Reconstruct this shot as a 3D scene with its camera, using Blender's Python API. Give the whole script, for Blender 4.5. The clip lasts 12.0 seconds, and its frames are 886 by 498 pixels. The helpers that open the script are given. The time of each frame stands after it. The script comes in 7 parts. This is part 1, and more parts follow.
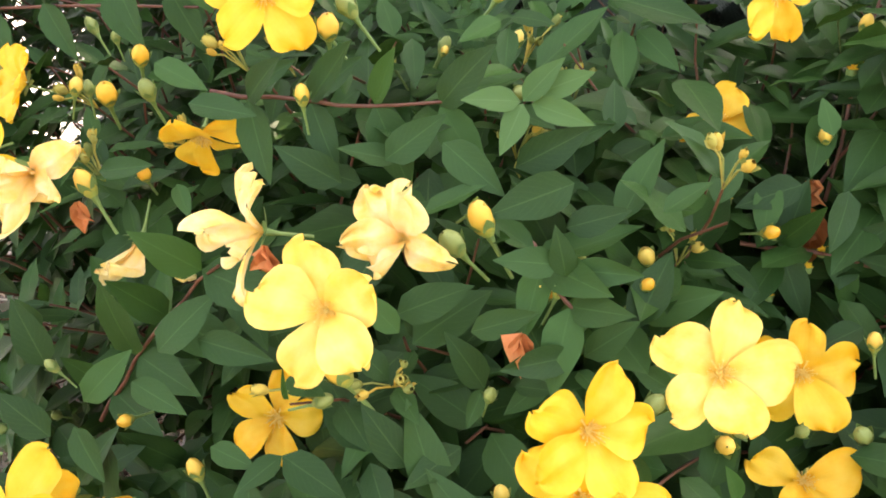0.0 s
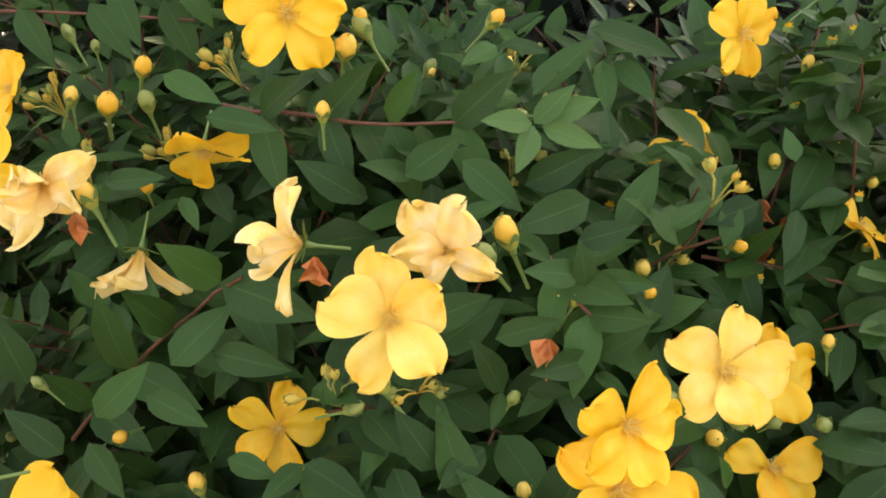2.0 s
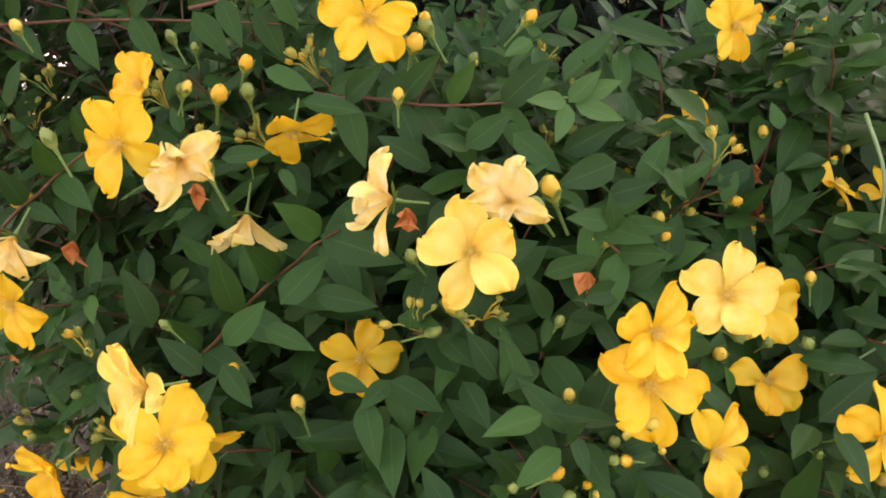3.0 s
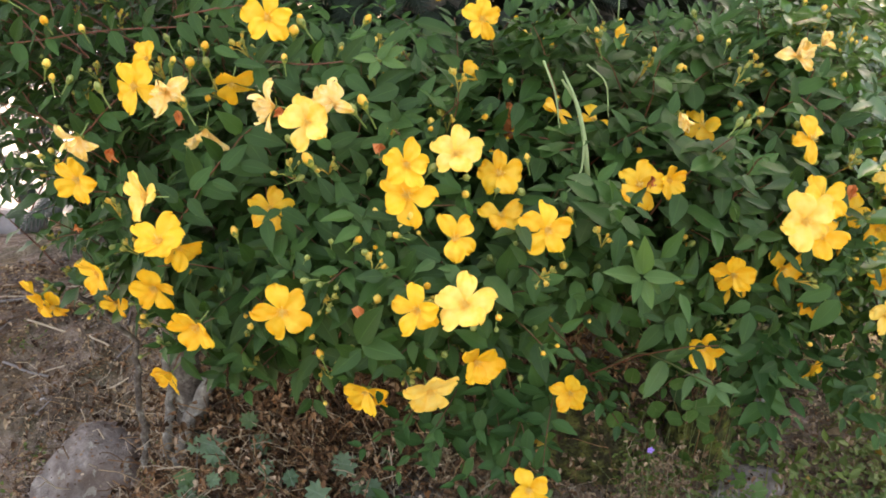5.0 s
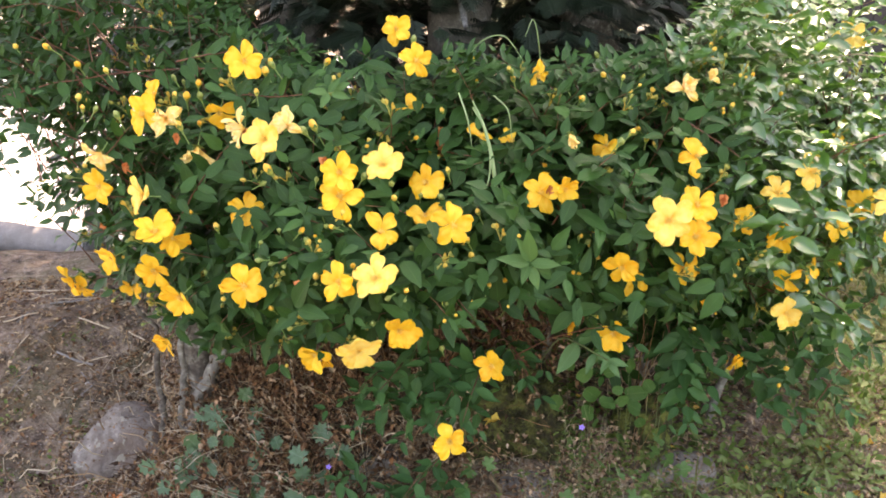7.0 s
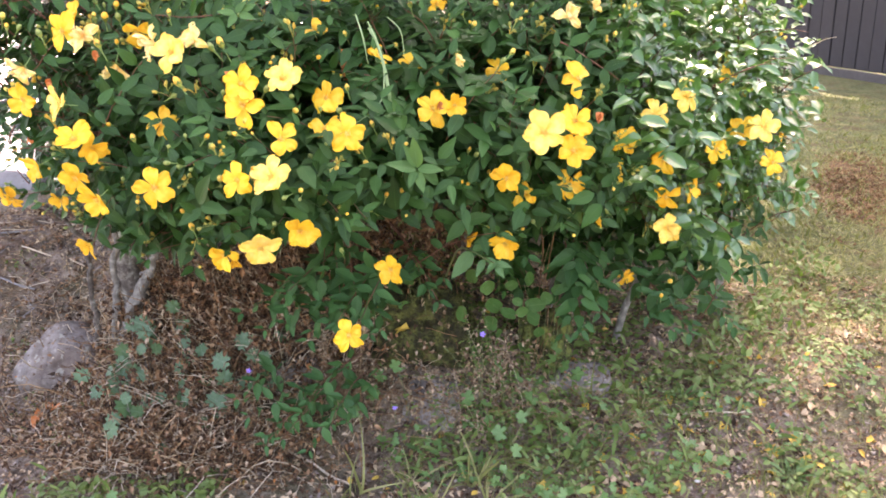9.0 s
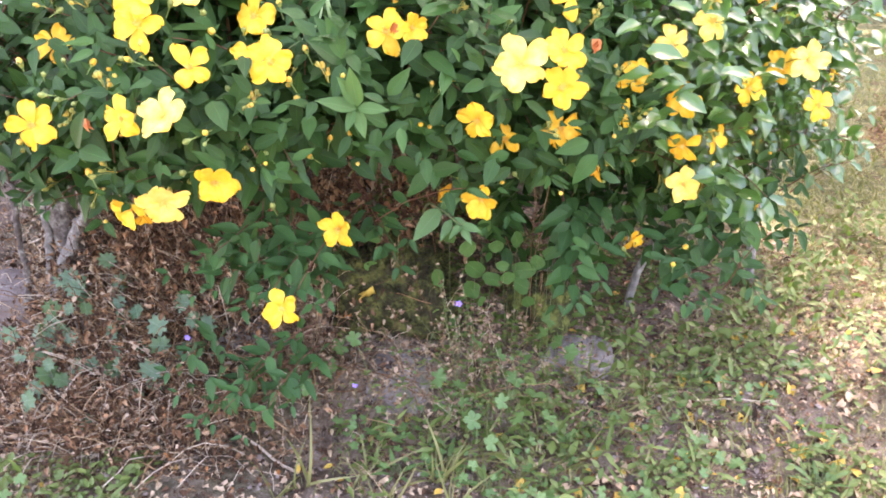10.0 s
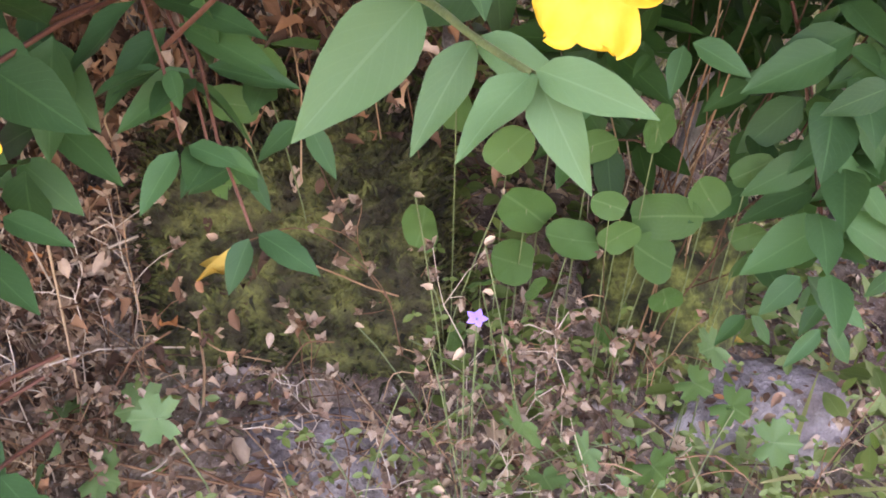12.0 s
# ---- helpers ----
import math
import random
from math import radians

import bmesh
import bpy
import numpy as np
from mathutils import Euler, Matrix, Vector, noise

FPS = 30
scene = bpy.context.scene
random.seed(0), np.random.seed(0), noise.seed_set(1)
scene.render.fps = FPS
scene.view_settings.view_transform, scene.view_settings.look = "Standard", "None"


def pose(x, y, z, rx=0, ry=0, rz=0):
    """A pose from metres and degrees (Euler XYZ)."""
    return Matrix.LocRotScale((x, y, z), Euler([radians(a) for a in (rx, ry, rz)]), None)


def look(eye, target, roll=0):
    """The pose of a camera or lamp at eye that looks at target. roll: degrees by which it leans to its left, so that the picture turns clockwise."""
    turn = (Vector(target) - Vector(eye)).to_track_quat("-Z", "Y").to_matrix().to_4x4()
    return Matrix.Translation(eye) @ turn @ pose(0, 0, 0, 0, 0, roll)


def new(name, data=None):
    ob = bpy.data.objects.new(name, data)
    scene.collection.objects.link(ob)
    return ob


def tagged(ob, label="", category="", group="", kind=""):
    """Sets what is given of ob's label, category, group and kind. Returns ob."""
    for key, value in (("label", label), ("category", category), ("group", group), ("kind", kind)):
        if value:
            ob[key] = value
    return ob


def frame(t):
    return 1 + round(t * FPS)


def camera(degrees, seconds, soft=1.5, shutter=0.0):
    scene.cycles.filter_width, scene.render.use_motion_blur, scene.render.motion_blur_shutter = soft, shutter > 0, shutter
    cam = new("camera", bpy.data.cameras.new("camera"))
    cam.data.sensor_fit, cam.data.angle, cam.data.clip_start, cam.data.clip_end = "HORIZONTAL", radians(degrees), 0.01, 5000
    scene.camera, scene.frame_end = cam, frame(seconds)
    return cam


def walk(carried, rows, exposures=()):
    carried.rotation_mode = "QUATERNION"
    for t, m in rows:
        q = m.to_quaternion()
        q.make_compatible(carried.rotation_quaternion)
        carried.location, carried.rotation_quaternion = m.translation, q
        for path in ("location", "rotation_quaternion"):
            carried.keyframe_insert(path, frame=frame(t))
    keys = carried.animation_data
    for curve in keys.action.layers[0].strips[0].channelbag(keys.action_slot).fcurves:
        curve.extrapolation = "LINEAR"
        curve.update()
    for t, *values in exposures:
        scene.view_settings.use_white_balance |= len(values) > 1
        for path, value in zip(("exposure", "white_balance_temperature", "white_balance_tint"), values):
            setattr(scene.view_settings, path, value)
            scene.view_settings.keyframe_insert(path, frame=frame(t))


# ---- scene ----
cam = camera(54.5, 12.0, soft=1.8)
PATH = [
    (0, (0.095, -0.049, 1.042), (-0.147, 1.757, 0.219), -1.9),
    (0.5, (0.089, -0.034, 1.067), (-0.029, 1.778, 0.229), -0.6),
    (1, (0.064, -0.042, 1.057), (0.037, 1.794, 0.265), 1.2),
    (1.5, (0.041, -0.051, 1.046), (0.052, 1.776, 0.234), 0.5),
    (2, (0.016, -0.073, 1.049), (0.118, 1.763, 0.261), 2.5),
    (2.5, (-0.031, -0.117, 1.048), (0.128, 1.72, 0.273), 3.7),
    (3, (-0.028, -0.173, 1.064), (0.095, 1.66, 0.273), 1.4),
    (3.2, (-0.013, -0.189, 1.072), (0.163, 1.634, 0.267), 2.1),
    (4.8, (0.124, -0.592, 1.067), (0.19, 1.292, 0.399), -0.3),
    (5, (0.122, -0.648, 1.052), (0.181, 1.243, 0.401), -0.8),
    (5.5, (0.176, -0.755, 1.049), (0.163, 1.164, 0.488), -3.1),
    (6, (0.271, -0.844, 1.042), (0.153, 1.065, 0.458), -1.6),
    (6.5, (0.311, -0.877, 1.062), (0.169, 1.034, 0.491), -2.7),
    (6.7, (0.299, -0.889, 1.064), (0.166, 1.026, 0.503), -2.0),
    (8.3, (0.42, -0.943, 1.036), (0.414, 0.98, 0.487), -3.2),
    (8.5, (0.421, -0.962, 1.03), (0.404, 0.95, 0.445), -3.2),
    (9, (0.434, -1.043, 1.004), (0.388, 0.856, 0.38), -0.9),
    (9.5, (0.477, -0.992, 0.994), (0.465, 0.865, 0.25), -1.0),
    (10, (0.548, -0.781, 0.954), (0.4, 1.059, 0.185), -0.6),
    (10.5, (0.542, -0.553, 0.911), (0.431, 1.237, 0.027), -0.9),
    (11, (0.521, -0.317, 0.892), (0.512, 1.394, -0.143), 1.2),
    (11.5, (0.522, -0.077, 0.816), (0.314, 1.596, -0.26), 0.5),
    (12, (0.483, 0.105, 0.609), (0.343, 1.796, -0.449), 1.4),
]
EXPOSURES = [(0.0, 3.12, 9050, 24), (1.2, 3.09, 9050, 24), (2.0, 2.62, 9700, 23), (2.5, 2.6, 9800, 23), (5.5, 2.87, 9250, 23), (8.5, 3.28, 8250, 28), (9.5, 3.55, 7850, 32), (10.5, 4.17, 7650, 42), (11.2, 4.40, 7750, 46), (11.6, 4.44, 7850, 47), (12.0, 4.16, 7950, 46)]
walk(cam, [(t, look(eye, target, roll)) for t, eye, target, roll in PATH], EXPOSURES)

# ---- light ----
SUN_TO = Vector((0.12, 0.66, 0.80)).normalized()
sun = new("sun", bpy.data.lights.new("sun", "SUN"))
sun.data.energy, sun.data.angle, sun.data.color = 2.2, radians(0.6), (1.0, 0.97, 0.92)
sun.matrix_world = look(SUN_TO * 20, (0, 0, 0))
world = bpy.data.worlds.new("sky")
scene.world = world
world.use_nodes = True
sky = world.node_tree.nodes.new("ShaderNodeTexSky")
sky.sky_type, sky.sun_disc = "NISHITA", False
sky.sun_elevation = math.asin(SUN_TO.z)
sky.sun_rotation = math.atan2(SUN_TO.x, SUN_TO.y)
sky.air_density, sky.dust_density = 1.0, 3.0
back = world.node_tree.nodes["Background"]
back.inputs["Strength"].default_value = 0.15
world.node_tree.links.new(sky.outputs[0], back.inputs["Color"])


# ---- materials ----
class Mat:
    """A node material with a principled surface and short names for its nodes."""

    def __init__(self, name, rough=0.6, spec=0.5):
        self.m = bpy.data.materials.new(name)
        self.m.use_nodes = True
        self.t = self.m.node_tree
        self.b = self.t.nodes["Principled BSDF"]
        self.b.inputs["Roughness"].default_value = rough
        self.b.inputs["Specular IOR Level"].default_value = spec
        self.co = self.t.nodes.new("ShaderNodeTexCoord").outputs["Object"]

    def link(self, a, b):
        self.t.links.new(a, b)

    def noise(self, scale, detail=4, rough=0.6, vec=None):
        n = self.t.nodes.new("ShaderNodeTexNoise")
        n.inputs["Scale"].default_value, n.inputs["Detail"].default_value, n.inputs["Roughness"].default_value = scale, detail, rough
        self.link(vec or self.co, n.inputs["Vector"])
        return n.outputs["Fac"]

    def ramp(self, fac, *stops):
        r = self.t.nodes.new("ShaderNodeValToRGB")
        while len(r.color_ramp.elements) < len(stops):
            r.color_ramp.elements.new(0.5)
        for e, (p, c) in zip(r.color_ramp.elements, stops):
            e.position, e.color = p, (*c, 1)
        self.link(fac, r.inputs["Fac"])
        return r.outputs["Color"]

    def mix(self, fac, a, b, how="MIX"):
        n = self.t.nodes.new("ShaderNodeMix")
        n.data_type, n.blend_type = "RGBA", how
        for sock, v in ((n.inputs["Factor"], fac), (n.inputs["A"], a), (n.inputs["B"], b)):
            if isinstance(v, (int, float)):
                sock.default_value = v
            elif isinstance(v, tuple):
                sock.default_value = (*v, 1)
            else:
                self.link(v, sock)
        return n.outputs["Result"]

    def math(self, op, a, b=0.0, clamp=False):
        n = self.t.nodes.new("ShaderNodeMath")
        n.operation, n.use_clamp = op, clamp
        for sock, v in zip(n.inputs, (a, b)):
            if isinstance(v, (int, float)):
                sock.default_value = v
            else:
                self.link(v, sock)
        return n.outputs[0]

    def vary(self):
        """A chance value of its own for each object and each loose piece."""
        a = self.t.nodes.new("ShaderNodeObjectInfo").outputs["Random"]
        b = self.t.nodes.new("ShaderNodeNewGeometry").outputs["Random Per Island"]
        return self.math("FRACT", self.math("ADD", a, b))

    def uv(self):
        n = self.t.nodes.new("ShaderNodeSeparateXYZ")
        self.link(self.t.nodes.new("ShaderNodeTexCoord").outputs["UV"], n.inputs[0])
        return n.outputs[0], n.outputs[1]

    def color(self, c):
        self.link(c, self.b.inputs["Base Color"])
        return self

    def bump(self, h, strength=0.3, dist=0.002):
        n = self.t.nodes.new("ShaderNodeBump")
        n.inputs["Strength"].default_value, n.inputs["Distance"].default_value = strength, dist
        self.link(h, n.inputs["Height"])
        self.link(n.outputs[0], self.b.inputs["Normal"])
        return self

    def thin(self, color, share):
        """Lets part of the light through a thin blade."""
        tr = self.t.nodes.new("ShaderNodeBsdfTranslucent")
        mx = self.t.nodes.new("ShaderNodeMixShader")
        mx.inputs[0].default_value = share
        if isinstance(color, tuple):
            tr.inputs[0].default_value = (*color, 1)
        else:
            self.link(color, tr.inputs[0])
        self.link(self.b.outputs[0], mx.inputs[1])
        self.link(tr.outputs[0], mx.inputs[2])
        self.link(mx.outputs[0], self.t.nodes["Material Output"].inputs["Surface"])
        return self


def leaf_material(name, dark, light, vein, rough=0.42, through_color=(0.12, 0.28, 0.03), share=0.22, spec=0.5):
    m = Mat(name, rough, spec)
    u, v = m.uv()
    tone = m.ramp(m.vary(), (0.0, dark), (0.75, tuple((a + b) / 2 for a, b in zip(dark, light))), (1.0, light))
    blotch = m.mix(m.math("MULTIPLY", m.noise(60, 3), 0.5), tone, light)
    off = m.math("ABSOLUTE", m.math("SUBTRACT", v, 0.5))
    rib = m.math("LESS_THAN", off, 0.022)
    side = m.math("SINE", m.math("SUBTRACT", m.math("MULTIPLY", u, 55.0), m.math("MULTIPLY", off, 40.0)))
    side = m.math("GREATER_THAN", side, 0.93)
    lines = m.math("MAXIMUM", m.math("MULTIPLY", rib, 0.38), m.math("MULTIPLY", side, 0.10))
    m.color(m.mix(lines, blotch, vein))
    m.bump(m.math("ADD", m.math("MULTIPLY", lines, -1.0), m.noise(220, 2)), 0.25, 0.0008)
    return m.thin(through_color, share).m


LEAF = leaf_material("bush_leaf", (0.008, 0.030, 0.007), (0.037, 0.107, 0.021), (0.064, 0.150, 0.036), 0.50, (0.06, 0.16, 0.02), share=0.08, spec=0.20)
LOW_LEAF = leaf_material("low_leaf", (0.014, 0.052, 0.016), (0.044, 0.122, 0.034), (0.08, 0.18, 0.06), 0.55, share=0.12, spec=0.2)
TENDER = leaf_material("tender_leaf", (0.040, 0.105, 0.030), (0.080, 0.170, 0.048), (0.14, 0.25, 0.09), 0.55, share=0.2, spec=0.2)
YOUNG = leaf_material("young_leaf", (0.046, 0.112, 0.036), (0.085, 0.175, 0.056), (0.12, 0.22, 0.09), 0.5, share=0.14, spec=0.25)
CLOVER = leaf_material("clover_leaf", (0.052, 0.098, 0.018), (0.165, 0.215, 0.045), (0.2, 0.28, 0.10), 0.6)
WEED = leaf_material("weed_leaf", (0.060, 0.138, 0.036), (0.120, 0.225, 0.062), (0.2, 0.32, 0.13), 0.55)
ROUND = leaf_material("round_leaf", (0.034, 0.095, 0.022), (0.075, 0.165, 0.042), (0.12, 0.22, 0.08), 0.5, share=0.12, spec=0.2)
IVY = leaf_material("ivy_leaf", (0.045, 0.100, 0.046), (0.095, 0.175, 0.085), (0.2, 0.3, 0.2), 0.45)
# shinier than the bush leaf, and lighter to carry some of the sunlight
GLOSSY = leaf_material("sunlit_glossy_leaf", (0.030, 0.10, 0.024), (0.085, 0.20, 0.035), (0.15, 0.28, 0.1), 0.28, share=0.25, spec=1.0)


def petal_material(name, deep, bright, edge, share=0.3, heart=(0.92, 0.34, 0.03), throat=0.35):
    m = Mat(name, 0.55, 0.35)
    u, v = m.uv()
    base = m.ramp(m.vary(), (0.0, deep), (1.0, bright))
    base = m.mix(m.math("MULTIPLY", m.math("SUBTRACT", m.noise(2.6, 3, 0.6), 0.38, True), 2.2, True), base, edge)
    base = m.mix(m.math("MULTIPLY", m.noise(14, 3), 0.25), base, deep)
    base = m.mix(m.math("MULTIPLY", m.math("SUBTRACT", 0.75, u, True), throat), base, heart)
    streak = m.math("SINE", m.math("ADD", m.math("MULTIPLY", v, 60.0), m.math("MULTIPLY", m.noise(40, 2), 6.0)))
    m.color(m.mix(m.math("MULTIPLY", m.math("GREATER_THAN", streak, 0.6), 0.06), base, deep))
    m.bump(m.math("ADD", streak, m.math("MULTIPLY", m.noise(120, 4), 2.0)), 0.12, 0.0008)
    return m.thin(edge, share).m


PETAL = petal_material("petal", (0.95, 0.43, 0.014), (0.97, 0.58, 0.03), (0.98, 0.66, 0.08), 0.20, throat=0.14)
PALE_PETAL = petal_material("pale_petal", (0.97, 0.56, 0.06), (0.98, 0.66, 0.12), (0.98, 0.76, 0.25), 0.18, (0.95, 0.50, 0.05), 0.16)
FADED = petal_material("faded_petal", (0.95, 0.56, 0.07), (0.97, 0.73, 0.20), (0.98, 0.90, 0.58), 0.22, (0.93, 0.44, 0.05), 0.8)


def plain(name, stops, scale=30, rough=0.7, bump=0.3, dist=0.002, spec=0.4, thin=None):
    m = Mat(name, rough, spec)
    f = m.noise(scale, 5, 0.65)
    c = m.ramp(f, *stops)
    c = m.mix(m.math("MULTIPLY", m.vary(), 0.4), c, stops[-1][1])
    m.color(c).bump(m.noise(scale * 4, 4), bump, dist)
    if thin:
        m.thin(thin, 0.2)
    return m.m


STAMEN = plain("stamen", ((0.3, (0.96, 0.58, 0.08)), (0.7, (0.98, 0.76, 0.26))), 300, 0.6)


def litter_material(name, *stops):
    m = Mat(name, 0.85, 0.25)
    c = m.ramp(m.vary(), *stops)
    c = m.mix(m.math("MULTIPLY", m.noise(160, 4), 0.6), c, (0.10, 0.055, 0.030))
    return m.color(c).bump(m.noise(400, 3), 0.5, 0.001).m


def bud_material():
    m = Mat("bud", 0.5)
    u, v = m.uv()
    tone = m.mix(m.vary(), (0.86, 0.42, 0.03), (0.88, 0.62, 0.12))
    f = m.math("MULTIPLY", m.math("SUBTRACT", m.math("ADD", u, m.math("MULTIPLY", m.noise(300, 3), 0.35)), 0.30, True), 2.4, True)
    return m.color(m.mix(f, (0.30, 0.36, 0.07), tone)).bump(m.noise(300, 3), 0.3, 0.001).m


BUD = bud_material()
YOUNG_BUD = litter_material("young_bud", (0.0, (0.20, 0.27, 0.06)), (0.5, (0.42, 0.44, 0.10)), (0.8, (0.75, 0.55, 0.10)), (1.0, (0.86, 0.50, 0.06)))
GREEN_BUD = plain("green_bud", ((0.3, (0.15, 0.22, 0.05)), (0.7, (0.32, 0.36, 0.10))), 120, 0.5)
SEPAL = plain("sepal", ((0.3, (0.10, 0.19, 0.05)), (0.7, (0.20, 0.30, 0.08))), 120, 0.5)
DRY_PETAL = plain("dry_petal", ((0.3, (0.50, 0.12, 0.035)), (0.7, (0.68, 0.26, 0.08))), 150, 0.7)
RED_STEM = plain("red_stem", ((0.3, (0.09, 0.032, 0.018)), (0.7, (0.18, 0.070, 0.036))), 90, 0.5)
GREEN_STEM = plain("green_stem", ((0.3, (0.07, 0.11, 0.035)), (0.7, (0.16, 0.20, 0.07))), 60, 0.5)
BARK = plain("bark", ((0.30, (0.040, 0.030, 0.024)), (0.46, (0.105, 0.085, 0.068)), (0.58, (0.22, 0.20, 0.165)), (0.68, (0.42, 0.41, 0.36))), 60, 0.9, 0.9, 0.006)
STRAW = litter_material("straw", (0.0, (0.050, 0.026, 0.014)), (0.35, (0.16, 0.080, 0.038)), (0.65, (0.36, 0.20, 0.095)), (0.88, (0.56, 0.36, 0.19)), (1.0, (0.68, 0.50, 0.30)))
PALE_STRAW = plain("pale_straw", ((0.3, (0.40, 0.30, 0.19)), (0.7, (0.62, 0.52, 0.38))), 40, 0.8)

SEED = litter_material("seed_head", (0.0, (0.14, 0.085, 0.048)), (0.5, (0.32, 0.22, 0.135)), (0.85, (0.54, 0.42, 0.28)), (1.0, (0.34, 0.18, 0.10)))
DRY_LEAF = litter_material("dry_leaf", (0.0, (0.030, 0.016, 0.010)), (0.38, (0.110, 0.056, 0.028)), (0.66, (0.32, 0.160, 0.075)), (0.84, (0.52, 0.33, 0.19)), (0.94, (0.60, 0.48, 0.34)), (1.0, (0.45, 0.16, 0.04)))
FALLEN = plain("fallen_leaf", ((0.2, (0.55, 0.30, 0.03)), (0.8, (0.75, 0.52, 0.10))), 80, 0.6, thin=(0.6, 0.3, 0.03))
PALE_LEAF = plain("pale_leaf", ((0.2, (0.32, 0.20, 0.10)), (0.8, (0.60, 0.45, 0.28))), 80, 0.7)
GRASS = plain("grass", ((0.2, (0.085, 0.105, 0.026)), (0.6, (0.175, 0.180, 0.055)), (0.9, (0.38, 0.31, 0.14))), 8, 0.55, 0.1, thin=(0.2, 0.3, 0.04))
LONG_GRASS = plain("long_grass", ((0.3, (0.20, 0.32, 0.13)), (0.7, (0.34, 0.46, 0.22))), 30, 0.5, thin=(0.25, 0.4, 0.1))
BARE = plain("dead_needle", ((0.3, (0.060, 0.034, 0.016)), (0.55, (0.19, 0.105, 0.042)), (0.75, (0.38, 0.25, 0.12))), 60, 0.9)
MOSS = plain("moss", ((0.34, (0.012, 0.012, 0.005)), (0.47, (0.036, 0.042, 0.010)), (0.55, (0.090, 0.108, 0.022)), (0.62, (0.165, 0.185, 0.042)), (0.70, (0.060, 0.056, 0.018)), (0.80, (0.075, 0.050, 0.026))), 42, 0.95, 1.0, 0.006)


def rock_material(name, stain):
    m = Mat(name, 0.95, 0.25)
    base = m.ramp(m.noise(24, 7, 0.7), (0.30, (0.065, 0.052, 0.042)), (0.46, (0.19, 0.165, 0.145)), (0.58, (0.32, 0.285, 0.25)), (0.70, (0.60, 0.54, 0.47)))
    dirt = m.mix(m.math("MULTIPLY", m.math("SUBTRACT", m.noise(9, 6, 0.7), stain, True), 4.0, True), base, (0.15, 0.112, 0.090))
    lichen = m.mix(m.math("MULTIPLY", m.math("GREATER_THAN", m.noise(38, 4, 0.6), 0.63), 0.5), dirt, (0.36, 0.35, 0.28))
    return m.color(lichen).bump(m.math("ADD", m.noise(40, 6, 0.7), m.math("MULTIPLY", m.noise(190, 4), 0.5)), 1.0, 0.007).m


ROCK = rock_material("rock", 0.47)
EARTH_ROCK = rock_material("earth_stained_rock", 0.36)
CLOD = plain("clod", ((0.2, (0.10, 0.072, 0.056)), (0.5, (0.23, 0.175, 0.140)), (0.8, (0.42, 0.35, 0.29))), 50, 0.95, 0.6)
PEBBLE = plain("pebble", ((0.2, (0.40, 0.37, 0.34)), (0.8, (0.68, 0.64, 0.59))), 60, 0.8)
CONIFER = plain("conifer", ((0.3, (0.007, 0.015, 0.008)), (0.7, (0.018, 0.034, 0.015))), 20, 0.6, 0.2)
VIOLET = plain("violet_petal", ((0.3, (0.25, 0.15, 0.58)), (0.7, (0.38, 0.27, 0.78))), 90, 0.6)
LOG = plain("log_wood", ((0.2, (0.13, 0.115, 0.10)), (0.6, (0.22, 0.20, 0.185)), (0.9, (0.33, 0.31, 0.29))), 18, 0.9, 0.7, 0.006)
FENCE = plain("fence_paint", ((0.2, (0.009, 0.008, 0.009)), (0.8, (0.022, 0.020, 0.022))), 12, 0.75, 0.4, 0.002)
FENCE_RAIL = plain("gravel_board", ((0.2, (0.032, 0.029, 0.027)), (0.8, (0.075, 0.068, 0.062))), 14, 0.85)
PAVING = plain("pale_paving", ((0.2, (0.42, 0.40, 0.37)), (0.8, (0.58, 0.56, 0.52))), 9, 0.9)


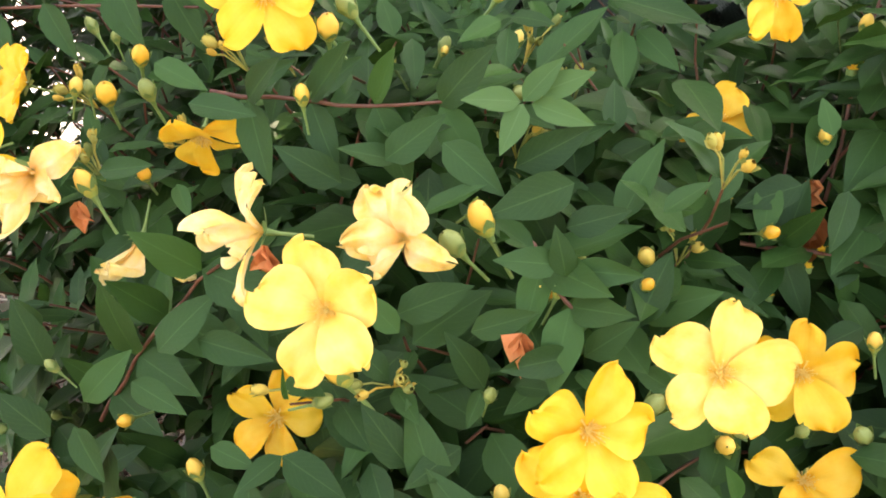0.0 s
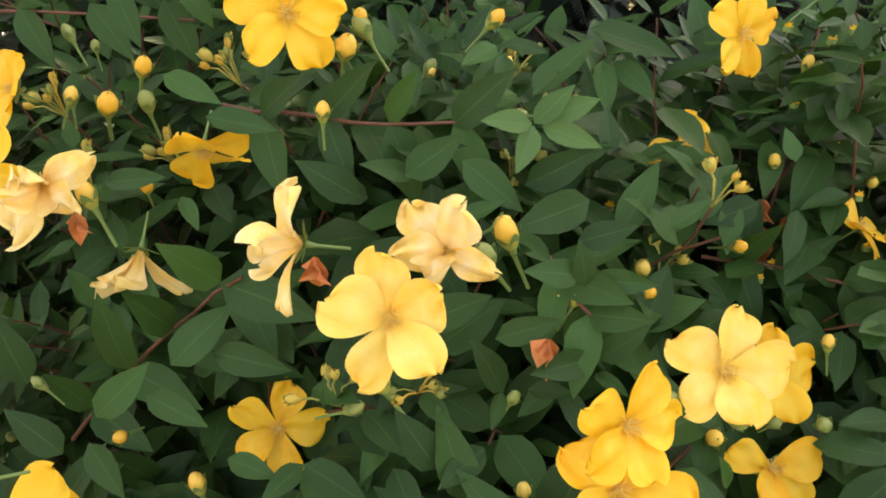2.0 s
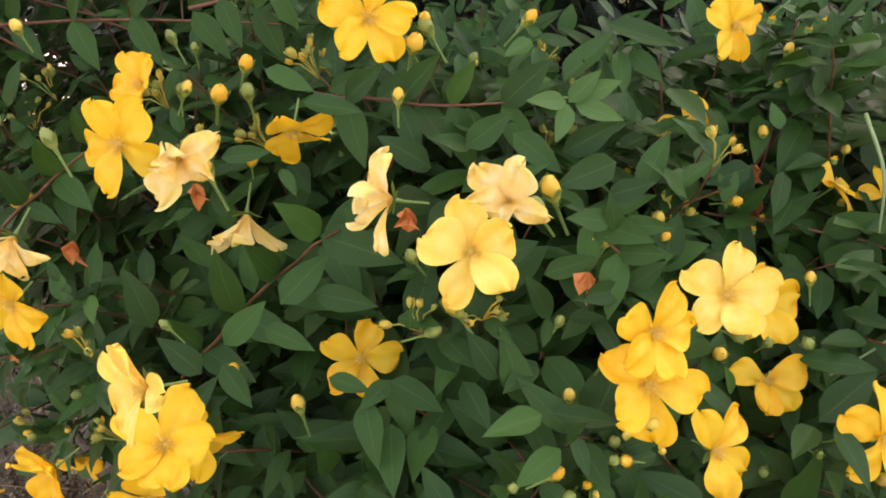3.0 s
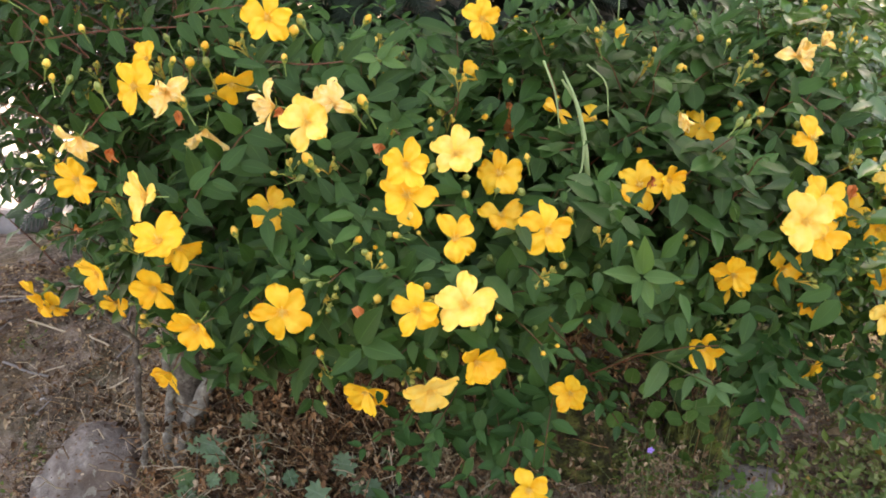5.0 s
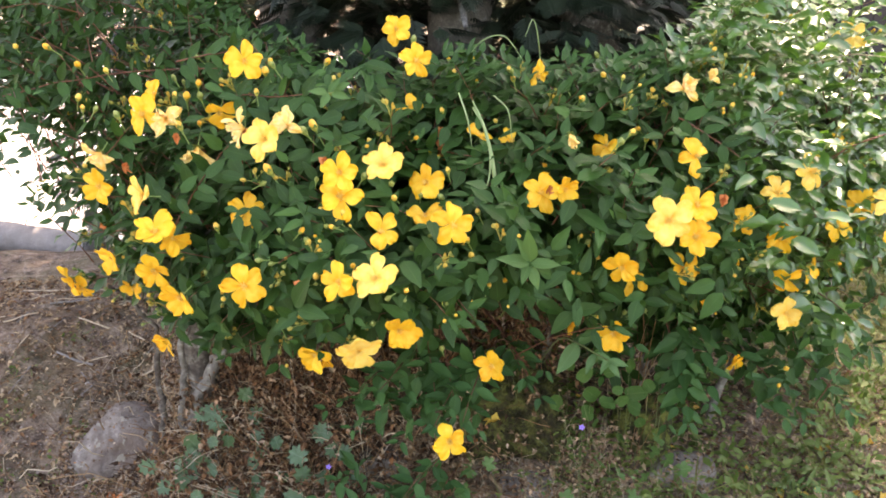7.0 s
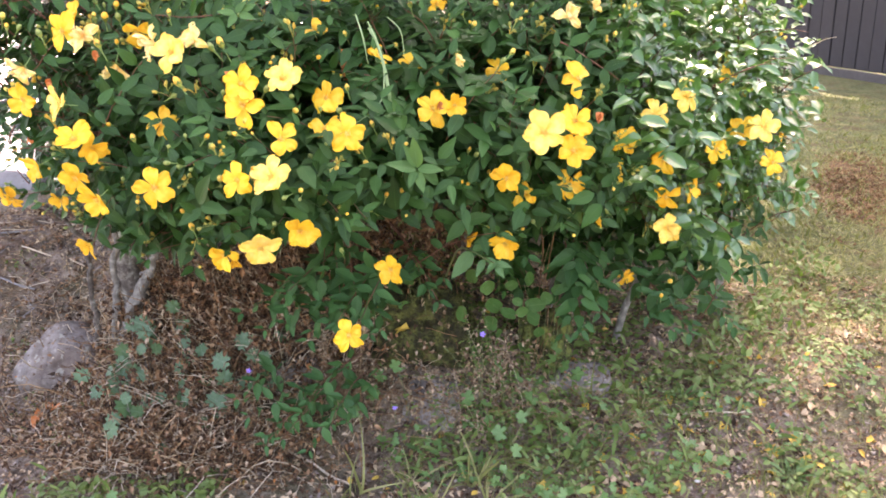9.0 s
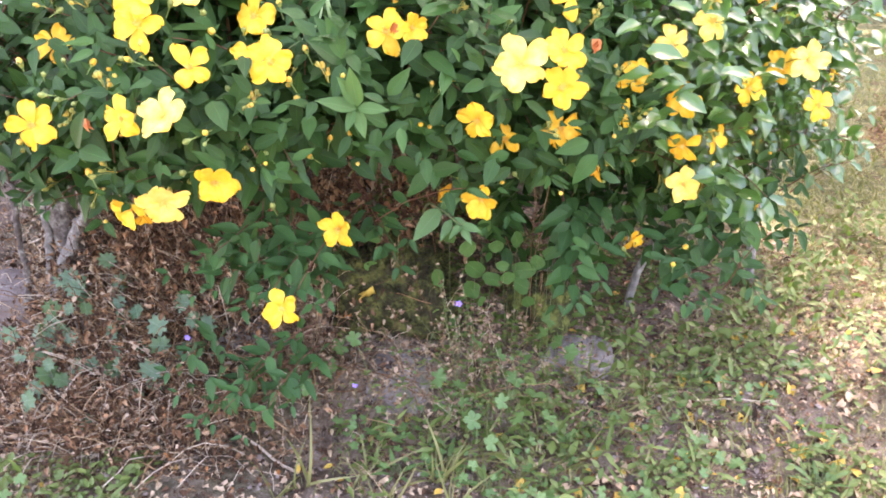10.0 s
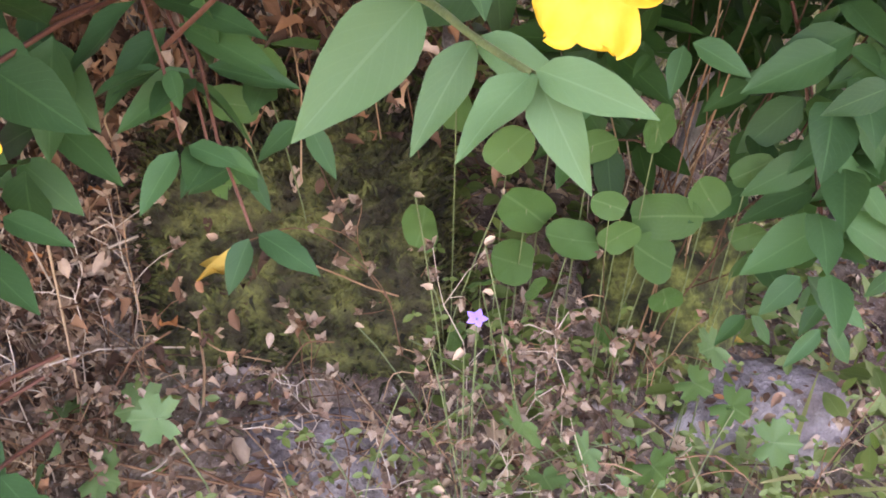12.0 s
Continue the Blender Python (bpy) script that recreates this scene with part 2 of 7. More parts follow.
def ground_material():
    m = Mat("earth_and_lawn", 0.95, 0.2)
    sep = m.t.nodes.new("ShaderNodeSeparateXYZ")
    m.link(m.co, sep.inputs[0])
    soil = m.ramp(m.noise(26, 8, 0.7), (0.34, (0.046, 0.033, 0.026)), (0.52, (0.225, 0.162, 0.118)), (0.70, (0.46, 0.365, 0.280)))
    grit = m.mix(m.math("GREATER_THAN", m.noise(240, 2), 0.66), soil, (0.38, 0.34, 0.30))
    turf = m.ramp(m.math("ADD", m.math("MULTIPLY", m.noise(48, 8, 0.75), 0.6), m.math("MULTIPLY", m.noise(7, 4), 0.4)), (0.36, (0.024, 0.042, 0.010)), (0.5, (0.078, 0.106, 0.026)), (0.64, (0.20, 0.175, 0.075)))
    patch = m.noise(3.2, 5, 0.65)
    lawn = m.math("MULTIPLY_ADD", sep.outputs[0], 0.9, True)
    lawn.node.inputs[2].default_value = -0.80
    lawn = m.math("ADD", lawn, m.math("MULTIPLY", m.math("MULTIPLY", m.math("SUBTRACT", sep.outputs[1], 0.9, True), 0.5), m.math("MULTIPLY", sep.outputs[0], 2.0, True)), True)
    f = m.math("ADD", lawn, m.math("MULTIPLY", m.math("SUBTRACT", patch, 0.5), 2.2), True)
    f = m.math("MINIMUM", f, 0.82)
    grit = m.mix(m.math("MULTIPLY", m.math("GREATER_THAN", m.noise(11, 6, 0.7), 0.56), 0.55), grit, (0.085, 0.075, 0.045))
    grit = m.mix(m.math("MULTIPLY", m.math("SUBTRACT", m.noise(6.5, 6, 0.75), 0.50, True), 2.4, True), grit, (0.10, 0.074, 0.054))
    grit = m.mix(m.math("MULTIPLY", m.math("GREATER_THAN", m.noise(420, 2), 0.68), 0.6), grit, (0.55, 0.50, 0.44))
    # a bare brown patch in the lawn
    px = m.math("DIVIDE", m.math("SUBTRACT", m.math("SUBTRACT", sep.outputs[0], m.math("MULTIPLY", sep.outputs[1], 0.35)), 1.25), 0.20)
    py = m.math("DIVIDE", m.math("SUBTRACT", sep.outputs[1], 2.60), 0.68)
    worn = m.math("SUBTRACT", 1.25, m.math("SQRT", m.math("ADD", m.math("MULTIPLY", px, px), m.math("MULTIPLY", py, py))), True)
    worn = m.math("MULTIPLY", m.math("SUBTRACT", m.math("ADD", worn, m.noise(9, 5)), 0.50, True), 3.0, True)
    mulch = m.ramp(m.noise(70, 5, 0.7), (0.38, (0.034, 0.020, 0.010)), (0.62, (0.20, 0.115, 0.045)))
    m.color(m.mix(worn, m.mix(f, grit, turf), mulch))
    return m.bump(m.math("ADD", m.noise(120, 6), m.noise(20, 4)), 1.0, 0.014).m


EARTH = ground_material()


# ---- helpers for meshes ----
def mesh_of(name, verts, faces, mat, uvs=None, smooth=True):
    me = bpy.data.meshes.new(name)
    verts, faces = np.asarray(verts, float), np.asarray(faces, int)
    n, k = faces.shape
    me.vertices.add(len(verts))
    me.vertices.foreach_set("co", verts.ravel())
    me.loops.add(n * k)
    me.loops.foreach_set("vertex_index", faces.ravel())
    me.polygons.add(n)
    me.polygons.foreach_set("loop_start", np.arange(n) * k)
    me.polygons.foreach_set("loop_total", np.full(n, k))
    me.polygons.foreach_set("use_smooth", np.full(n, smooth))
    if uvs is not None:
        layer = me.uv_layers.new(name="UVMap")
        layer.data.foreach_set("uv", np.asarray(uvs, float)[faces.ravel()].ravel())
    me.materials.append(mat)
    me.update(calc_edges=True)
    me.validate()
    return me


def part(name, me, parent=None, m=None, label=""):
    ob = new(name, me)
    if parent is not None:
        ob.parent = parent
    if m is not None:
        ob.matrix_basis = m
    return tagged(ob, label)


def axes(ahead, up):
    """A turn whose x runs ahead and whose z leans to up."""
    x = Vector(ahead).normalized()
    y = Vector(up).cross(x)
    y = y.normalized() if y.length > 1e-4 else x.orthogonal().normalized()
    return Matrix((x, y, x.cross(y))).transposed()


def put(place, ahead, up, size=1.0):
    s = size if isinstance(size, (tuple, list)) else (size,) * 3
    return Matrix.LocRotScale(Vector(place), axes(ahead, up).to_quaternion(), Vector(s))


def scatter(template, mats):
    """Copies of (verts, quads, uvs), one for each 4 x 4 matrix, as plain arrays."""
    v, f, uv = (np.asarray(a) for a in template)
    mats = np.asarray([np.array(m) for m in mats])
    vs = np.einsum("nij,kj->nki", mats[:, :3, :3], v) + mats[:, None, :3, 3]
    fs = f[None] + (np.arange(len(mats)) * len(v))[:, None, None]
    return vs.reshape(-1, 3), fs.reshape(-1, f.shape[1]), np.tile(uv, (len(mats), 1))


def joined(*groups):
    vs, fs, us, n = [], [], [], 0
    for v, f, u in groups:
        vs.append(v), fs.append(f + n), us.append(u)
        n += len(v)
    return np.concatenate(vs), np.concatenate(fs), np.concatenate(us)


def blade(outline, fold=0.12, curl=0.10, rows=6, wave=0.0):
    """A leaf along +x from 0 to 1: outline(u) is its half width, folded along the rib and curled down."""
    v, uv, f = [], [], []
    for i in range(rows + 1):
        u = i / rows
        w = max(outline(u), 0.002)
        drop = -curl * u * u
        for s in (-1, -0.5, 0, 0.5, 1):
            v.append((u, s * w, drop + fold * abs(s) * w * 2 + wave * math.sin(9 * u + s) * abs(s) * w))
            uv.append((u, 0.5 + 0.5 * s))
    for i in range(rows):
        for j in range(4):
            a = i * 5 + j
            f.append((a, a + 5, a + 6, a + 1))
    return np.array(v), np.array(f), np.array(uv)


def lance(u, wide=0.21):
    return wide * (math.sin(math.pi * u ** 0.76) ** 0.88) * (1 - 0.20 * u) * 1.11


LANCE = [blade(lambda u: lance(u, 0.212), 0.13, 0.10), blade(lambda u: lance(u, 0.226), 0.06, 0.22, wave=0.2), blade(lambda u: lance(u, 0.190), 0.18, 0.02, wave=0.15)]

OVAL_LEAF = blade(lambda u: 0.27 * math.sin(math.pi * u ** 0.85) ** 0.75 + 0.003, 0.20, 0.32, 6, 0.25)


def tube(points, radii, sides=5):
    """A bent round rod through points, as arrays of quads."""
    pts = [Vector(p) for p in points]
    v, f, uv = [], [], []
    side = None
    for i, p in enumerate(pts):
        d = (pts[min(i + 1, len(pts) - 1)] - pts[max(i - 1, 0)]).normalized()
        side = (side - d * side.dot(d)) if side is not None else d.orthogonal()
        side = side.normalized() if side.length > 1e-5 else d.orthogonal().normalized()
        other = d.cross(side)
        r = radii[i] if isinstance(radii, (list, tuple)) else radii
        for k in range(sides):
            a = 2 * math.pi * k / sides
            q = p + (side * math.cos(a) + other * math.sin(a)) * r
            v.append(tuple(q)), uv.append((i / (len(pts) - 1), k / sides))
    for i in range(len(pts) - 1):
        for k in range(sides):
            a, b = i * sides + k, i * sides + (k + 1) % sides
            f.append((a, b, b + sides, a + sides))
    return np.array(v), np.array(f), np.array(uv)


def bent(a, b, sag=0.0, steps=6, wobble=0.0):
    """Points from a to b that bow upwards by sag and wander a little."""
    a, b = Vector(a), Vector(b)
    out = []
    for i in range(steps + 1):
        u = i / steps
        j = Vector([random.uniform(-1, 1) for _ in range(3)]) * wobble * (1 if 0 < i < steps else 0)
        out.append(a.lerp(b, u) + Vector((0, 0, sag * 4 * u * (1 - u))) + j)
    return out


def flow(points, n=6):
    """A smooth line through a few points."""
    p = [Vector(q) for q in points]
    p = [p[0] * 2 - p[1]] + p + [p[-1] * 2 - p[-2]]
    out = []
    for i in range(1, len(p) - 2):
        for k in range(n):
            u = k / n
            out.append(0.5 * (2 * p[i] + (p[i + 1] - p[i - 1]) * u + (2 * p[i - 1] - 5 * p[i] + 4 * p[i + 1] - p[i + 2]) * u * u + (3 * p[i] - p[i - 1] - 3 * p[i + 1] + p[i + 2]) * u ** 3))
    return out + [p[-2]]


def blob(rings=7, seg=10, shape=lambda u: math.sin(math.pi * u), lift=1.0):
    """A closed round body from z = 0 to lift, with radius shape(u)."""
    v, f, uv = [], [], []
    for i in range(rings + 1):
        u = i / rings
        r = max(shape(u), 0.003)
        for k in range(seg):
            a = 2 * math.pi * k / seg
            v.append((r * math.cos(a), r * math.sin(a), lift * u)), uv.append((u, k / seg))
    for i in range(rings):
        for k in range(seg):
            a, b = i * seg + k, i * seg + (k + 1) % seg
            f.append((a, b, b + seg, a + seg))
    return np.array(v), np.array(f), np.array(uv)


def rng(a, b):
    return random.uniform(a, b)


def step(a, b, x):
    u = min(max((x - a) / (b - a), 0.0), 1.0)
    return u * u * (3 - 2 * u)


# ---- ground ----
def height(x, y):
    """The lie of the land: a low bank under the bush, level lawn towards the fence."""
    back = step(-0.18, -0.5, x)
    rise = 0.26 * step(-3.0, -1.6, x) * step(0.34 + 0.20 * back, 0.72 + 0.45 * back, y) * (1 - 0.88 * step(0.25, 0.85, x))
    if y > 1.4:
        rise *= 1 - 0.75 * step(1.5, 2.4, y)
    rough = 0.022 * (noise.noise((x * 4.5, y * 4.5, 0.3))) + 0.008 * noise.noise((x * 17, y * 17, 2.0))
    return 0.095 - 0.03 * step(0.8, 4.0, math.hypot(x, y)) + rise + rough * (1 - 0.9 * step(3, 8, math.hypot(x, y)))


def ground_line(a, b, fine0, fine1, n):
    """Lines of a grid: close together from fine0 to fine1, wider outwards."""
    out = list(np.linspace(fine0, fine1, n))
    d, p = 0.03, fine1
    while p < b:
        p += d
        d *= 1.28
        out.append(min(p, b))
    d, p = 0.03, fine0
    while p > a:
        p -= d
        d *= 1.28
        out.insert(0, max(p, a))
    return out


gx, gy = ground_line(-900, 900, -1.2, 2.0, 170), ground_line(-900, 900, -0.3, 1.6, 110)
gv = [(x, y, height(x, y)) for y in gy for x in gx]
gf = [(j * len(gx) + i, j * len(gx) + i + 1, (j + 1) * len(gx) + i + 1, (j + 1) * len(gx) + i) for j in range(len(gy) - 1) for i in range(len(gx) - 1)]
ground = tagged(new("ground", mesh_of("ground", gv, gf, EARTH)), "dry brown earth bank turning to patchy lawn with litter", "ground", kind="structure")


# ---- paving, log and fence in the distance ----
def box(name, m, size, mat, parent=None, label="", bevel=0.004):
    bm = bmesh.new()
    bmesh.ops.create_cube(bm, size=1.0)
    bmesh.ops.scale(bm, vec=size, verts=bm.verts)
    bmesh.ops.bevel(bm, geom=bm.edges[:], offset=bevel, segments=2, affect="EDGES")
    me = bpy.data.meshes.new(name)
    bm.to_mesh(me)
    bm.free()
    me.materials.append(mat)
    return part(name, me, parent, m, label)


paving = box("paving", pose(-6.65, 8.15, 0.125), (11.0, 12.0, 0.10), PAVING)
tagged(paving, "pale sunlit paving beside the earth bank", "paving", kind="structure")


def fence(start, end, board=0.15, tall=1.8):
    a, b = Vector(start), Vector(end)
    along = (b - a).normalized()
    turn = math.degrees(math.atan2(along.y, along.x))
    root = tagged(new("fence"), "dark-stained upright board fence standing on a low grey gravel board", "fence")
    root.matrix_basis = pose(a.x, a.y, a.z, 0, 0, turn)
    n = int((b - a).length / board)
    first = None
    for i in range(n):
        m = pose((i + 0.5) * board, rng(-0.004, 0.004), 0.12 + tall / 2, rng(-0.3, 0.3), 0, 0)
        if first is None:
            first = box("board", m, (board - 0.004, 0.02, tall), FENCE, root)
        else:
            part("board", first.data, root, m)
    span = n * board
    for z in (0.35, 1.0, 1.65):
        box("rail", pose(span / 2, 0.04, z), (span, 0.045, 0.07), FENCE, root)
    box("gravel_board", pose(span / 2, -0.012, 0.045), (span, 0.03, 0.13), FENCE_RAIL, root, "weathered grey gravel board")
    box("kerb", pose(span / 2, -0.08, 0.0), (span, 0.10, 0.06), FENCE_RAIL, root)
    return root


fence((2.2, 10.6, 0.03), (5.35, 1.1, 0.03))


def log_thing(a, b, r):
    pts = bent(a, b, 0.01, 10, 0.006)
    v, f, uv = tube(pts, [r * rng(0.92, 1.05) for _ in pts], 16)
    root = tagged(new("log", mesh_of("log", v, f, LOG, uv)), "weathered grey log lying along the top of the bank", "log")
    for end, d in ((pts[0], -1), (pts[-1], 1)):
        ev, ef, eu = blob(3, 16, lambda u: r * (1 - u * u) * 0.98 + 0.002, 0.012)
        m = np.array(put(end, (0, 0, 1), Vector(b) - Vector(a), 1.0))
        ax = (Vector(b) - Vector(a)).normalized() * d
        m = Matrix.LocRotScale(Vector(end), ax.to_track_quat("Z", "Y"), None)
        part("cut_end", mesh_of("cut_end", ev, ef, LOG, eu), root, m, "paler cut end with rings")
    return root


log_thing((-1.75, 2.08, 0.300), (-0.98, 1.76, 0.300), 0.056)


# ---- conifer behind the bush ----
def conifer(place, tall, wide, count, label, lean):
    root = tagged(new("conifer"), label, "tree")
    root.location = place
    v, f, uv = tube([(0, 0, -0.05), (0.03, 0, tall * 0.4), (0, 0.02, tall * 0.95)], [0.11, 0.08, 0.01], 9)
    part("trunk", mesh_of("trunk", v, f, BARK, uv), root)
    # one flat spray of scale-like twigs
    groups = []
    twig = blade(lambda u: 0.10 * math.sin(math.pi * min(1, u + 0.12)) + 0.01, 0.05, 0.05, 3)
    ms = [put((0, 0, 0), (1, 0, 0), (0, 0, 1), (1.0, 0.5, 1.0))]
    for i in range(9):
        u = 0.12 + i * 0.09
        for s in (-1, 1):
            ms.append(put((u, 0, -0.05 * u), (0.65, s * 0.75, -0.1), (0, 0, 1), 0.42 * (1.05 - u * 0.7)))
    spray = scatter(twig, ms)
    mats = []
    for _ in range(count):
        z = tall * (0.04 + 0.92 * random.random() ** 0.9)
        ang = rng(0, 2 * math.pi)
        # lean adds a crown bulge, out of view, that keeps skylight off the bush
        r = wide * (1.0 - 0.72 * (z / tall) ** 1.6 + (0.95 * math.sin(math.pi * (z / tall - 0.36) / 0.5) if lean and 0.36 < z / tall < 0.86 else 0.0)) * (0.25 + 0.8 * random.random() ** 0.6)
        d = Vector((math.cos(ang), math.sin(ang), rng(-0.55, 0.2)))
        mats.append(put((r * math.cos(ang) * 0.9, r * math.sin(ang) * 0.9, z), d + Vector((rng(-.5, .5), rng(-.5, .5), rng(-.5, .1))), (rng(-.5, .5), rng(-.5, .5), 1), rng(0.08, 0.15)))
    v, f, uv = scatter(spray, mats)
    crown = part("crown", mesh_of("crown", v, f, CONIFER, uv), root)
    tagged(crown, kind="stuff")
    for i in range(22):
        z = tall * (0.1 + 0.8 * i / 22)
        ang = i * 2.4
        r = wide * (1 - 0.7 * (z / tall) ** 1.6) * 0.8
        v, f, uv = tube([(0, 0, z), (r * 0.6 * math.cos(ang), r * 0.6 * math.sin(ang), z + 0.02), (r * math.cos(ang), r * math.sin(ang), z - 0.06)], [0.022, 0.014, 0.006], 5)
        part("limb", mesh_of("limb", v, f, BARK, uv), root)
    return root


# the three short rear ones are added to darken gaps behind the bush
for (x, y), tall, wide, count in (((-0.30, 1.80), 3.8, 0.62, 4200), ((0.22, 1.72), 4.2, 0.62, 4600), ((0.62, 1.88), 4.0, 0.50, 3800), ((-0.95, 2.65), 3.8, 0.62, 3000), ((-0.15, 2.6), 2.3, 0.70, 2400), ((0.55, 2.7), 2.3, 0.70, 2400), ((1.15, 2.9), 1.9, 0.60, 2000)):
    conifer((x, y, height(x, y)), tall, wide, count, "dense dark green conifer close behind the flowering bush, blocking light from its back", tall > 3 and x < 0.5)


# ---- an unseen tall tree added beyond the bush, whose crown dapples the lawn ----
def shade_tree(place, tall, reach, count):
    root = tagged(new("unseen_shade_tree"), "unseen tall broadleaved tree, added to shade the lawn", "tree")
    root.location = place
    v, f, uv = tube([(0, 0, -0.1), (0.1, 0, tall * 0.3), (0.0, 0.1, tall * 0.6), (0.1, 0.0, tall * 0.9)], [0.22, 0.17, 0.11, 0.03], 10)
    part("trunk", mesh_of("trunk", v, f, BARK, uv), root)
    mats = []
    for i in range(18):
        z0, ang = tall * (0.32 + 0.5 * i / 18), i * 2.4
        far = reach * (0.75 + 0.25 * math.sin(i)) * (1.1 - 0.5 * i / 18)
        tip = Vector((far * math.cos(ang), far * math.sin(ang), z0 + 1.2))
        v, f, uv = tube(bent((0, 0, z0), tip, 0.2, 6, 0.05), [0.07, 0.06, 0.05, 0.04, 0.03, 0.02, 0.01], 6)
        part("limb", mesh_of("limb", v, f, BARK, uv), root)
        for k in range(count // 18):
            c = Vector((0, 0, z0)).lerp(tip, rng(0.35, 1.05)) + Vector((random.gauss(0, 0.45), random.gauss(0, 0.45), random.gauss(0, 0.4)))
            mats.append(put(c, (rng(-1, 1), rng(-1, 1), rng(-.8, .3)), (rng(-.6, .6), rng(-.6, .6), 1), rng(0.14, 0.24)))
    v, f, uv = scatter(OVAL_LEAF, mats)
    tagged(part("crown", mesh_of("crown", v, f, WEED, uv), root), kind="stuff")
    return root


random.seed(77)
# stands out of view, placed so its crown blocks sun from the lawn
shade_tree((4.05, 8.0, 0.05), 11.2, 2.7, 9000)


# ---- the flowering bush ----
bush = tagged(new("hypericum_bush"), "wide leafy shrub full of yellow five-petalled flowers and buds", "bush")
bush.location = (0.3, 0.75, 0.33)


def on_bush(name, me, m, parent=None, label=""):
    """A part of the bush, placed by its pose in the world."""
    return part(name, me, parent or bush, m if parent else Matrix.Translation(-bush.location) @ m, label)


def shell(x, z):
    """The y of the bush's front at a place across and a height."""
    dx, dz = x - 0.12, z - 0.72
    return 0.14 + (0.6 if dx > 0 else 1.1) * dx * dx + (4.0 if dz > 0 else 2.3) * dz * dz


def outward(x, z):
    dx, dz = x - 0.12, z - 0.72
    return Vector(((1.2 if dx > 0 else 2.2) * dx, -1.0, (8.0 if dz > 0 else 4.6) * dz)).normalized()


# petals: broad fresh ones, narrow faded ones
def petal_shape(wide, cup, notch=0.0, reflex=0.0, ruffle=0.05, phase=0.0, skew=0.08):
    """A broad petal along +x with a narrow foot, a blunt uneven tip and a soft wave."""
    v, uv, f = [], [], []
    cols = 12
    steps = [0.0, 0.16, 0.32, 0.46, 0.58, 0.68] + [0.68 + 0.32 * math.sin(radians(a)) for a in (20, 38, 54, 68, 79, 87)]
    rows = len(steps) - 1
    for i, u in enumerate(steps):
        foot = 0.20 + 0.80 * math.sin(math.pi * 0.5 * min(1, u / 0.68)) ** 1.3
        tip = 1 if u < 0.68 else max(0.004, 1 - ((u - 0.68) / 0.32) ** 2.9) ** (1 / 2.9)
        w = wide * foot * tip
        for j in range(cols + 1):
            s = 2 * j / cols - 1
            dent = 0.05 * math.exp(-((s - 0.35 * math.sin(phase)) / 0.22) ** 2) * (0.4 + abs(math.sin(2.3 * phase)))
            x = u * (1 - 0.03 * s * s * u) - notch * max(0, u - 0.75) * (1 if s > 0.3 else 0) - dent * u ** 5
            z = cup * u * (1 - u) * 1.6 + 0.14 * w * s * s - reflex * u * u + 0.022 * math.sin(7 * u + 5 * s + phase) + ruffle * u * u * math.sin(6.5 * s + 2 * phase)
            x += 0.5 * ruffle * u ** 3 * math.sin(9 * s + 3 * phase) + 0.012 * u ** 6 * math.sin(31 * s + 5 * phase)
            x *= 1 + 0.075 * s * u * u
            side_wave = 1 + ruffle * math.sin(8 * u + (2 if s > 0 else 5) * phase + 1) * abs(s)
            v.append((x, w * s * side_wave + skew * u * u * (1 - 0.5 * s * s), z)), uv.append((u, 0.5 + 0.5 * s))
    for i in range(rows):
        for j in range(cols):
            a = i * (cols + 1) + j
            f.append((a, a + cols + 1, a + cols + 2, a + 1))
    return v, f, uv


def petal_mesh(mat, *shape):
    v, f, uv = petal_shape(*shape)
    return mesh_of("petal", v, f, mat, uv)


FORMS = ((0.41, 0.16, 0.0, 0.02, 0.035, 0.3), (0.44, 0.30, 0.12, 0.0, 0.045, 1.2), (0.39, 0.10, 0.0, 0.20, 0.05, 2.1), (0.43, 0.24, -0.1, 0.08, 0.04, 3.0), (0.40, 0.34, 0.12, 0.14, 0.055, 4.1), (0.42, 0.08, 0.0, -0.14, 0.05, 5.2))
FRESH_PETALS = [petal_mesh(PETAL, *form) for form in FORMS]
PALE_PETALS = [petal_mesh(PALE_PETAL, *form) for form in FORMS[:4]]
FADED_PETALS = [petal_mesh(FADED, 0.34, 0.30, 0.0, 0.15, 0.12, 0.4), petal_mesh(FADED, 0.29, 0.45, 0.8, 0.30, 0.14, 1.5), petal_mesh(FADED, 0.36, 0.50, 0.0, -0.35, 0.12, 2.6), petal_mesh(FADED, 0.31, 0.30, -0.5, -0.15, 0.16, 3.9)]


def stamens_mesh():
    rods = []
    for k in range(5):
        a0 = 2 * math.pi * (k + 0.5) / 5
        for i in range(11):
            a, lean = a0 + rng(-0.5, 0.5), rng(0.25, 0.95)
            h = rng(0.24, 0.36)
            tip = Vector((math.cos(a) * lean * h, math.sin(a) * lean * h, h * (1.1 - 0.5 * lean)))
            rods.append(tube([(0.03 * math.cos(a), 0.03 * math.sin(a), 0.02), tuple(tip * 0.6 + Vector((0, 0, 0.03))), tuple(tip)], 0.007, 3))
            rods.append(tube([tuple(tip - Vector((0, 0, 0.012))), tuple(tip), tuple(tip + Vector((0, 0, 0.014)))], [0.008, 0.02, 0.006], 4))
    rods.append(blob(5, 8, lambda u: 0.075 * math.sin(math.pi * (0.25 + 0.7 * u)), 0.14))
    rods.append(tube([(0, 0, 0.12), (0, 0.01, 0.24), (0.02, 0.02, 0.34)], 0.012, 4))
    v, f, uv = joined(*rods)
    return mesh_of("stamen_tuft", v, f, STAMEN, uv)


STAMENS = stamens_mesh()
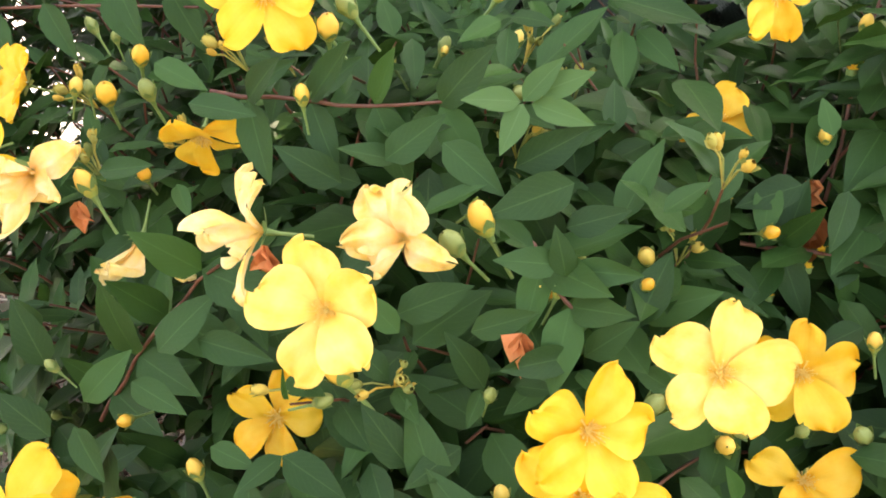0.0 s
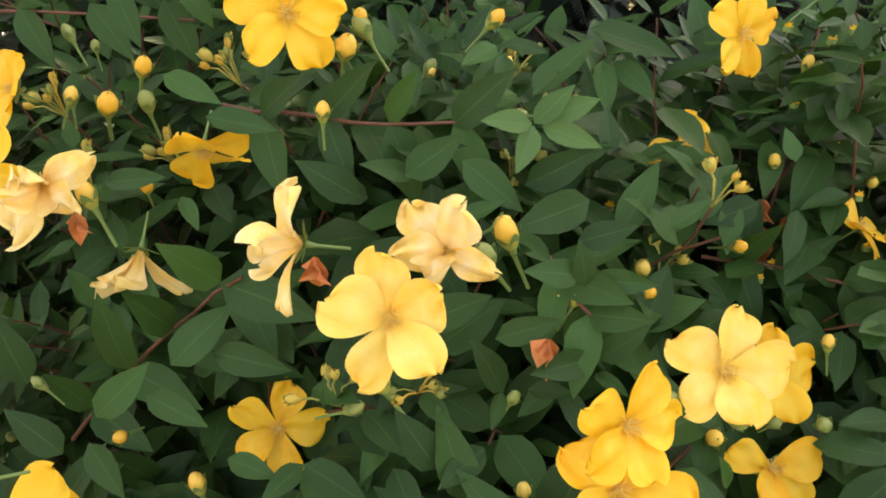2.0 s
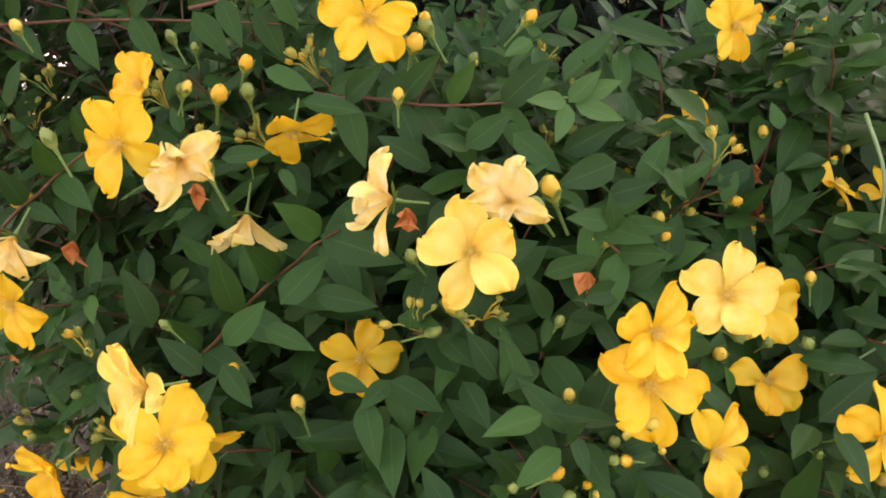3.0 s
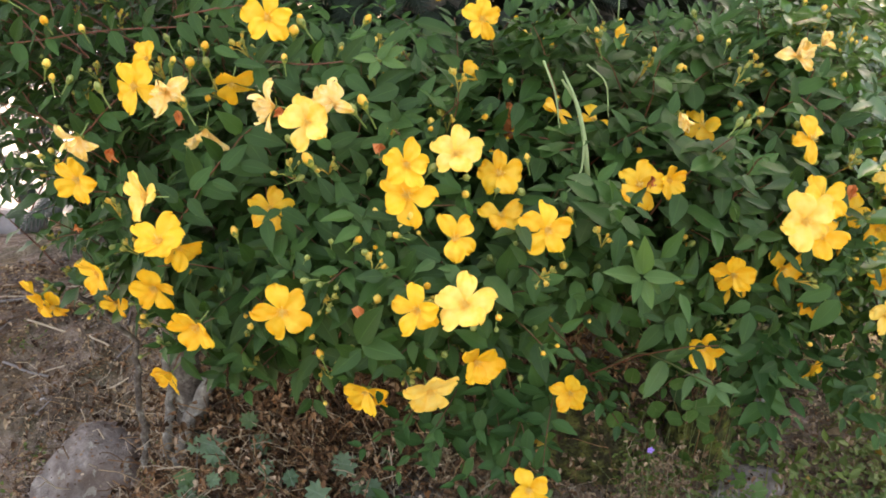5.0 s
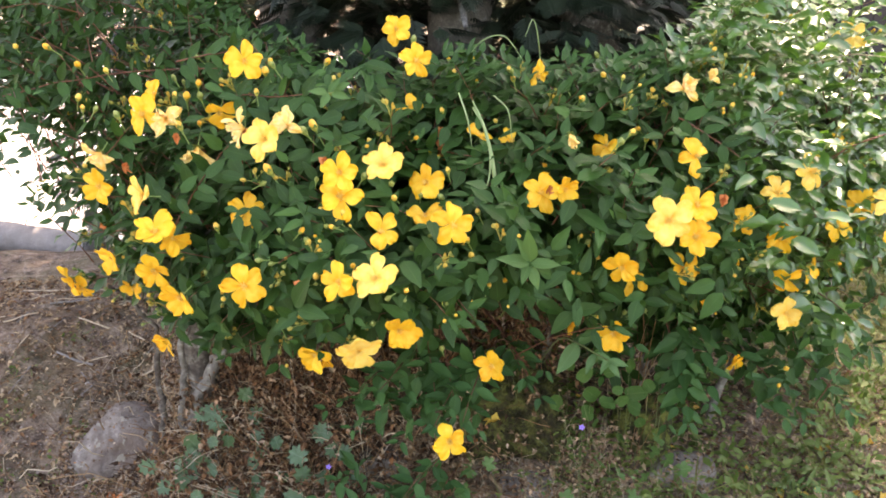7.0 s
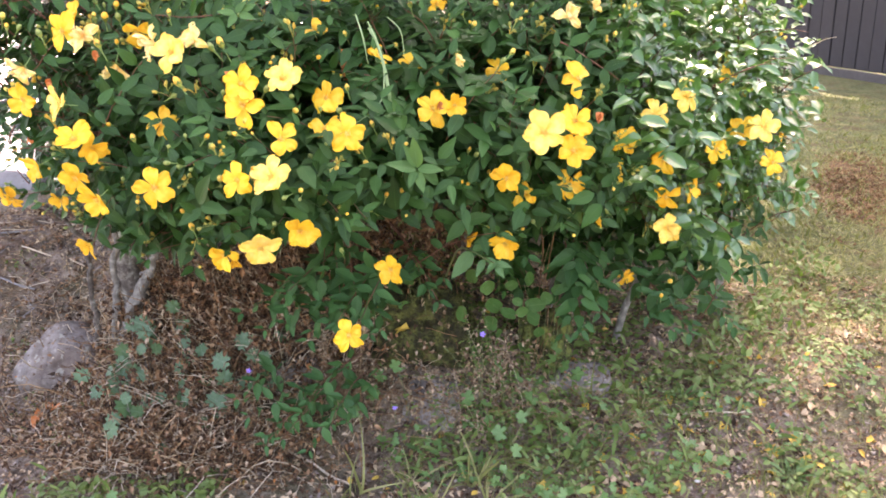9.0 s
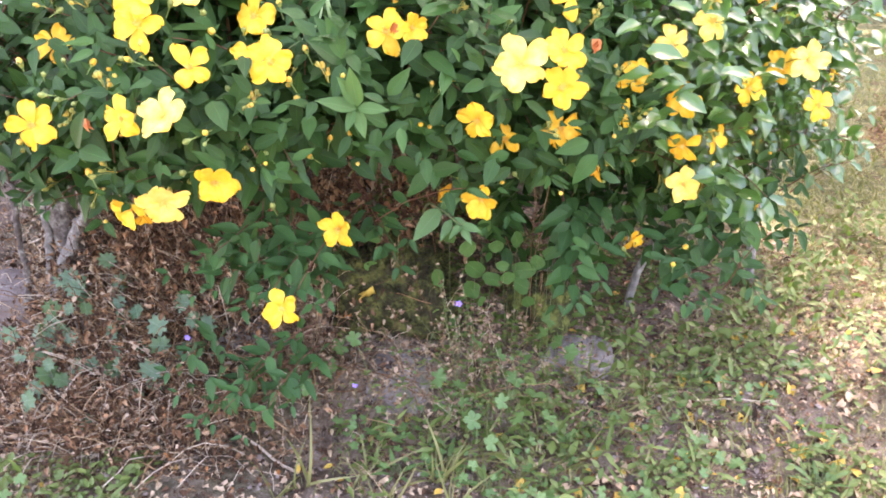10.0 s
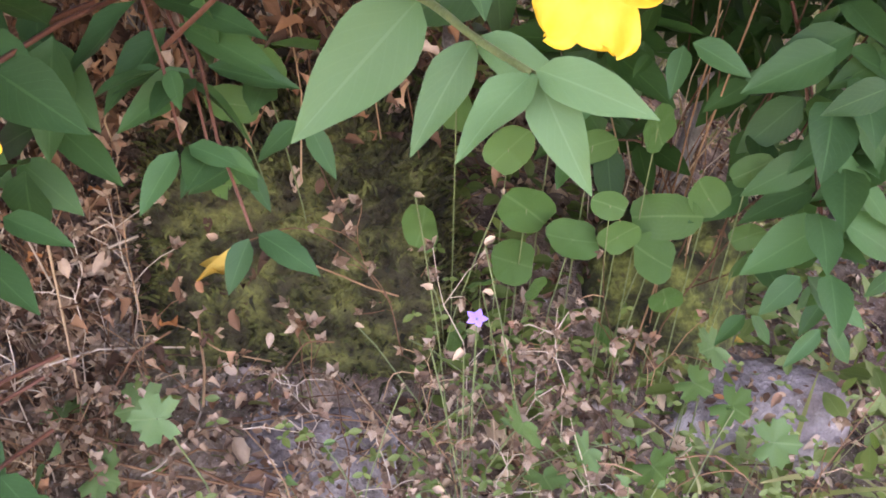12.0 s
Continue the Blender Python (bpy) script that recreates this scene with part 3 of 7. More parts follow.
sepal_blade = blade(lambda u: 0.24 * math.sin(math.pi * min(1, u * 0.85 + 0.15)) + 0.01, 0.1, -0.1, 4)


def calyx_mesh(reach, cup):
    ms = [put((0.05 * math.cos(a), 0.05 * math.sin(a), -0.06), (math.cos(a), math.sin(a), cup), (-math.cos(a) * cup, -math.sin(a) * cup, 1), reach) for a in (2 * math.pi * k / 5 + 0.6 for k in range(5))]
    stalk = tube([(0, 0, -0.06), (0.01, 0, -0.25), (0.05, 0.03, -0.75)], [0.06, 0.03, 0.025], 6)
    v, f, uv = joined(scatter(sepal_blade, ms), stalk)
    return mesh_of("flower", v, f, SEPAL, uv)


CALYX = calyx_mesh(0.34, 0.15)
flower_spots = []


def flower(place, face=None, size=0.057, tone="fresh", spin=None, cup=0.0, drop=()):
    """One flower: green base and stalk, five petals, a tuft of stamens. face: where it looks; cup: how far its petals close."""
    place = Vector(place)
    if face is None:
        face = Vector((0.30, -1.0, 1.0)) - place + Vector((rng(-0.25, 0.25), 0, rng(-0.3, 0.25)))
    face = (Vector(face).normalized() + Vector((rng(-.30, .30), 0, rng(-.28, .24)))).normalized()
    r = size * 0.475
    cup = cup + rng(0.0, 0.16) + (0.22 if tone == "faded" else 0.0)
    spin = rng(0, 72) if spin is None else spin
    turn = face.to_track_quat("Z", "Y").to_matrix().to_4x4() @ pose(0, 0, 0, 0, 0, spin)
    ob = on_bush("flower", CALYX, Matrix.Translation(place) @ turn @ Matrix.Scale(r, 4))
    shapes = {"fresh": FRESH_PETALS, "pale": PALE_PETALS, "faded": FADED_PETALS}[tone]
    tagged(ob, {"fresh": "bright yellow open flower with five rounded petals", "pale": "pale creamy yellow open flower with rounded petals", "faded": "fading pale apricot flower with narrow curled petals"}[tone])
    for k in range(5):
        if k in drop:
            continue
        lift = cup * 55 + rng(-20, 32) + (rng(-20, 40) if tone == "faded" else 0)
        m = pose(0, 0, 0.012 * (k % 2), 0, 0, 72 * k + rng(-7, 7)) @ pose(0.03, 0, 0, rng(-14, 14), -lift, 0) @ Matrix.Diagonal((rng(0.88, 1.10), rng(0.80, 1.10), 1, 1))
        part("petal", random.choice(shapes), ob, m)
    part("stamen_tuft", STAMENS, ob, Matrix.Scale(0.7 if tone == "faded" else 0.8, 4))
    flower_spots.append((place, face, r))
    return ob


def bud_meshes(name, mat):
    v, f, uv = blob(7, 9, lambda u: 0.43 * math.sin(math.pi * (0.14 + 0.76 * u)) ** 0.85 * (1 if u < 0.99 else 0.3), 1.35)
    return mesh_of(name, v, f, mat, uv)


BUD_YELLOW, BUD_GREEN = bud_meshes("bud", BUD), bud_meshes("bud", GREEN_BUD)


def bud_calyx():
    ms = [put((0.18 * math.cos(a), 0.18 * math.sin(a), 0.02), (math.cos(a) * 0.55, math.sin(a) * 0.55, 0.9), (-math.cos(a), -math.sin(a), 0.7), 0.95) for a in (2 * math.pi * k / 5 for k in range(5))]
    stalk = tube([(0, 0, 0.1), (0.02, 0, -0.5), (0.15, 0.05, -1.9)], [0.2, 0.09, 0.08], 6)
    v, f, uv = joined(scatter(sepal_blade, ms), stalk)
    return mesh_of("calyx", v, f, SEPAL, uv)


BUD_CALYX = bud_calyx()


def bud(place, size=0.013, face=None, ripe=True):
    size *= 0.70
    if face is None:
        face = (rng(-0.5, 0.5), rng(-0.8, 0.0), rng(0.2, 0.9))
    m = Matrix.Translation(Vector(place)) @ Vector(face).normalized().to_track_quat("Z", "Y").to_matrix().to_4x4() @ Matrix.Scale(size, 4)
    ob = on_bush("bud", BUD_YELLOW if ripe else BUD_GREEN, m)
    part("calyx", BUD_CALYX, ob)
    return ob


random.seed(5)
# the front, round its middle
flower((0.013, 0.227, 0.890), (0.08, -0.95, 0.34), 0.060, "pale", spin=20)
flower((0.037, 0.269, 0.901), (-0.15, -0.9, 0.25), 0.058, "faded", 55, 0.15)
flower((-0.027, 0.279, 0.899), (-0.95, -0.25, 0.0), 0.062, "faded", 10, 0.1)
flower((-0.042, 0.362, 0.986), (0.10, -0.95, 0.15), 0.060)
flower((0.205, 0.411, 0.977), (0.10, -0.95, 0.15), 0.054)
flower((0.161, 0.569, 1.018), (0.15, -0.95, 0.10), 0.055)
flower((0.188, 0.430, 0.905), (-0.3, -0.35, 0.85), 0.048, drop=(1, 3))
flower((0.390, 0.505, 0.942), (0.6, -0.75, -0.15), 0.052, drop=(3,))
flower((0.615, 0.462, 0.920), (-0.15, -0.9, 0.35), 0.058, "faded", 18)
flower((0.166, 0.263, 0.846), (-0.10, -0.72, 0.62), 0.061, "pale", cup=0.15)
flower((0.112, 0.221, 0.813), (-0.05, -0.90, 0.30), 0.066, cup=0.1)
flower((0.111, 0.222, 0.845), (0.15, -0.75, 0.55), 0.056, cup=0.2)
flower((0.220, 0.330, 0.807), (-0.05, -0.95, 0.20), 0.060)
flower((0.161, 0.233, 0.760), (0.10, -0.75, 0.55), 0.060, drop=(2,))
flower((0.167, 0.127, 0.727), (0.06, -0.93, 0.36), 0.064, "pale", spin=15)
flower((0.121, 0.125, 0.725), (-0.35, -0.85, 0.15), 0.054)
flower((0.219, 0.300, 0.764), (0.0, -0.8, 0.5), 0.056, drop=(1,))
flower((0.261, 0.233, 0.768), (0.35, -0.90, 0.05), 0.060, cup=0.15)
flower((0.298, 0.408, 0.863), (0.3, -0.5, 0.8), 0.050, drop=(0,), cup=0.2)
flower((0.347, 0.424, 0.849), (0.3, -0.5, 0.7), 0.050, drop=(0, 3))
flower((0.498, 0.453, 0.836), (-0.3, -0.75, 0.45), 0.054, drop=(0,))
flower((0.428, 0.331, 0.874), (0.2, -0.7, -0.5), 0.042, "faded", cup=0.8)
flower((0.388, 0.339, 0.787), (0.05, -0.9, 0.3), 0.062)
flower((0.421, 0.335, 0.793), (0.4, -0.75, 0.35), 0.046, cup=0.3)
# the lower hem
flower((-0.021, 0.187, 0.700), (-0.15, -0.95, 0.0), 0.062)
flower((0.131, 0.174, 0.609), (0.10, -0.92, 0.12), 0.066, "pale", cup=0.12)
flower((0.059, 0.238, 0.578), (-0.4, -0.8, -0.3), 0.058, cup=0.3)
flower((0.070, 0.247, 0.566), (0.3, -0.6, -0.6), 0.034, cup=0.5)
flower((0.183, 0.213, 0.623), (0.25, -0.90, -0.02), 0.062, cup=0.25)
flower((0.313, 0.328, 0.518), (0.10, -0.95, 0.0), 0.056, cup=0.3)
flower((0.249, 0.235, 0.439), (0.10, -0.85, 0.12), 0.059, cup=0.2, spin=30)
flower((0.509, 0.409, 0.538), (0.15, -0.88, -0.20), 0.062, cup=0.35)
flower((0.443, 0.472, 0.528), (0.85, -0.4, -0.2), 0.040, cup=0.5)
flower((0.819, 0.515, 0.531), (0.2, -0.9, -0.10), 0.062, "pale", cup=0.3)
flower((0.760, 0.594, 0.408), (0.15, -0.88, -0.20), 0.046, cup=0.4)
flower((0.978, 0.691, 0.438), (0.5, -0.7, -0.3), 0.030, cup=0.7)
# towards the sunny end
flower((0.507, 0.322, 0.677), (-0.45, -0.85, -0.1), 0.058, cup=0.1)
flower((0.539, 0.419, 0.623), (0.3, -0.4, 0.75), 0.054)
flower((0.616, 0.340, 0.716), (0.05, -0.9, 0.3), 0.064)
flower((0.560, 0.268, 0.761), (-0.1, -0.9, 0.35), 0.070, "pale", cup=0.12)
flower((0.617, 0.346, 0.763), (0.2, -0.75, 0.55), 0.062)
flower((0.621, 0.445, 0.636), (0.1, -0.9, -0.3), 0.064, cup=0.15)
flower((0.813, 0.561, 0.652), (0.1, -0.95, 0.05), 0.062)
flower((0.916, 0.581, 0.666), (0.2, -0.9, 0.2), 0.056)
flower((0.813, 0.515, 0.593), (-0.5, -0.75, -0.25), 0.056, cup=0.15)
flower((0.629, 0.422, 0.821), (0.1, -0.8, 0.45), 0.064, drop=(4,))
flower((0.776, 0.480, 0.750), (0.05, -0.9, 0.3), 0.056, "pale")
flower((0.829, 0.481, 0.782), (0.1, -0.8, 0.5), 0.062, "pale")
flower((0.728, 0.487, 0.703), (0.2, -0.9, 0.2), 0.054)
flower((0.709, 0.472, 0.651), (0.8, -0.5, 0.0), 0.052)
flower((0.682, 0.462, 0.572), (-0.6, -0.6, -0.4), 0.044, cup=0.45)
flower((0.868, 0.569, 0.592), (0.8, -0.55, 0.1), 0.052, cup=0.2)
flower((0.989, 0.661, 0.683), (-0.2, -0.8, 0.5), 0.062)
flower((1.002, 0.580, 0.709), (0.1, -0.8, 0.5), 0.064, "pale")
flower((1.045, 0.635, 0.627), (0.3, -0.9, 0.2), 0.056)
flower((0.963, 0.723, 0.786), (0.3, -0.6, 0.6), 0.054)
flower((1.027, 0.881, 0.974), (0.1, -0.8, 0.5), 0.062, "pale")
flower((1.150, 0.900, 0.640), (0.6, -0.7, 0.2), 0.050, cup=0.3)
flower((0.664, 0.498, 0.929), (0.3, -0.6, 0.7), 0.040, "faded", cup=0.7)
# towards the shady end
flower((-0.188, 0.330, 0.916), (-0.1, -0.9, 0.35), 0.060)
flower((-0.151, 0.316, 0.911), (0.15, -0.85, 0.40), 0.060, "faded")
flower((-0.184, 0.376, 0.940), (-0.2, -0.8, 0.5), 0.046, cup=0.2)
flower((-0.250, 0.310, 0.864), (-0.25, -0.8, -0.4), 0.056, "faded", cup=0.2)
flower((-0.120, 0.349, 0.863), (-0.2, -0.5, -0.75), 0.060, "faded", drop=(0, 3), cup=0.2)
flower((-0.091, 0.380, 0.912), (0.1, -0.6, -0.6), 0.060, drop=(2,))
flower((-0.265, 0.326, 0.813), (-0.45, -0.8, -0.3), 0.060, cup=0.1)
flower((-0.158, 0.246, 0.760), (0.05, -0.75, 0.5), 0.068, cup=0.3)
flower((-0.047, 0.321, 0.772), (-0.05, -0.9, 0.3), 0.058, cup=0.1)
flower((-0.153, 0.213, 0.820), (-0.80, -0.5, 0.15), 0.062, "pale", cup=0.15)
flower((-0.148, 0.278, 0.744), (0.5, -0.8, -0.2), 0.060, cup=0.2)
flower((-0.348, 0.361, 0.656), (-0.4, -0.8, -0.35), 0.060)
flower((-0.341, 0.376, 0.637), (0.0, -0.8, -0.5), 0.050, drop=(1,))
flower((-0.243, 0.290, 0.712), (-0.5, -0.8, 0.0), 0.056)
flower((-0.278, 0.423, 0.620), (-0.2, -0.7, -0.5), 0.048, cup=0.3)
flower((-0.181, 0.284, 0.694), (-0.5, -0.8, -0.1), 0.060)
flower((-0.115, 0.203, 0.680), (-0.55, -0.8, -0.1), 0.062)
flower((-0.178, 0.291, 0.579), (-0.6, -0.6, -0.4), 0.050, cup=0.3)



# single leaves and pairs that stand out at the front
leaf_shapes = {}


def leaf_at(base, tip, mat=LEAF):
    base, tip = Vector(base), Vector(tip)
    L = (tip - base).length
    k = random.randrange(3)
    if (mat.name, k) not in leaf_shapes:
        leaf_shapes[mat.name, k] = mesh_of("leaf", *LANCE[k][:2], mat, LANCE[k][2])
    up = Vector((0.1, -0.85, 0.65)) + Vector((rng(-.3, .3), 0, rng(-.3, .3)))
    on_bush("leaf", leaf_shapes[mat.name, k], put(base, tip - base, up, (L, L * 1.05, L)))
    flower_spots.append((base.lerp(tip, 0.55), up.normalized(), 0.011))


leaf_at((0.018, 0.331, 0.914), (0.046, 0.331, 0.936))
leaf_at((0.022, 0.340, 0.911), (-0.004, 0.328, 0.921))
leaf_at((-0.004, 0.332, 0.902), (-0.033, 0.324, 0.922))
leaf_at((0.046, 0.328, 0.924), (0.075, 0.311, 0.905))
leaf_at((0.106, 0.309, 0.912), (0.071, 0.289, 0.904))
leaf_at((0.079, 0.337, 0.909), (0.114, 0.335, 0.929))
leaf_at((0.103, 0.310, 0.890), (0.130, 0.305, 0.901))
leaf_at((0.100, 0.286, 0.883), (0.075, 0.274, 0.891))
leaf_at((0.105, 0.286, 0.881), (0.135, 0.277, 0.883))
leaf_at((0.103, 0.285, 0.878), (0.099, 0.281, 0.901))
leaf_at((0.062, 0.280, 0.852), (0.092, 0.276, 0.865))
leaf_at((0.107, 0.273, 0.846), (0.076, 0.257, 0.847))
leaf_at((0.112, 0.281, 0.841), (0.134, 0.278, 0.861))
leaf_at((0.068, 0.280, 0.823), (0.052, 0.277, 0.853))
leaf_at((0.067, 0.280, 0.823), (0.061, 0.262, 0.813))
leaf_at((0.036, 0.254, 0.797), (0.018, 0.251, 0.828))
leaf_at((-0.075, 0.300, 0.831), (-0.035, 0.293, 0.825))
leaf_at((-0.094, 0.295, 0.826), (-0.067, 0.301, 0.857))
leaf_at((-0.103, 0.281, 0.818), (-0.072, 0.270, 0.808))
leaf_at((-0.125, 0.274, 0.810), (-0.102, 0.277, 0.836))
leaf_at((-0.125, 0.262, 0.804), (-0.107, 0.246, 0.785))
leaf_at((-0.136, 0.259, 0.800), (-0.155, 0.254, 0.826))
leaf_at((0.026, 0.295, 0.851), (0.060, 0.295, 0.868))
leaf_at((0.019, 0.420, 0.954), (0.023, 0.400, 0.931))
leaf_at((0.072, 0.411, 0.961), (0.071, 0.390, 0.940))
leaf_at((0.068, 0.412, 0.965), (0.047, 0.393, 0.957))
leaf_at((0.073, 0.413, 0.966), (0.095, 0.404, 0.967))
leaf_at((0.132, 0.428, 0.956), (0.133, 0.403, 0.930))
leaf_at((0.140, 0.428, 0.956), (0.161, 0.409, 0.939))
leaf_at((0.124, 0.434, 0.973), (0.175, 0.420, 0.961))
leaf_at((0.243, 0.432, 0.910), (0.235, 0.404, 0.883))
leaf_at((0.278, 0.432, 0.906), (0.251, 0.401, 0.877))
leaf_at((0.250, 0.393, 0.879), (0.241, 0.367, 0.857))
leaf_at((0.227, 0.396, 0.881), (0.194, 0.380, 0.876))
leaf_at((0.211, 0.396, 0.882), (0.205, 0.371, 0.862))
leaf_at((-0.080, 0.343, 0.938), (-0.044, 0.337, 0.934))
leaf_at((-0.105, 0.366, 0.953), (-0.074, 0.354, 0.942))
leaf_at((-0.131, 0.339, 0.904), (-0.100, 0.336, 0.909))
leaf_at((-0.097, 0.352, 0.893), (-0.086, 0.337, 0.880))
leaf_at((-0.028, 0.270, 0.787), (0.004, 0.257, 0.775))
leaf_at((-0.028, 0.270, 0.787), (-0.046, 0.251, 0.780))
leaf_at((-0.065, 0.274, 0.787), (-0.040, 0.264, 0.784))
leaf_at((0.099, 0.361, 0.912), (0.127, 0.357, 0.926))
leaf_at((0.186, 0.376, 0.845), (0.203, 0.357, 0.836))
leaf_at((0.138, 0.330, 0.836), (0.178, 0.326, 0.852))
leaf_at((-0.068, 0.395, 0.933), (-0.040, 0.395, 0.948))
leaf_at((-0.037, 0.398, 0.925), (-0.005, 0.401, 0.949))
leaf_at((0.101, 0.309, 0.836), (0.124, 0.309, 0.865))
leaf_at((0.081, 0.289, 0.819), (0.102, 0.280, 0.823))
leaf_at((0.096, 0.300, 0.816), (0.077, 0.282, 0.808))
leaf_at((-0.001, 0.359, 0.892), (-0.023, 0.348, 0.905))
leaf_at((0.155, 0.308, 0.808), (0.135, 0.303, 0.824))
leaf_at((-0.184, 0.336, 0.788), (-0.197, 0.336, 0.830))
leaf_at((0.256, 0.358, 0.818), (0.229, 0.342, 0.813))
leaf_at((0.283, 0.391, 0.834), (0.257, 0.382, 0.845))
leaf_at((0.082, 0.344, 0.939), (0.100, 0.343, 0.960), TENDER)
leaf_at((0.081, 0.344, 0.939), (0.055, 0.332, 0.944), TENDER)
leaf_at((0.082, 0.344, 0.938), (0.073, 0.324, 0.920), TENDER)
leaf_at((0.086, 0.344, 0.938), (0.115, 0.333, 0.931), TENDER)
leaf_at((0.089, 0.346, 0.942), (0.113, 0.342, 0.954), TENDER)
leaf_at((0.367, 0.222, 0.719), (0.347, 0.206, 0.756), TENDER)
leaf_at((0.367, 0.222, 0.717), (0.362, 0.207, 0.767), TENDER)
leaf_at((0.367, 0.222, 0.715), (0.407, 0.208, 0.716), TENDER)
leaf_at((0.365, 0.222, 0.714), (0.319, 0.205, 0.728), TENDER)
leaf_at((0.367, 0.222, 0.712), (0.376, 0.207, 0.682), TENDER)
leaf_at((0.363, 0.222, 0.714), (0.354, 0.206, 0.689), TENDER)
leaf_at((0.064, 0.125, 0.687), (0.107, 0.105, 0.684))
leaf_at((0.061, 0.125, 0.690), (0.085, 0.101, 0.738))
leaf_at((0.064, 0.126, 0.684), (0.034, 0.107, 0.664))
leaf_at((0.056, 0.126, 0.678), (0.041, 0.103, 0.699))
leaf_at((0.339, 0.354, 0.632), (0.382, 0.347, 0.623))
leaf_at((0.328, 0.355, 0.611), (0.367, 0.347, 0.587))
leaf_at((0.326, 0.356, 0.604), (0.279, 0.338, 0.629))
leaf_at((0.323, 0.345, 0.616), (0.320, 0.325, 0.676))
leaf_at((0.433, 0.365, 0.615), (0.401, 0.348, 0.632))
leaf_at((0.439, 0.368, 0.591), (0.484, 0.354, 0.604))
leaf_at((0.439, 0.369, 0.590), (0.404, 0.354, 0.559))
leaf_at((0.549, 0.362, 0.620), (0.516, 0.351, 0.615))
leaf_at((0.547, 0.370, 0.637), (0.577, 0.355, 0.644))
leaf_at((0.551, 0.375, 0.605), (0.587, 0.361, 0.603))
leaf_at((0.551, 0.366, 0.599), (0.522, 0.358, 0.579))
leaf_at((0.657, 0.370, 0.636), (0.612, 0.358, 0.623))
leaf_at((0.670, 0.373, 0.617), (0.633, 0.364, 0.578))
leaf_at((0.518, 0.325, 0.661), (0.544, 0.312, 0.659))
leaf_at((0.416, 0.401, 0.560), (0.403, 0.384, 0.589))
leaf_at((0.645, 0.473, 0.477), (0.617, 0.463, 0.467))
leaf_at((0.649, 0.473, 0.453), (0.675, 0.461, 0.443))
leaf_at((0.476, 0.353, 0.624), (0.510, 0.341, 0.615))



# buds, yellow and ripe or still green
bud((0.069, 0.299, 0.891), 0.019)
bud((0.101, 0.301, 0.864), 0.016)
bud((0.058, 0.285, 0.888), 0.017, ripe=False)
bud((0.011, 0.257, 0.838), 0.019)
bud((0.142, 0.327, 0.865), 0.014)
bud((-0.137, 0.373, 0.930), 0.018)
bud((-0.121, 0.384, 0.948), 0.015)
bud((-0.159, 0.379, 0.933), 0.012)
bud((-0.139, 0.343, 0.889), 0.017)
bud((-0.116, 0.358, 0.893), 0.012)
bud((0.064, 0.430, 0.972), 0.015)
bud((-0.014, 0.368, 0.964), 0.018)
bud((-0.002, 0.376, 0.973), 0.016, ripe=False)
bud((-0.119, 0.385, 0.929), 0.015, ripe=False)
bud((0.175, 0.266, 0.819), 0.013, ripe=False)
bud((0.137, 0.260, 0.828), 0.014, ripe=False)
bud((0.127, 0.248, 0.811), 0.014, ripe=False)
bud((0.093, 0.248, 0.808), 0.013, ripe=False)
bud((0.083, 0.384, 0.933), 0.013, ripe=False)
bud((-0.008, 0.265, 0.821), 0.012, ripe=False)
bud((0.253, 0.332, 0.819), 0.012)
bud((-0.169, 0.323, 0.794), 0.010, ripe=False)
bud((0.137, 0.304, 0.862), 0.010)
bud((0.246, 0.303, 0.788), 0.014, ripe=False)
bud((0.070, 0.270, 0.823), 0.010, ripe=False)
bud((0.213, 0.299, 0.792), 0.010, ripe=False)
bud((-0.233, 0.348, 0.907), 0.015, ripe=False)
bud((0.061, 0.302, 0.900), 0.012)
bud((0.099, 0.289, 0.866), 0.012)
bud((0.178, 0.289, 0.792), 0.015)
bud((0.078, 0.253, 0.781), 0.012)
bud((0.105, 0.245, 0.761), 0.012, ripe=False)
bud((0.077, 0.187, 0.708), 0.015)
bud((0.031, 0.237, 0.718), 0.012)
bud((0.003, 0.233, 0.647), 0.012)
bud((0.010, 0.245, 0.615), 0.015)
bud((0.204, 0.252, 0.727), 0.012, ripe=False)
bud((0.282, 0.246, 0.739), 0.012)
bud((0.286, 0.262, 0.714), 0.015)
bud((0.334, 0.339, 0.649), 0.012)
bud((0.297, 0.278, 0.770), 0.012)
bud((0.399, 0.393, 0.836), 0.015, ripe=False)
bud((0.398, 0.380, 0.817), 0.012)
bud((0.477, 0.466, 0.547), 0.012)
bud((0.470, 0.387, 0.691), 0.015)
bud((0.478, 0.386, 0.667), 0.012)
bud((0.482, 0.387, 0.739), 0.012, ripe=False)
bud((0.527, 0.383, 0.704), 0.015)
bud((0.550, 0.464, 0.857), 0.012)
bud((0.574, 0.453, 0.832), 0.012)
bud((0.559, 0.457, 0.840), 0.015)
bud((0.541, 0.463, 0.851), 0.012, ripe=False)
bud((0.437, 0.479, 0.924), 0.012)
bud((0.453, 0.437, 0.907), 0.015)
bud((0.243, 0.420, 0.896), 0.012)
bud((0.260, 0.443, 0.951), 0.012)
bud((0.272, 0.446, 0.944), 0.015, ripe=False)
bud((-0.014, 0.370, 0.965), 0.012)
bud((-0.006, 0.378, 0.981), 0.012)
bud((-0.290, 0.365, 0.982), 0.015)
bud((-0.286, 0.348, 0.919), 0.012)
bud((-0.270, 0.350, 0.918), 0.012, ripe=False)
bud((-0.292, 0.350, 0.935), 0.015)
bud((0.458, 0.404, 0.645), 0.012)
bud((0.510, 0.382, 0.700), 0.012)
bud((0.474, 0.386, 0.704), 0.015)
bud((0.368, 0.402, 0.596), 0.012, ripe=False)
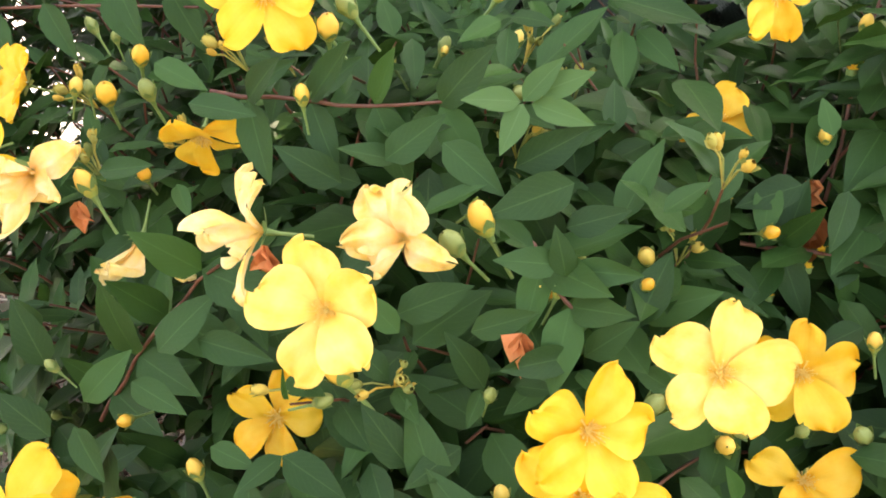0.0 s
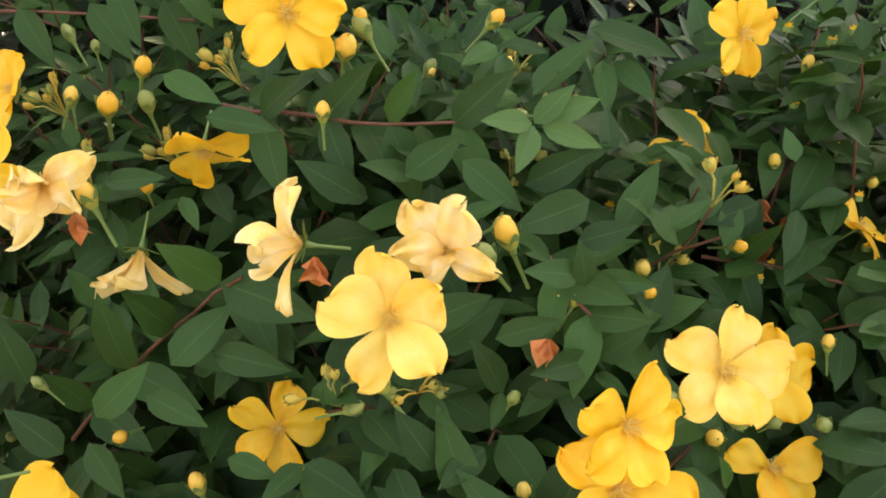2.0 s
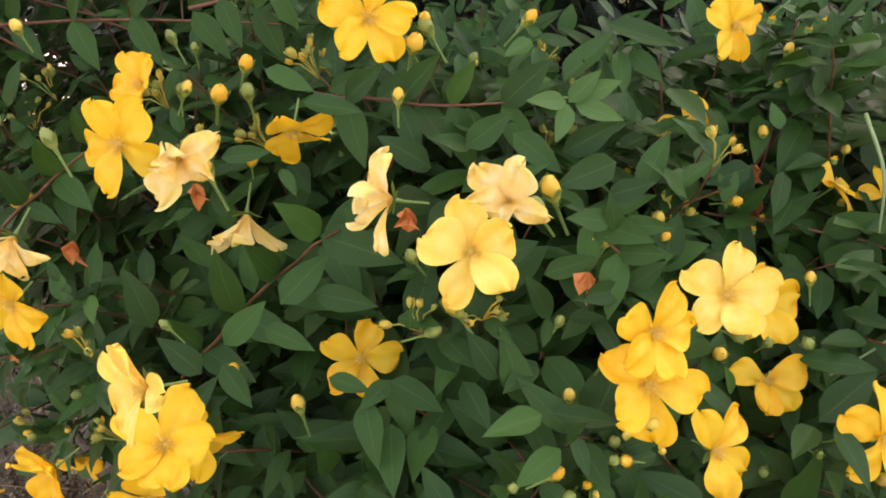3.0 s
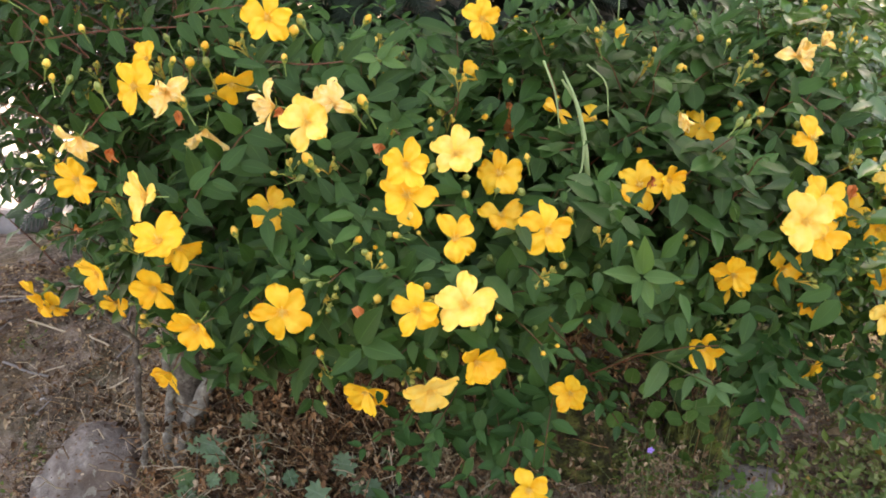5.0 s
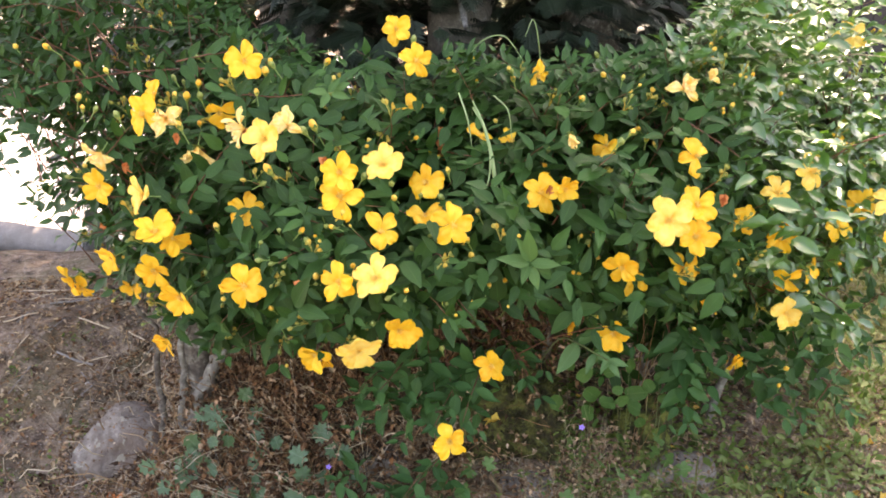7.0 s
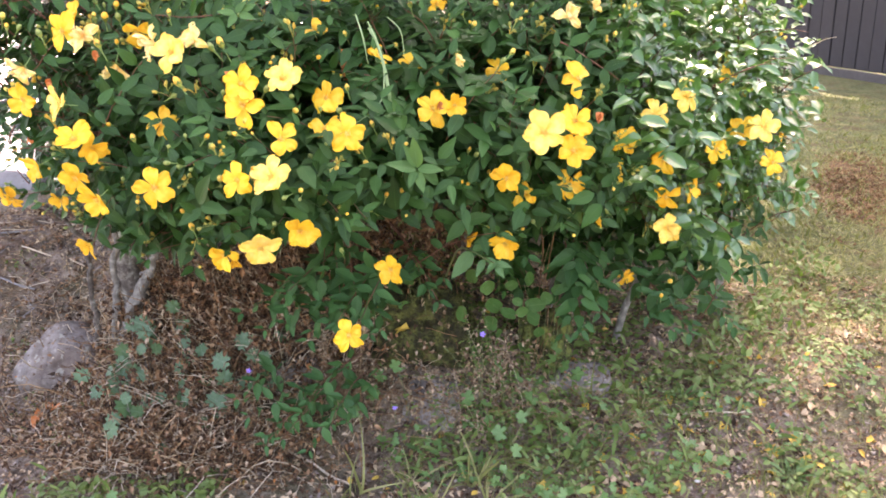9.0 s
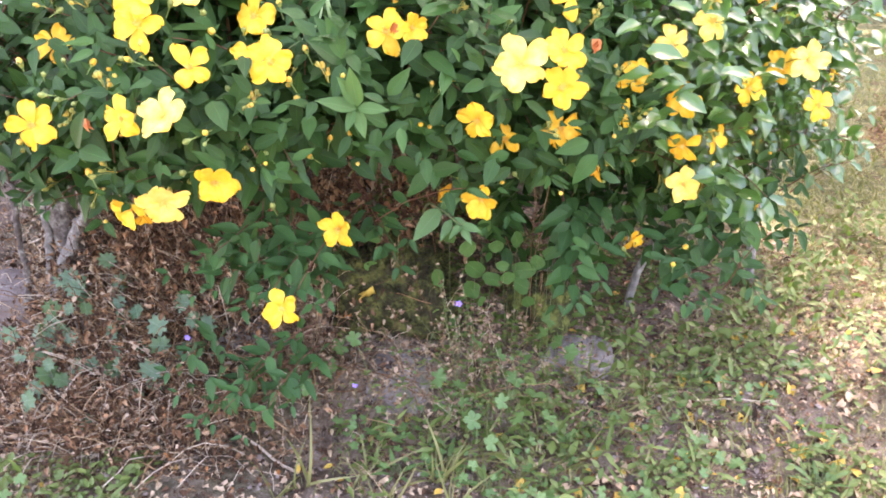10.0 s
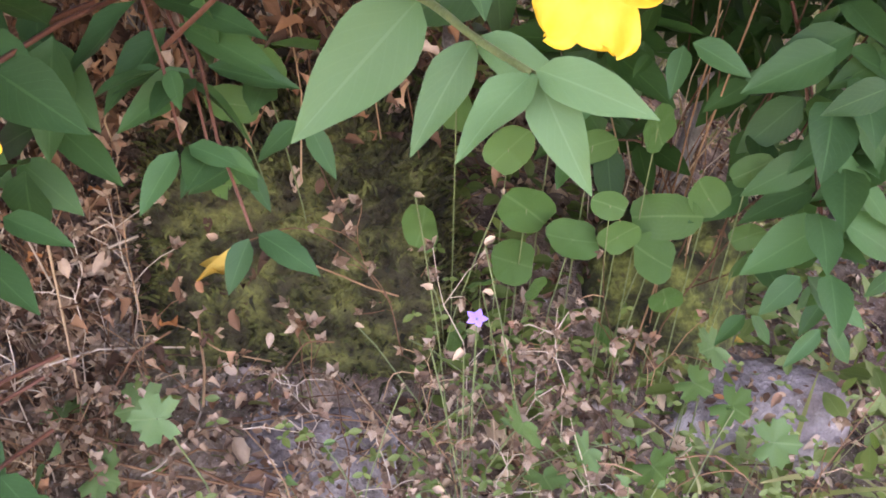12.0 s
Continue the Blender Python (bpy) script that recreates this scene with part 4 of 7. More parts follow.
bud((-0.064, 0.225, 0.665), 0.012)
bud((-0.085, 0.297, 0.747), 0.015)
bud((-0.127, 0.315, 0.771), 0.012)
bud((-0.377, 0.359, 1.012), 0.012)
bud((0.596, 0.392, 0.775), 0.015, ripe=False)
bud((0.774, 0.521, 0.762), 0.012)
bud((0.869, 0.566, 0.543), 0.012)
bud((0.941, 0.602, 0.631), 0.015)
bud((0.738, 0.504, 0.569), 0.012)
bud((0.632, 0.461, 0.571), 0.012, ripe=False)
bud((0.692, 0.484, 0.566), 0.015)
bud((0.325, 0.452, 0.875), 0.012)
bud((0.535, 0.481, 0.911), 0.012)
bud((0.497, 0.485, 0.940), 0.015)
bud((0.554, 0.497, 0.936), 0.012, ripe=False)
bud((0.675, 0.537, 0.972), 0.012)
bud((0.837, 0.548, 0.410), 0.015)
bud((0.748, 0.607, 0.396), 0.012)
bud((0.202, 0.365, 0.866), 0.012)
bud((0.194, 0.496, 0.998), 0.015, ripe=False)
bud((-0.023, 0.344, 0.937), 0.012)
bud((-0.252, 0.372, 0.972), 0.012)
bud((-0.329, 0.365, 1.009), 0.015)
bud((0.992, 0.734, 0.781), 0.012)
bud((0.637, 0.426, 0.785), 0.012, ripe=False)
bud((0.308, 0.323, 0.645), 0.012)
bud((0.286, 0.312, 0.625), 0.012)
bud((0.334, 0.356, 0.598), 0.012)
bud((0.243, 0.250, 0.647), 0.012)
bud((0.427, 0.472, 0.554), 0.012, ripe=False)
bud((0.437, 0.477, 0.542), 0.012, ripe=False)
bud((0.439, 0.399, 0.637), 0.012)
bud((0.240, 0.267, 0.569), 0.012, ripe=False)
bud((0.559, 0.404, 0.575), 0.012, ripe=False)
bud((0.702, 0.547, 0.412), 0.012, ripe=False)
bud((0.714, 0.557, 0.402), 0.012, ripe=False)
bud((0.747, 0.576, 0.390), 0.012, ripe=False)
bud((0.338, 0.331, 0.684), 0.012, ripe=False)
bud((0.625, 0.437, 0.586), 0.012, ripe=False)
bud((0.697, 0.463, 0.576), 0.012, ripe=False)
bud((0.813, 0.502, 0.395), 0.012)



# shoots: a thin reddish stem with crossed pairs of leaves
leaf_mats, stem_groups, cymes = [], [], []


def clear_of_flowers(p, keep=1.0):
    for c, d, r in flower_spots:
        w = p - c
        a = w.dot(d)
        if -0.004 < a < 0.16 and (w - d * a).length < r * keep + 0.012 * (1 if a > 0.01 else 0):
            return False
    return True


HOLES = ((0.393, 0.36, 0.645, 0.036), (0.268, 0.36, 0.583, 0.038), (0.592, 0.47, 0.530, 0.045), (0.520, 0.46, 0.500, 0.035))


def in_hollow(p):
    """The open hollow under the bush, over the boulder, and the holes that look into it."""
    if -0.06 < p.x < 0.46 and 0.43 < p.y < 0.74 and p.z < 0.63 - 0.25 * max(0.0, p.x - 0.36) and (p.x > 0.30 or p.z > 0.34):
        return True
    return any((p - Vector(h[:3])).length < h[3] for h in HOLES)


def shoot(base, tip, pairs, size, face, group, droop=0.0, stem_r=0.0010, stems=0.55):
    pts = bent(base, tip, 0.012, 5, 0.002)
    axis = (Vector(tip) - Vector(base)).normalized()
    kept = 0
    side = axis.cross(face).normalized()
    for k in range(pairs):
        u = 1 - 0.94 * k / pairs
        i = min(int(u * 5), 4)
        p = pts[i].lerp(pts[i + 1], u * 5 - i)
        turn = Matrix.Rotation((math.pi / 2 if k % 2 else 0) + rng(-0.35, 0.35), 3, axis)
        for s in (-1, 1):
            out = turn @ side * s
            grow = (0.55 if k == 0 else 0.8 if k == 1 else 1.0) * rng(0.8, 1.15)
            d = (out * rng(0.8, 1.1) + axis * (0.9 if k == 0 else rng(0.2, 0.6)) + Vector((0, 0, -droop + rng(-0.25, 0.1)))).normalized()
            up = Vector(face) * rng(0.5, 1.1) + Vector((rng(-.35, .35), rng(-.35, .35), rng(0.3, 1.0)))
            q = p + d * 0.003
            L = size * grow
            if not in_hollow(q + d * L * 0.5) and clear_of_flowers(q + d * L * 0.55) and clear_of_flowers(q + d * L, 0.7):
                group.append((put(q, d, up, (L, L * rng(0.85, 1.15), L)), random.randrange(3)))
                kept += 1
    if kept > pairs and random.random() < stems and all(clear_of_flowers(q, 1.1) for q in pts):
        stem_groups.append(tube(pts, [stem_r * (1.3 - 0.6 * i / 5) for i in range(6)], 4))


def top_of_bush(x):
    return 0.955 + 0.15 * step(0.05, -0.45, x) + 0.17 * step(0.62, 1.0, x)


def foot_of_bush(x):
    return 0.52 + 0.07 * step(-0.05, 0.1, x) * step(0.50, 0.38, x) - 0.17 * step(0.62, 1.0, x) - 0.09 * step(0.95, 1.2, x) + 0.06 * step(0.05, -0.3, x)


random.seed(11)
for n in range(1330):
    x = rng(-0.62, 1.21)
    lo, hi = foot_of_bush(x), top_of_bush(x)
    z = lo + (hi - lo) * random.random() ** 0.92
    deep = 0.30 * random.random() ** 1.3
    if x < -0.42 and random.random() < (0.45 if z > 0.88 else 0.93):
        continue
    y = shell(x, z) + 0.025 + deep
    n_out = outward(x, z)
    tip = Vector((x, y, z))
    d = (n_out * rng(0.5, 1.0) + Vector((rng(-.55, .55), rng(-.3, .2), rng(-0.05, 0.75)))).normalized()
    length = rng(0.11, 0.2)
    shoot(tip - d * length, tip, random.randint(4, 6), rng(0.034, 0.056), n_out, leaf_mats, rng(-0.05, 0.3))
    if deep < 0.13 and random.random() < 0.36:
        cymes.append((tip, d))
# the dense heart of the bush
for n in range(540):
    x = rng(-0.45, 1.08)
    lo, hi = foot_of_bush(x) + 0.02, top_of_bush(x) - 0.09
    z = rng(max(lo, 0.66 if x < 0.62 else lo), hi)
    tip = Vector((x, shell(x, z) + rng(0.28, 0.62), z))
    d = Vector((rng(-.7, .7), rng(-1, 0.1), rng(0, 0.9))).normalized()
    shoot(tip - d * 0.15, tip, 6, rng(0.04, 0.056), Vector((0, -0.8, 0.5)), leaf_mats, 0.1, stems=0.15)
# the dark inside of the low hem
for n in range(110):
    x, z = rng(0.48, 1.15), rng(0.36, 0.62)
    tip = Vector((x, shell(x, 0.62) + rng(0.26, 0.60), z))
    d = Vector((rng(-.7, .7), rng(-1, 0.1), rng(-0.3, 0.6))).normalized()
    shoot(tip - d * 0.15, tip, 6, rng(0.04, 0.056), Vector((0, -0.8, 0.5)), leaf_mats, 0.1, stems=0.15)
# the thin shady end that rises against the paving, and the hem of the sunny end
for n in range(230):
    x, z = rng(-0.80, -0.38), rng(0.72, 1.16) if n < 150 else rng(0.93, 1.18)
    if z < 0.90 and x < -0.42 and random.random() < 0.88:
        continue
    tip = Vector((x, shell(x, 0.72) - 0.35 * (-0.35 - x) + rng(0.0, 0.3), z))
    d = Vector((rng(-.9, .3), rng(-.7, .3), rng(0, 0.8))).normalized()
    shoot(tip - d * 0.16, tip, 5, rng(0.030, 0.045), Vector((-0.3, -0.8, 0.5)), leaf_mats, 0.1)
for n in range(24):
    x, z = rng(0.82, 1.06), rng(0.36, 0.50)
    tip = Vector((x, shell(x, 0.62) + rng(-0.02, 0.22), z))
    d = Vector((rng(-.4, .8), rng(-.9, -.1), rng(-0.5, 0.5))).normalized()
    shoot(tip - d * 0.14, tip, 5, rng(0.036, 0.052), Vector((0.3, -0.8, 0.5)), leaf_mats, 0.2)
# small leaves high at the shady end, against the bright paving
for n in range(190):
    x, z = rng(-0.90, -0.36), rng(0.90, 1.26)
    tip = Vector((x, rng(0.46, 0.86), z))
    d = Vector((rng(-.9, .4), rng(-.7, .3), rng(-0.1, 0.8))).normalized()
    shoot(tip - d * 0.15, tip, 5, rng(0.024, 0.040), Vector((-0.3, -0.8, 0.5)), leaf_mats, 0.1)
# leaves that bulge out at the sunny end
for n in range(60):
    x, z = rng(1.06, 1.20), rng(0.46, 0.84)
    tip = Vector((x, rng(0.74, 1.05), z))
    d = Vector((rng(0.1, .9), rng(-.9, .1), rng(-0.2, 0.7))).normalized()
    shoot(tip - d * 0.14, tip, 5, rng(0.030, 0.046), Vector((0.4, -0.8, 0.5)), leaf_mats, 0.1)
# leaves deep under the bush, behind boulder and dry stalks, added to block light
for n in range(170):
    x = rng(-0.28, 0.62)
    z = rng(0.50 if x < 0.42 else 0.42, 0.68)
    tip = Vector((x, rng(0.76, 1.02), z))
    d = Vector((rng(-.8, .8), rng(-1, 0.1), rng(-0.5, 0.6))).normalized()
    shoot(tip - d * 0.15, tip, 6, rng(0.036, 0.054), Vector((0, -0.8, 0.5)), leaf_mats, 0.1, stems=0.1)
# crown seen from its flat top, further back
for n in range(370):
    x = rng(-0.6, 1.20)
    hi = top_of_bush(x)
    y = shell(x, hi) + rng(0.0, 0.18 if 0.12 < x < 0.75 else 0.40)
    tip = Vector((x, y, hi + rng(-0.06, 0.035)))
    d = Vector((rng(-.5, .5), rng(-.6, .2), rng(0.4, 1))).normalized()
    shoot(tip - d * 0.14, tip, 5, rng(0.034, 0.052), Vector((0, -0.5, 0.85)), leaf_mats, 0.1)


def bush_leaves(entries, mat, spare=0):
    """The nearest leaves as parts of their own, the rest joined."""
    near = [e for e in entries if -0.16 < e[0].translation.x < 0.34 and e[0].translation.z > 0.66 and e[0].translation.y < shell(e[0].translation.x, e[0].translation.z) + 0.10][:spare]
    chosen = {id(e) for e in near}
    meshes = [mesh_of("leaf", *t[:2], mat, t[2]) for t in LANCE]
    for m, k in near:
        on_bush("leaf", meshes[k], m)
    rest = [e for e in entries if id(e) not in chosen]
    groups = [scatter(LANCE[k], [Matrix.Translation(-bush.location) @ m for m, kk in rest if kk == k]) for k in range(3)]
    v, f, uv = joined(*groups)
    tagged(part("foliage", mesh_of("foliage", v, f, mat, uv), bush), "dense dark blue-green pointed leaves in pairs", kind="stuff")


# low branches that hang out over the bank, and the sunny end's hem
low_mats = []
for base, tip, pairs, size in (((0.30, 0.46, 0.50), (0.225, 0.27, 0.445), 7, 0.046), ((0.22, 0.48, 0.50), (0.14, 0.30, 0.49), 6, 0.044), ((0.24, 0.46, 0.46), (0.18, 0.30, 0.42), 6, 0.044),
                               ((0.28, 0.46, 0.46), (0.27, 0.33, 0.40), 6, 0.040), ((0.20, 0.46, 0.42), (0.09, 0.33, 0.41), 6, 0.042), ((0.16, 0.46, 0.47), (0.10, 0.36, 0.46), 5, 0.04),
                               ((0.24, 0.46, 0.30), (0.16, 0.31, 0.28), 6, 0.036), ((0.20, 0.44, 0.26), (0.05, 0.32, 0.245), 7, 0.036), ((0.26, 0.44, 0.27), (0.23, 0.30, 0.245), 6, 0.036), ((0.22, 0.42, 0.24), (0.16, 0.28, 0.20), 6, 0.034), ((0.16, 0.44, 0.24), (0.08, 0.30, 0.20), 6, 0.034), ((0.10, 0.45, 0.27), (0.02, 0.36, 0.26), 5, 0.034),
                               ((0.66, 0.58, 0.50), (0.660, 0.50, 0.330), 7, 0.052), ((0.72, 0.62, 0.45), (0.80, 0.55, 0.34), 6, 0.046), ((0.64, 0.62, 0.47), (0.67, 0.53, 0.33), 6, 0.046), ((0.20, 0.45, 0.58), (0.225, 0.31, 0.44), 6, 0.050), ((0.30, 0.50, 0.55), (0.37, 0.39, 0.47), 6, 0.044),
                               ((0.42, 0.52, 0.56), (0.40, 0.42, 0.47), 6, 0.044), ((0.80, 0.70, 0.38), (0.90, 0.60, 0.28), 6, 0.044), ((0.9, 0.75, 0.38), (0.98, 0.64, 0.30), 6, 0.044), ((0.48, 0.55, 0.56), (0.55, 0.45, 0.50), 5, 0.044)):
    shoot(base, tip, pairs, size, Vector((0.05, -0.75, 0.6)), low_mats, 0.1)
    for k in range(1 if base[2] < 0.34 else 2):
        j = Vector((rng(-.05, .05), rng(-.03, .05), rng(-.03, .03)))
        shoot(Vector(base) + j * 0.5, Vector(tip) + j, pairs - 1, size, Vector((rng(-.2, .2), -0.75, 0.6)), low_mats, 0.1)
# picks the bush leaves that take the lighter colour where sun falls
def sunlit_end(p):
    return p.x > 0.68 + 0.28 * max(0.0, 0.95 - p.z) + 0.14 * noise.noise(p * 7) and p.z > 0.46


glossy_mats = [e for e in leaf_mats if sunlit_end(e[0].translation)]
leaf_mats = [e for e in leaf_mats if not sunlit_end(e[0].translation)]
# no leaf of the bush grows where the pale seedling leans out
leaf_mats = [e for e in leaf_mats if (e[0].translation - Vector((0.415, 0.365, 0.545))).length > 0.055]
low_mats = [e for e in low_mats if (e[0].translation - Vector((0.415, 0.365, 0.545))).length > 0.055]
bush_leaves(leaf_mats, LEAF, 210)
bush_leaves(low_mats, LOW_LEAF)
# added leaves of the sunny end, laid flat towards the sky to glint
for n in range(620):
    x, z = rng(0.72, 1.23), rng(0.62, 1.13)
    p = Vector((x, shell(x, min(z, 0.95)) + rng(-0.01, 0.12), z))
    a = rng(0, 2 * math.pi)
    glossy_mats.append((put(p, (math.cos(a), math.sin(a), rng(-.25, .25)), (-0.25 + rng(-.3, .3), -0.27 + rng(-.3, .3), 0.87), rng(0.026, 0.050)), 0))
glossy = tagged(new("glossy_shrub"), "shrub with shiny leaves grown into the flowering bush, coloured lighter to look sunlit", "shrub")
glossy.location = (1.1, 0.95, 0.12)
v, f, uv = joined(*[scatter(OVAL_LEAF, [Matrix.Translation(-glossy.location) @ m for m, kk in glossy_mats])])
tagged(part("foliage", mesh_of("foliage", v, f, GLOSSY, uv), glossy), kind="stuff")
v, f, uv = tube(bent((0, 0.1, -0.02), Vector((1.1, 1.05, 0.95)) - glossy.location, 0.0, 5, 0.01), [0.011, 0.010, 0.009, 0.008, 0.006, 0.004], 7)
part("stem", mesh_of("stem", v, f, BARK, uv), glossy)
# glints and long bare tips at the sunny end
for n in range(12):
    x, z = rng(0.90, 1.18), rng(0.66, 1.12)
    a = Vector((x, shell(x, min(z, 0.9)) + 0.10, z))
    b = a + Vector((rng(0.05, 0.13), rng(-0.10, 0.0), rng(-0.03, 0.06)))
    v, f, uv = tube(bent(a - glossy.location, b - glossy.location, 0.01, 4, 0.004), [0.0012, 0.0011, 0.0009, 0.0008, 0.0006], 4)
    part("twig", mesh_of("twig", v, f, PALE_STRAW if n % 3 == 0 else RED_STEM, uv), glossy)
# long reddish shoots that arch across the front with widely set pairs of leaves
arch_mats = []
for a, b, pairs, size, bow in (((-0.175, 0.36, 0.735), (-0.058, 0.300, 0.872), 4, 0.046, 0.008), ((-0.155, 0.395, 0.985), (-0.06, 0.42, 0.995), 3, 0.034, 0.004), ((-0.075, 0.360, 0.940), (0.055, 0.352, 0.938), 4, 0.042, -0.004),
                               ((-0.49, 0.50, 0.930), (-0.10, 0.42, 0.972), 9, 0.036, 0.012), ((-0.33, 0.43, 0.80), (-0.21, 0.37, 0.905), 4, 0.036, 0.006), ((0.055, 0.33, 0.70), (0.135, 0.30, 0.765), 3, 0.040, 0.004), ((0.085, 0.31, 0.885), (0.110, 0.275, 0.86), 2, 0.038, 0.0),
                               ((0.27, 0.36, 0.73), (0.36, 0.33, 0.69), 3, 0.042, 0.004), ((0.42, 0.40, 0.80), (0.49, 0.37, 0.70), 4, 0.042, 0.006), ((0.20, 0.40, 0.845), (0.33, 0.38, 0.825), 4, 0.042, 0.004), ((0.60, 0.46, 0.88), (0.72, 0.46, 0.80), 4, 0.040, 0.006), ((-0.02, 0.34, 0.69), (0.05, 0.30, 0.745), 3, 0.042, 0.004)):
    pts = bent(a, b, bow, 8, 0.0015)
    v, f, uv = tube([p - bush.location for p in pts], [0.0014 - 0.0006 * i / 8 for i in range(9)], 6)
    part("shoot", mesh_of("shoot", v, f, RED_STEM, uv), bush)
    axis = (Vector(b) - Vector(a)).normalized()
    for k in range(pairs):
        p = Vector(a).lerp(Vector(b), (k + 0.6) / pairs) + Vector((0, 0, bow))
        for s in (-1, 1):
            d = Vector((-axis.z, 0.0, axis.x)) * s * rng(0.7, 1.0) + axis * rng(0.3, 0.7) + Vector((0, -0.35 + rng(-.25, .25), rng(-.2, .1)))
            arch_mats.append((put(p, d, (rng(-.3, .3), -0.85, rng(0.3, 0.8)), size * rng(0.85, 1.15)), random.randrange(3)))
arch_meshes = [mesh_of("leaf", *t[:2], LEAF, t[2]) for t in LANCE]
for m, k in arch_mats:
    on_bush("leaf", arch_meshes[k], m)
v, f, uv = joined(*stem_groups)
tagged(part("twig_tangle", mesh_of("twig_tangle", v - np.array(bush.location), f, RED_STEM, uv), bush), "thin reddish twigs", kind="stuff")
# tight clusters of young buds on short stalks, on every second shoot tip
young = blob(5, 7, lambda u: 0.42 * math.sin(math.pi * (0.14 + 0.76 * u)) ** 0.85, 1.25)
cluster_meshes = []
for k in range(6):
    groups = []
    for i in range(4 + k % 3):
        c = Vector((rng(-1, 1), rng(-1, 1), rng(0.2, 1.3))) * 0.011
        s = rng(0.0042, 0.0075)
        groups.append(scatter(young, [Matrix.LocRotScale(c, (c + Vector((0, 0, 0.01))).to_track_quat("Z", "Y"), Vector((s, s, s)))]))
        groups.append(tube([(0, 0, -0.012), tuple(c * 0.6), tuple(c)], 0.0006, 4))
        groups.append(scatter(sepal_blade, [put(c, c + Vector((rng(-.01, .01), rng(-.01, .01), 0.004)), (rng(-1, 1), rng(-1, 1), 1), s * 1.3) for _ in range(3)]))
    v, f, uv = joined(*groups)
    cluster_meshes.append(mesh_of("bud_spray", v, f, YOUNG_BUD, uv))
for tip, d in cymes[1::2]:
    if clear_of_flowers(tip + d * 0.012, 1.1):
        on_bush("bud_spray", random.choice(cluster_meshes), Matrix.Translation(tip + d * 0.008) @ Vector(d).to_track_quat("Z", "Y").to_matrix().to_4x4())
for tip, d in cymes[::2]:
    for k in range(random.randint(1, 4)):
        spread = Vector((rng(-1, 1), rng(-1, 1), rng(-0.6, 1))) * 0.016
        p = tip + d * 0.014 + spread
        if clear_of_flowers(p, 1.2):
            bud(p, rng(0.007, 0.013), d + spread * 30, random.random() < 0.5)


# ---- under and before the bush ----
def sit(x, y, up=0.0):
    return Vector((x, y, height(x, y) + up))


def strip(wide=0.05, curl=0.25, rows=4):
    """A narrow grass blade along +x."""
    v, f, uv = [], [], []
    for i in range(rows + 1):
        u = i / rows
        w = wide * (1 - u ** 2.2) + 0.004
        for s in (-1, 1):
            v.append((u * (1 - 0.25 * curl * u), s * w, -curl * u * u)), uv.append((u, 0.5 + 0.5 * s))
    for i in range(rows):
        a = 2 * i
        f.append((a, a + 2, a + 3, a + 1))
    return np.array(v), np.array(f), np.array(uv)


def disc(shape, rings=3, seg=20, cup=0.12):
    """A flat leaf round the origin, stalk towards -x; shape(a) is its reach."""
    v, f, uv = [], [], []
    for i in range(rings + 1):
        u = max(i / rings, 0.02)
        for k in range(seg):
            a = 2 * math.pi * k / seg
            r = shape(a) * u
            v.append((r * math.cos(a), r * math.sin(a), cup * r * r + 0.03 * math.sin(5 * a) * u * u)), uv.append((u, 0.5 + 0.5 * math.sin(a) * u))
    for i in range(rings):
        for k in range(seg):
            a, b = i * seg + k, i * seg + (k + 1) % seg
            f.append((a, b, b + seg, a + seg))
    return np.array(v), np.array(f), np.array(uv)


STRIPS = [strip(0.035, 0.2), strip(0.05, 0.5), strip(0.028, 0.9)]
ROUND_LEAF = disc(lambda a: 0.5 * (1 - 0.10 * math.cos(2 * a + math.pi)) * (1 - 0.25 * max(0, math.cos(a - math.pi)) ** 6), 3, 18, 0.25)
LOBED = disc(lambda a: 0.5 * (0.62 + 0.30 * abs(math.cos(2.5 * a)) ** 0.7 + 0.07 * math.cos(15 * a)) * (1 - 0.75 * max(0, math.cos(a - math.pi)) ** 14), 3, 30, 0.15)
IVY_LEAF = disc(lambda a: 0.5 * (0.70 + 0.30 * math.cos(5 * a) ** 2) * (1.15 if math.cos(a) > 0.8 else 0.95), 3, 20, 0.1)
JAGGED = blade(lambda u: 0.13 * math.sin(math.pi * u ** 0.9) * (1 - 0.45 * abs(math.sin(16 * u))) + 0.008, 0.1, 0.25, 16)
OVAL = blade(lambda u: 0.26 * math.sin(math.pi * min(1, 0.06 + 0.94 * u)) + 0.004, 0.1, 0.2, 5)
CRISP = blade(lambda u: 0.30 * math.sin(math.pi * min(1, 0.06 + 0.94 * u)) + 0.01, 0.5, 0.5, 4, 0.9)


def stuff(name, groups, mat, label, category):
    v, f, uv = joined(*groups)
    return tagged(new(name, mesh_of(name, v, f, mat, uv)), label, category, kind="stuff")


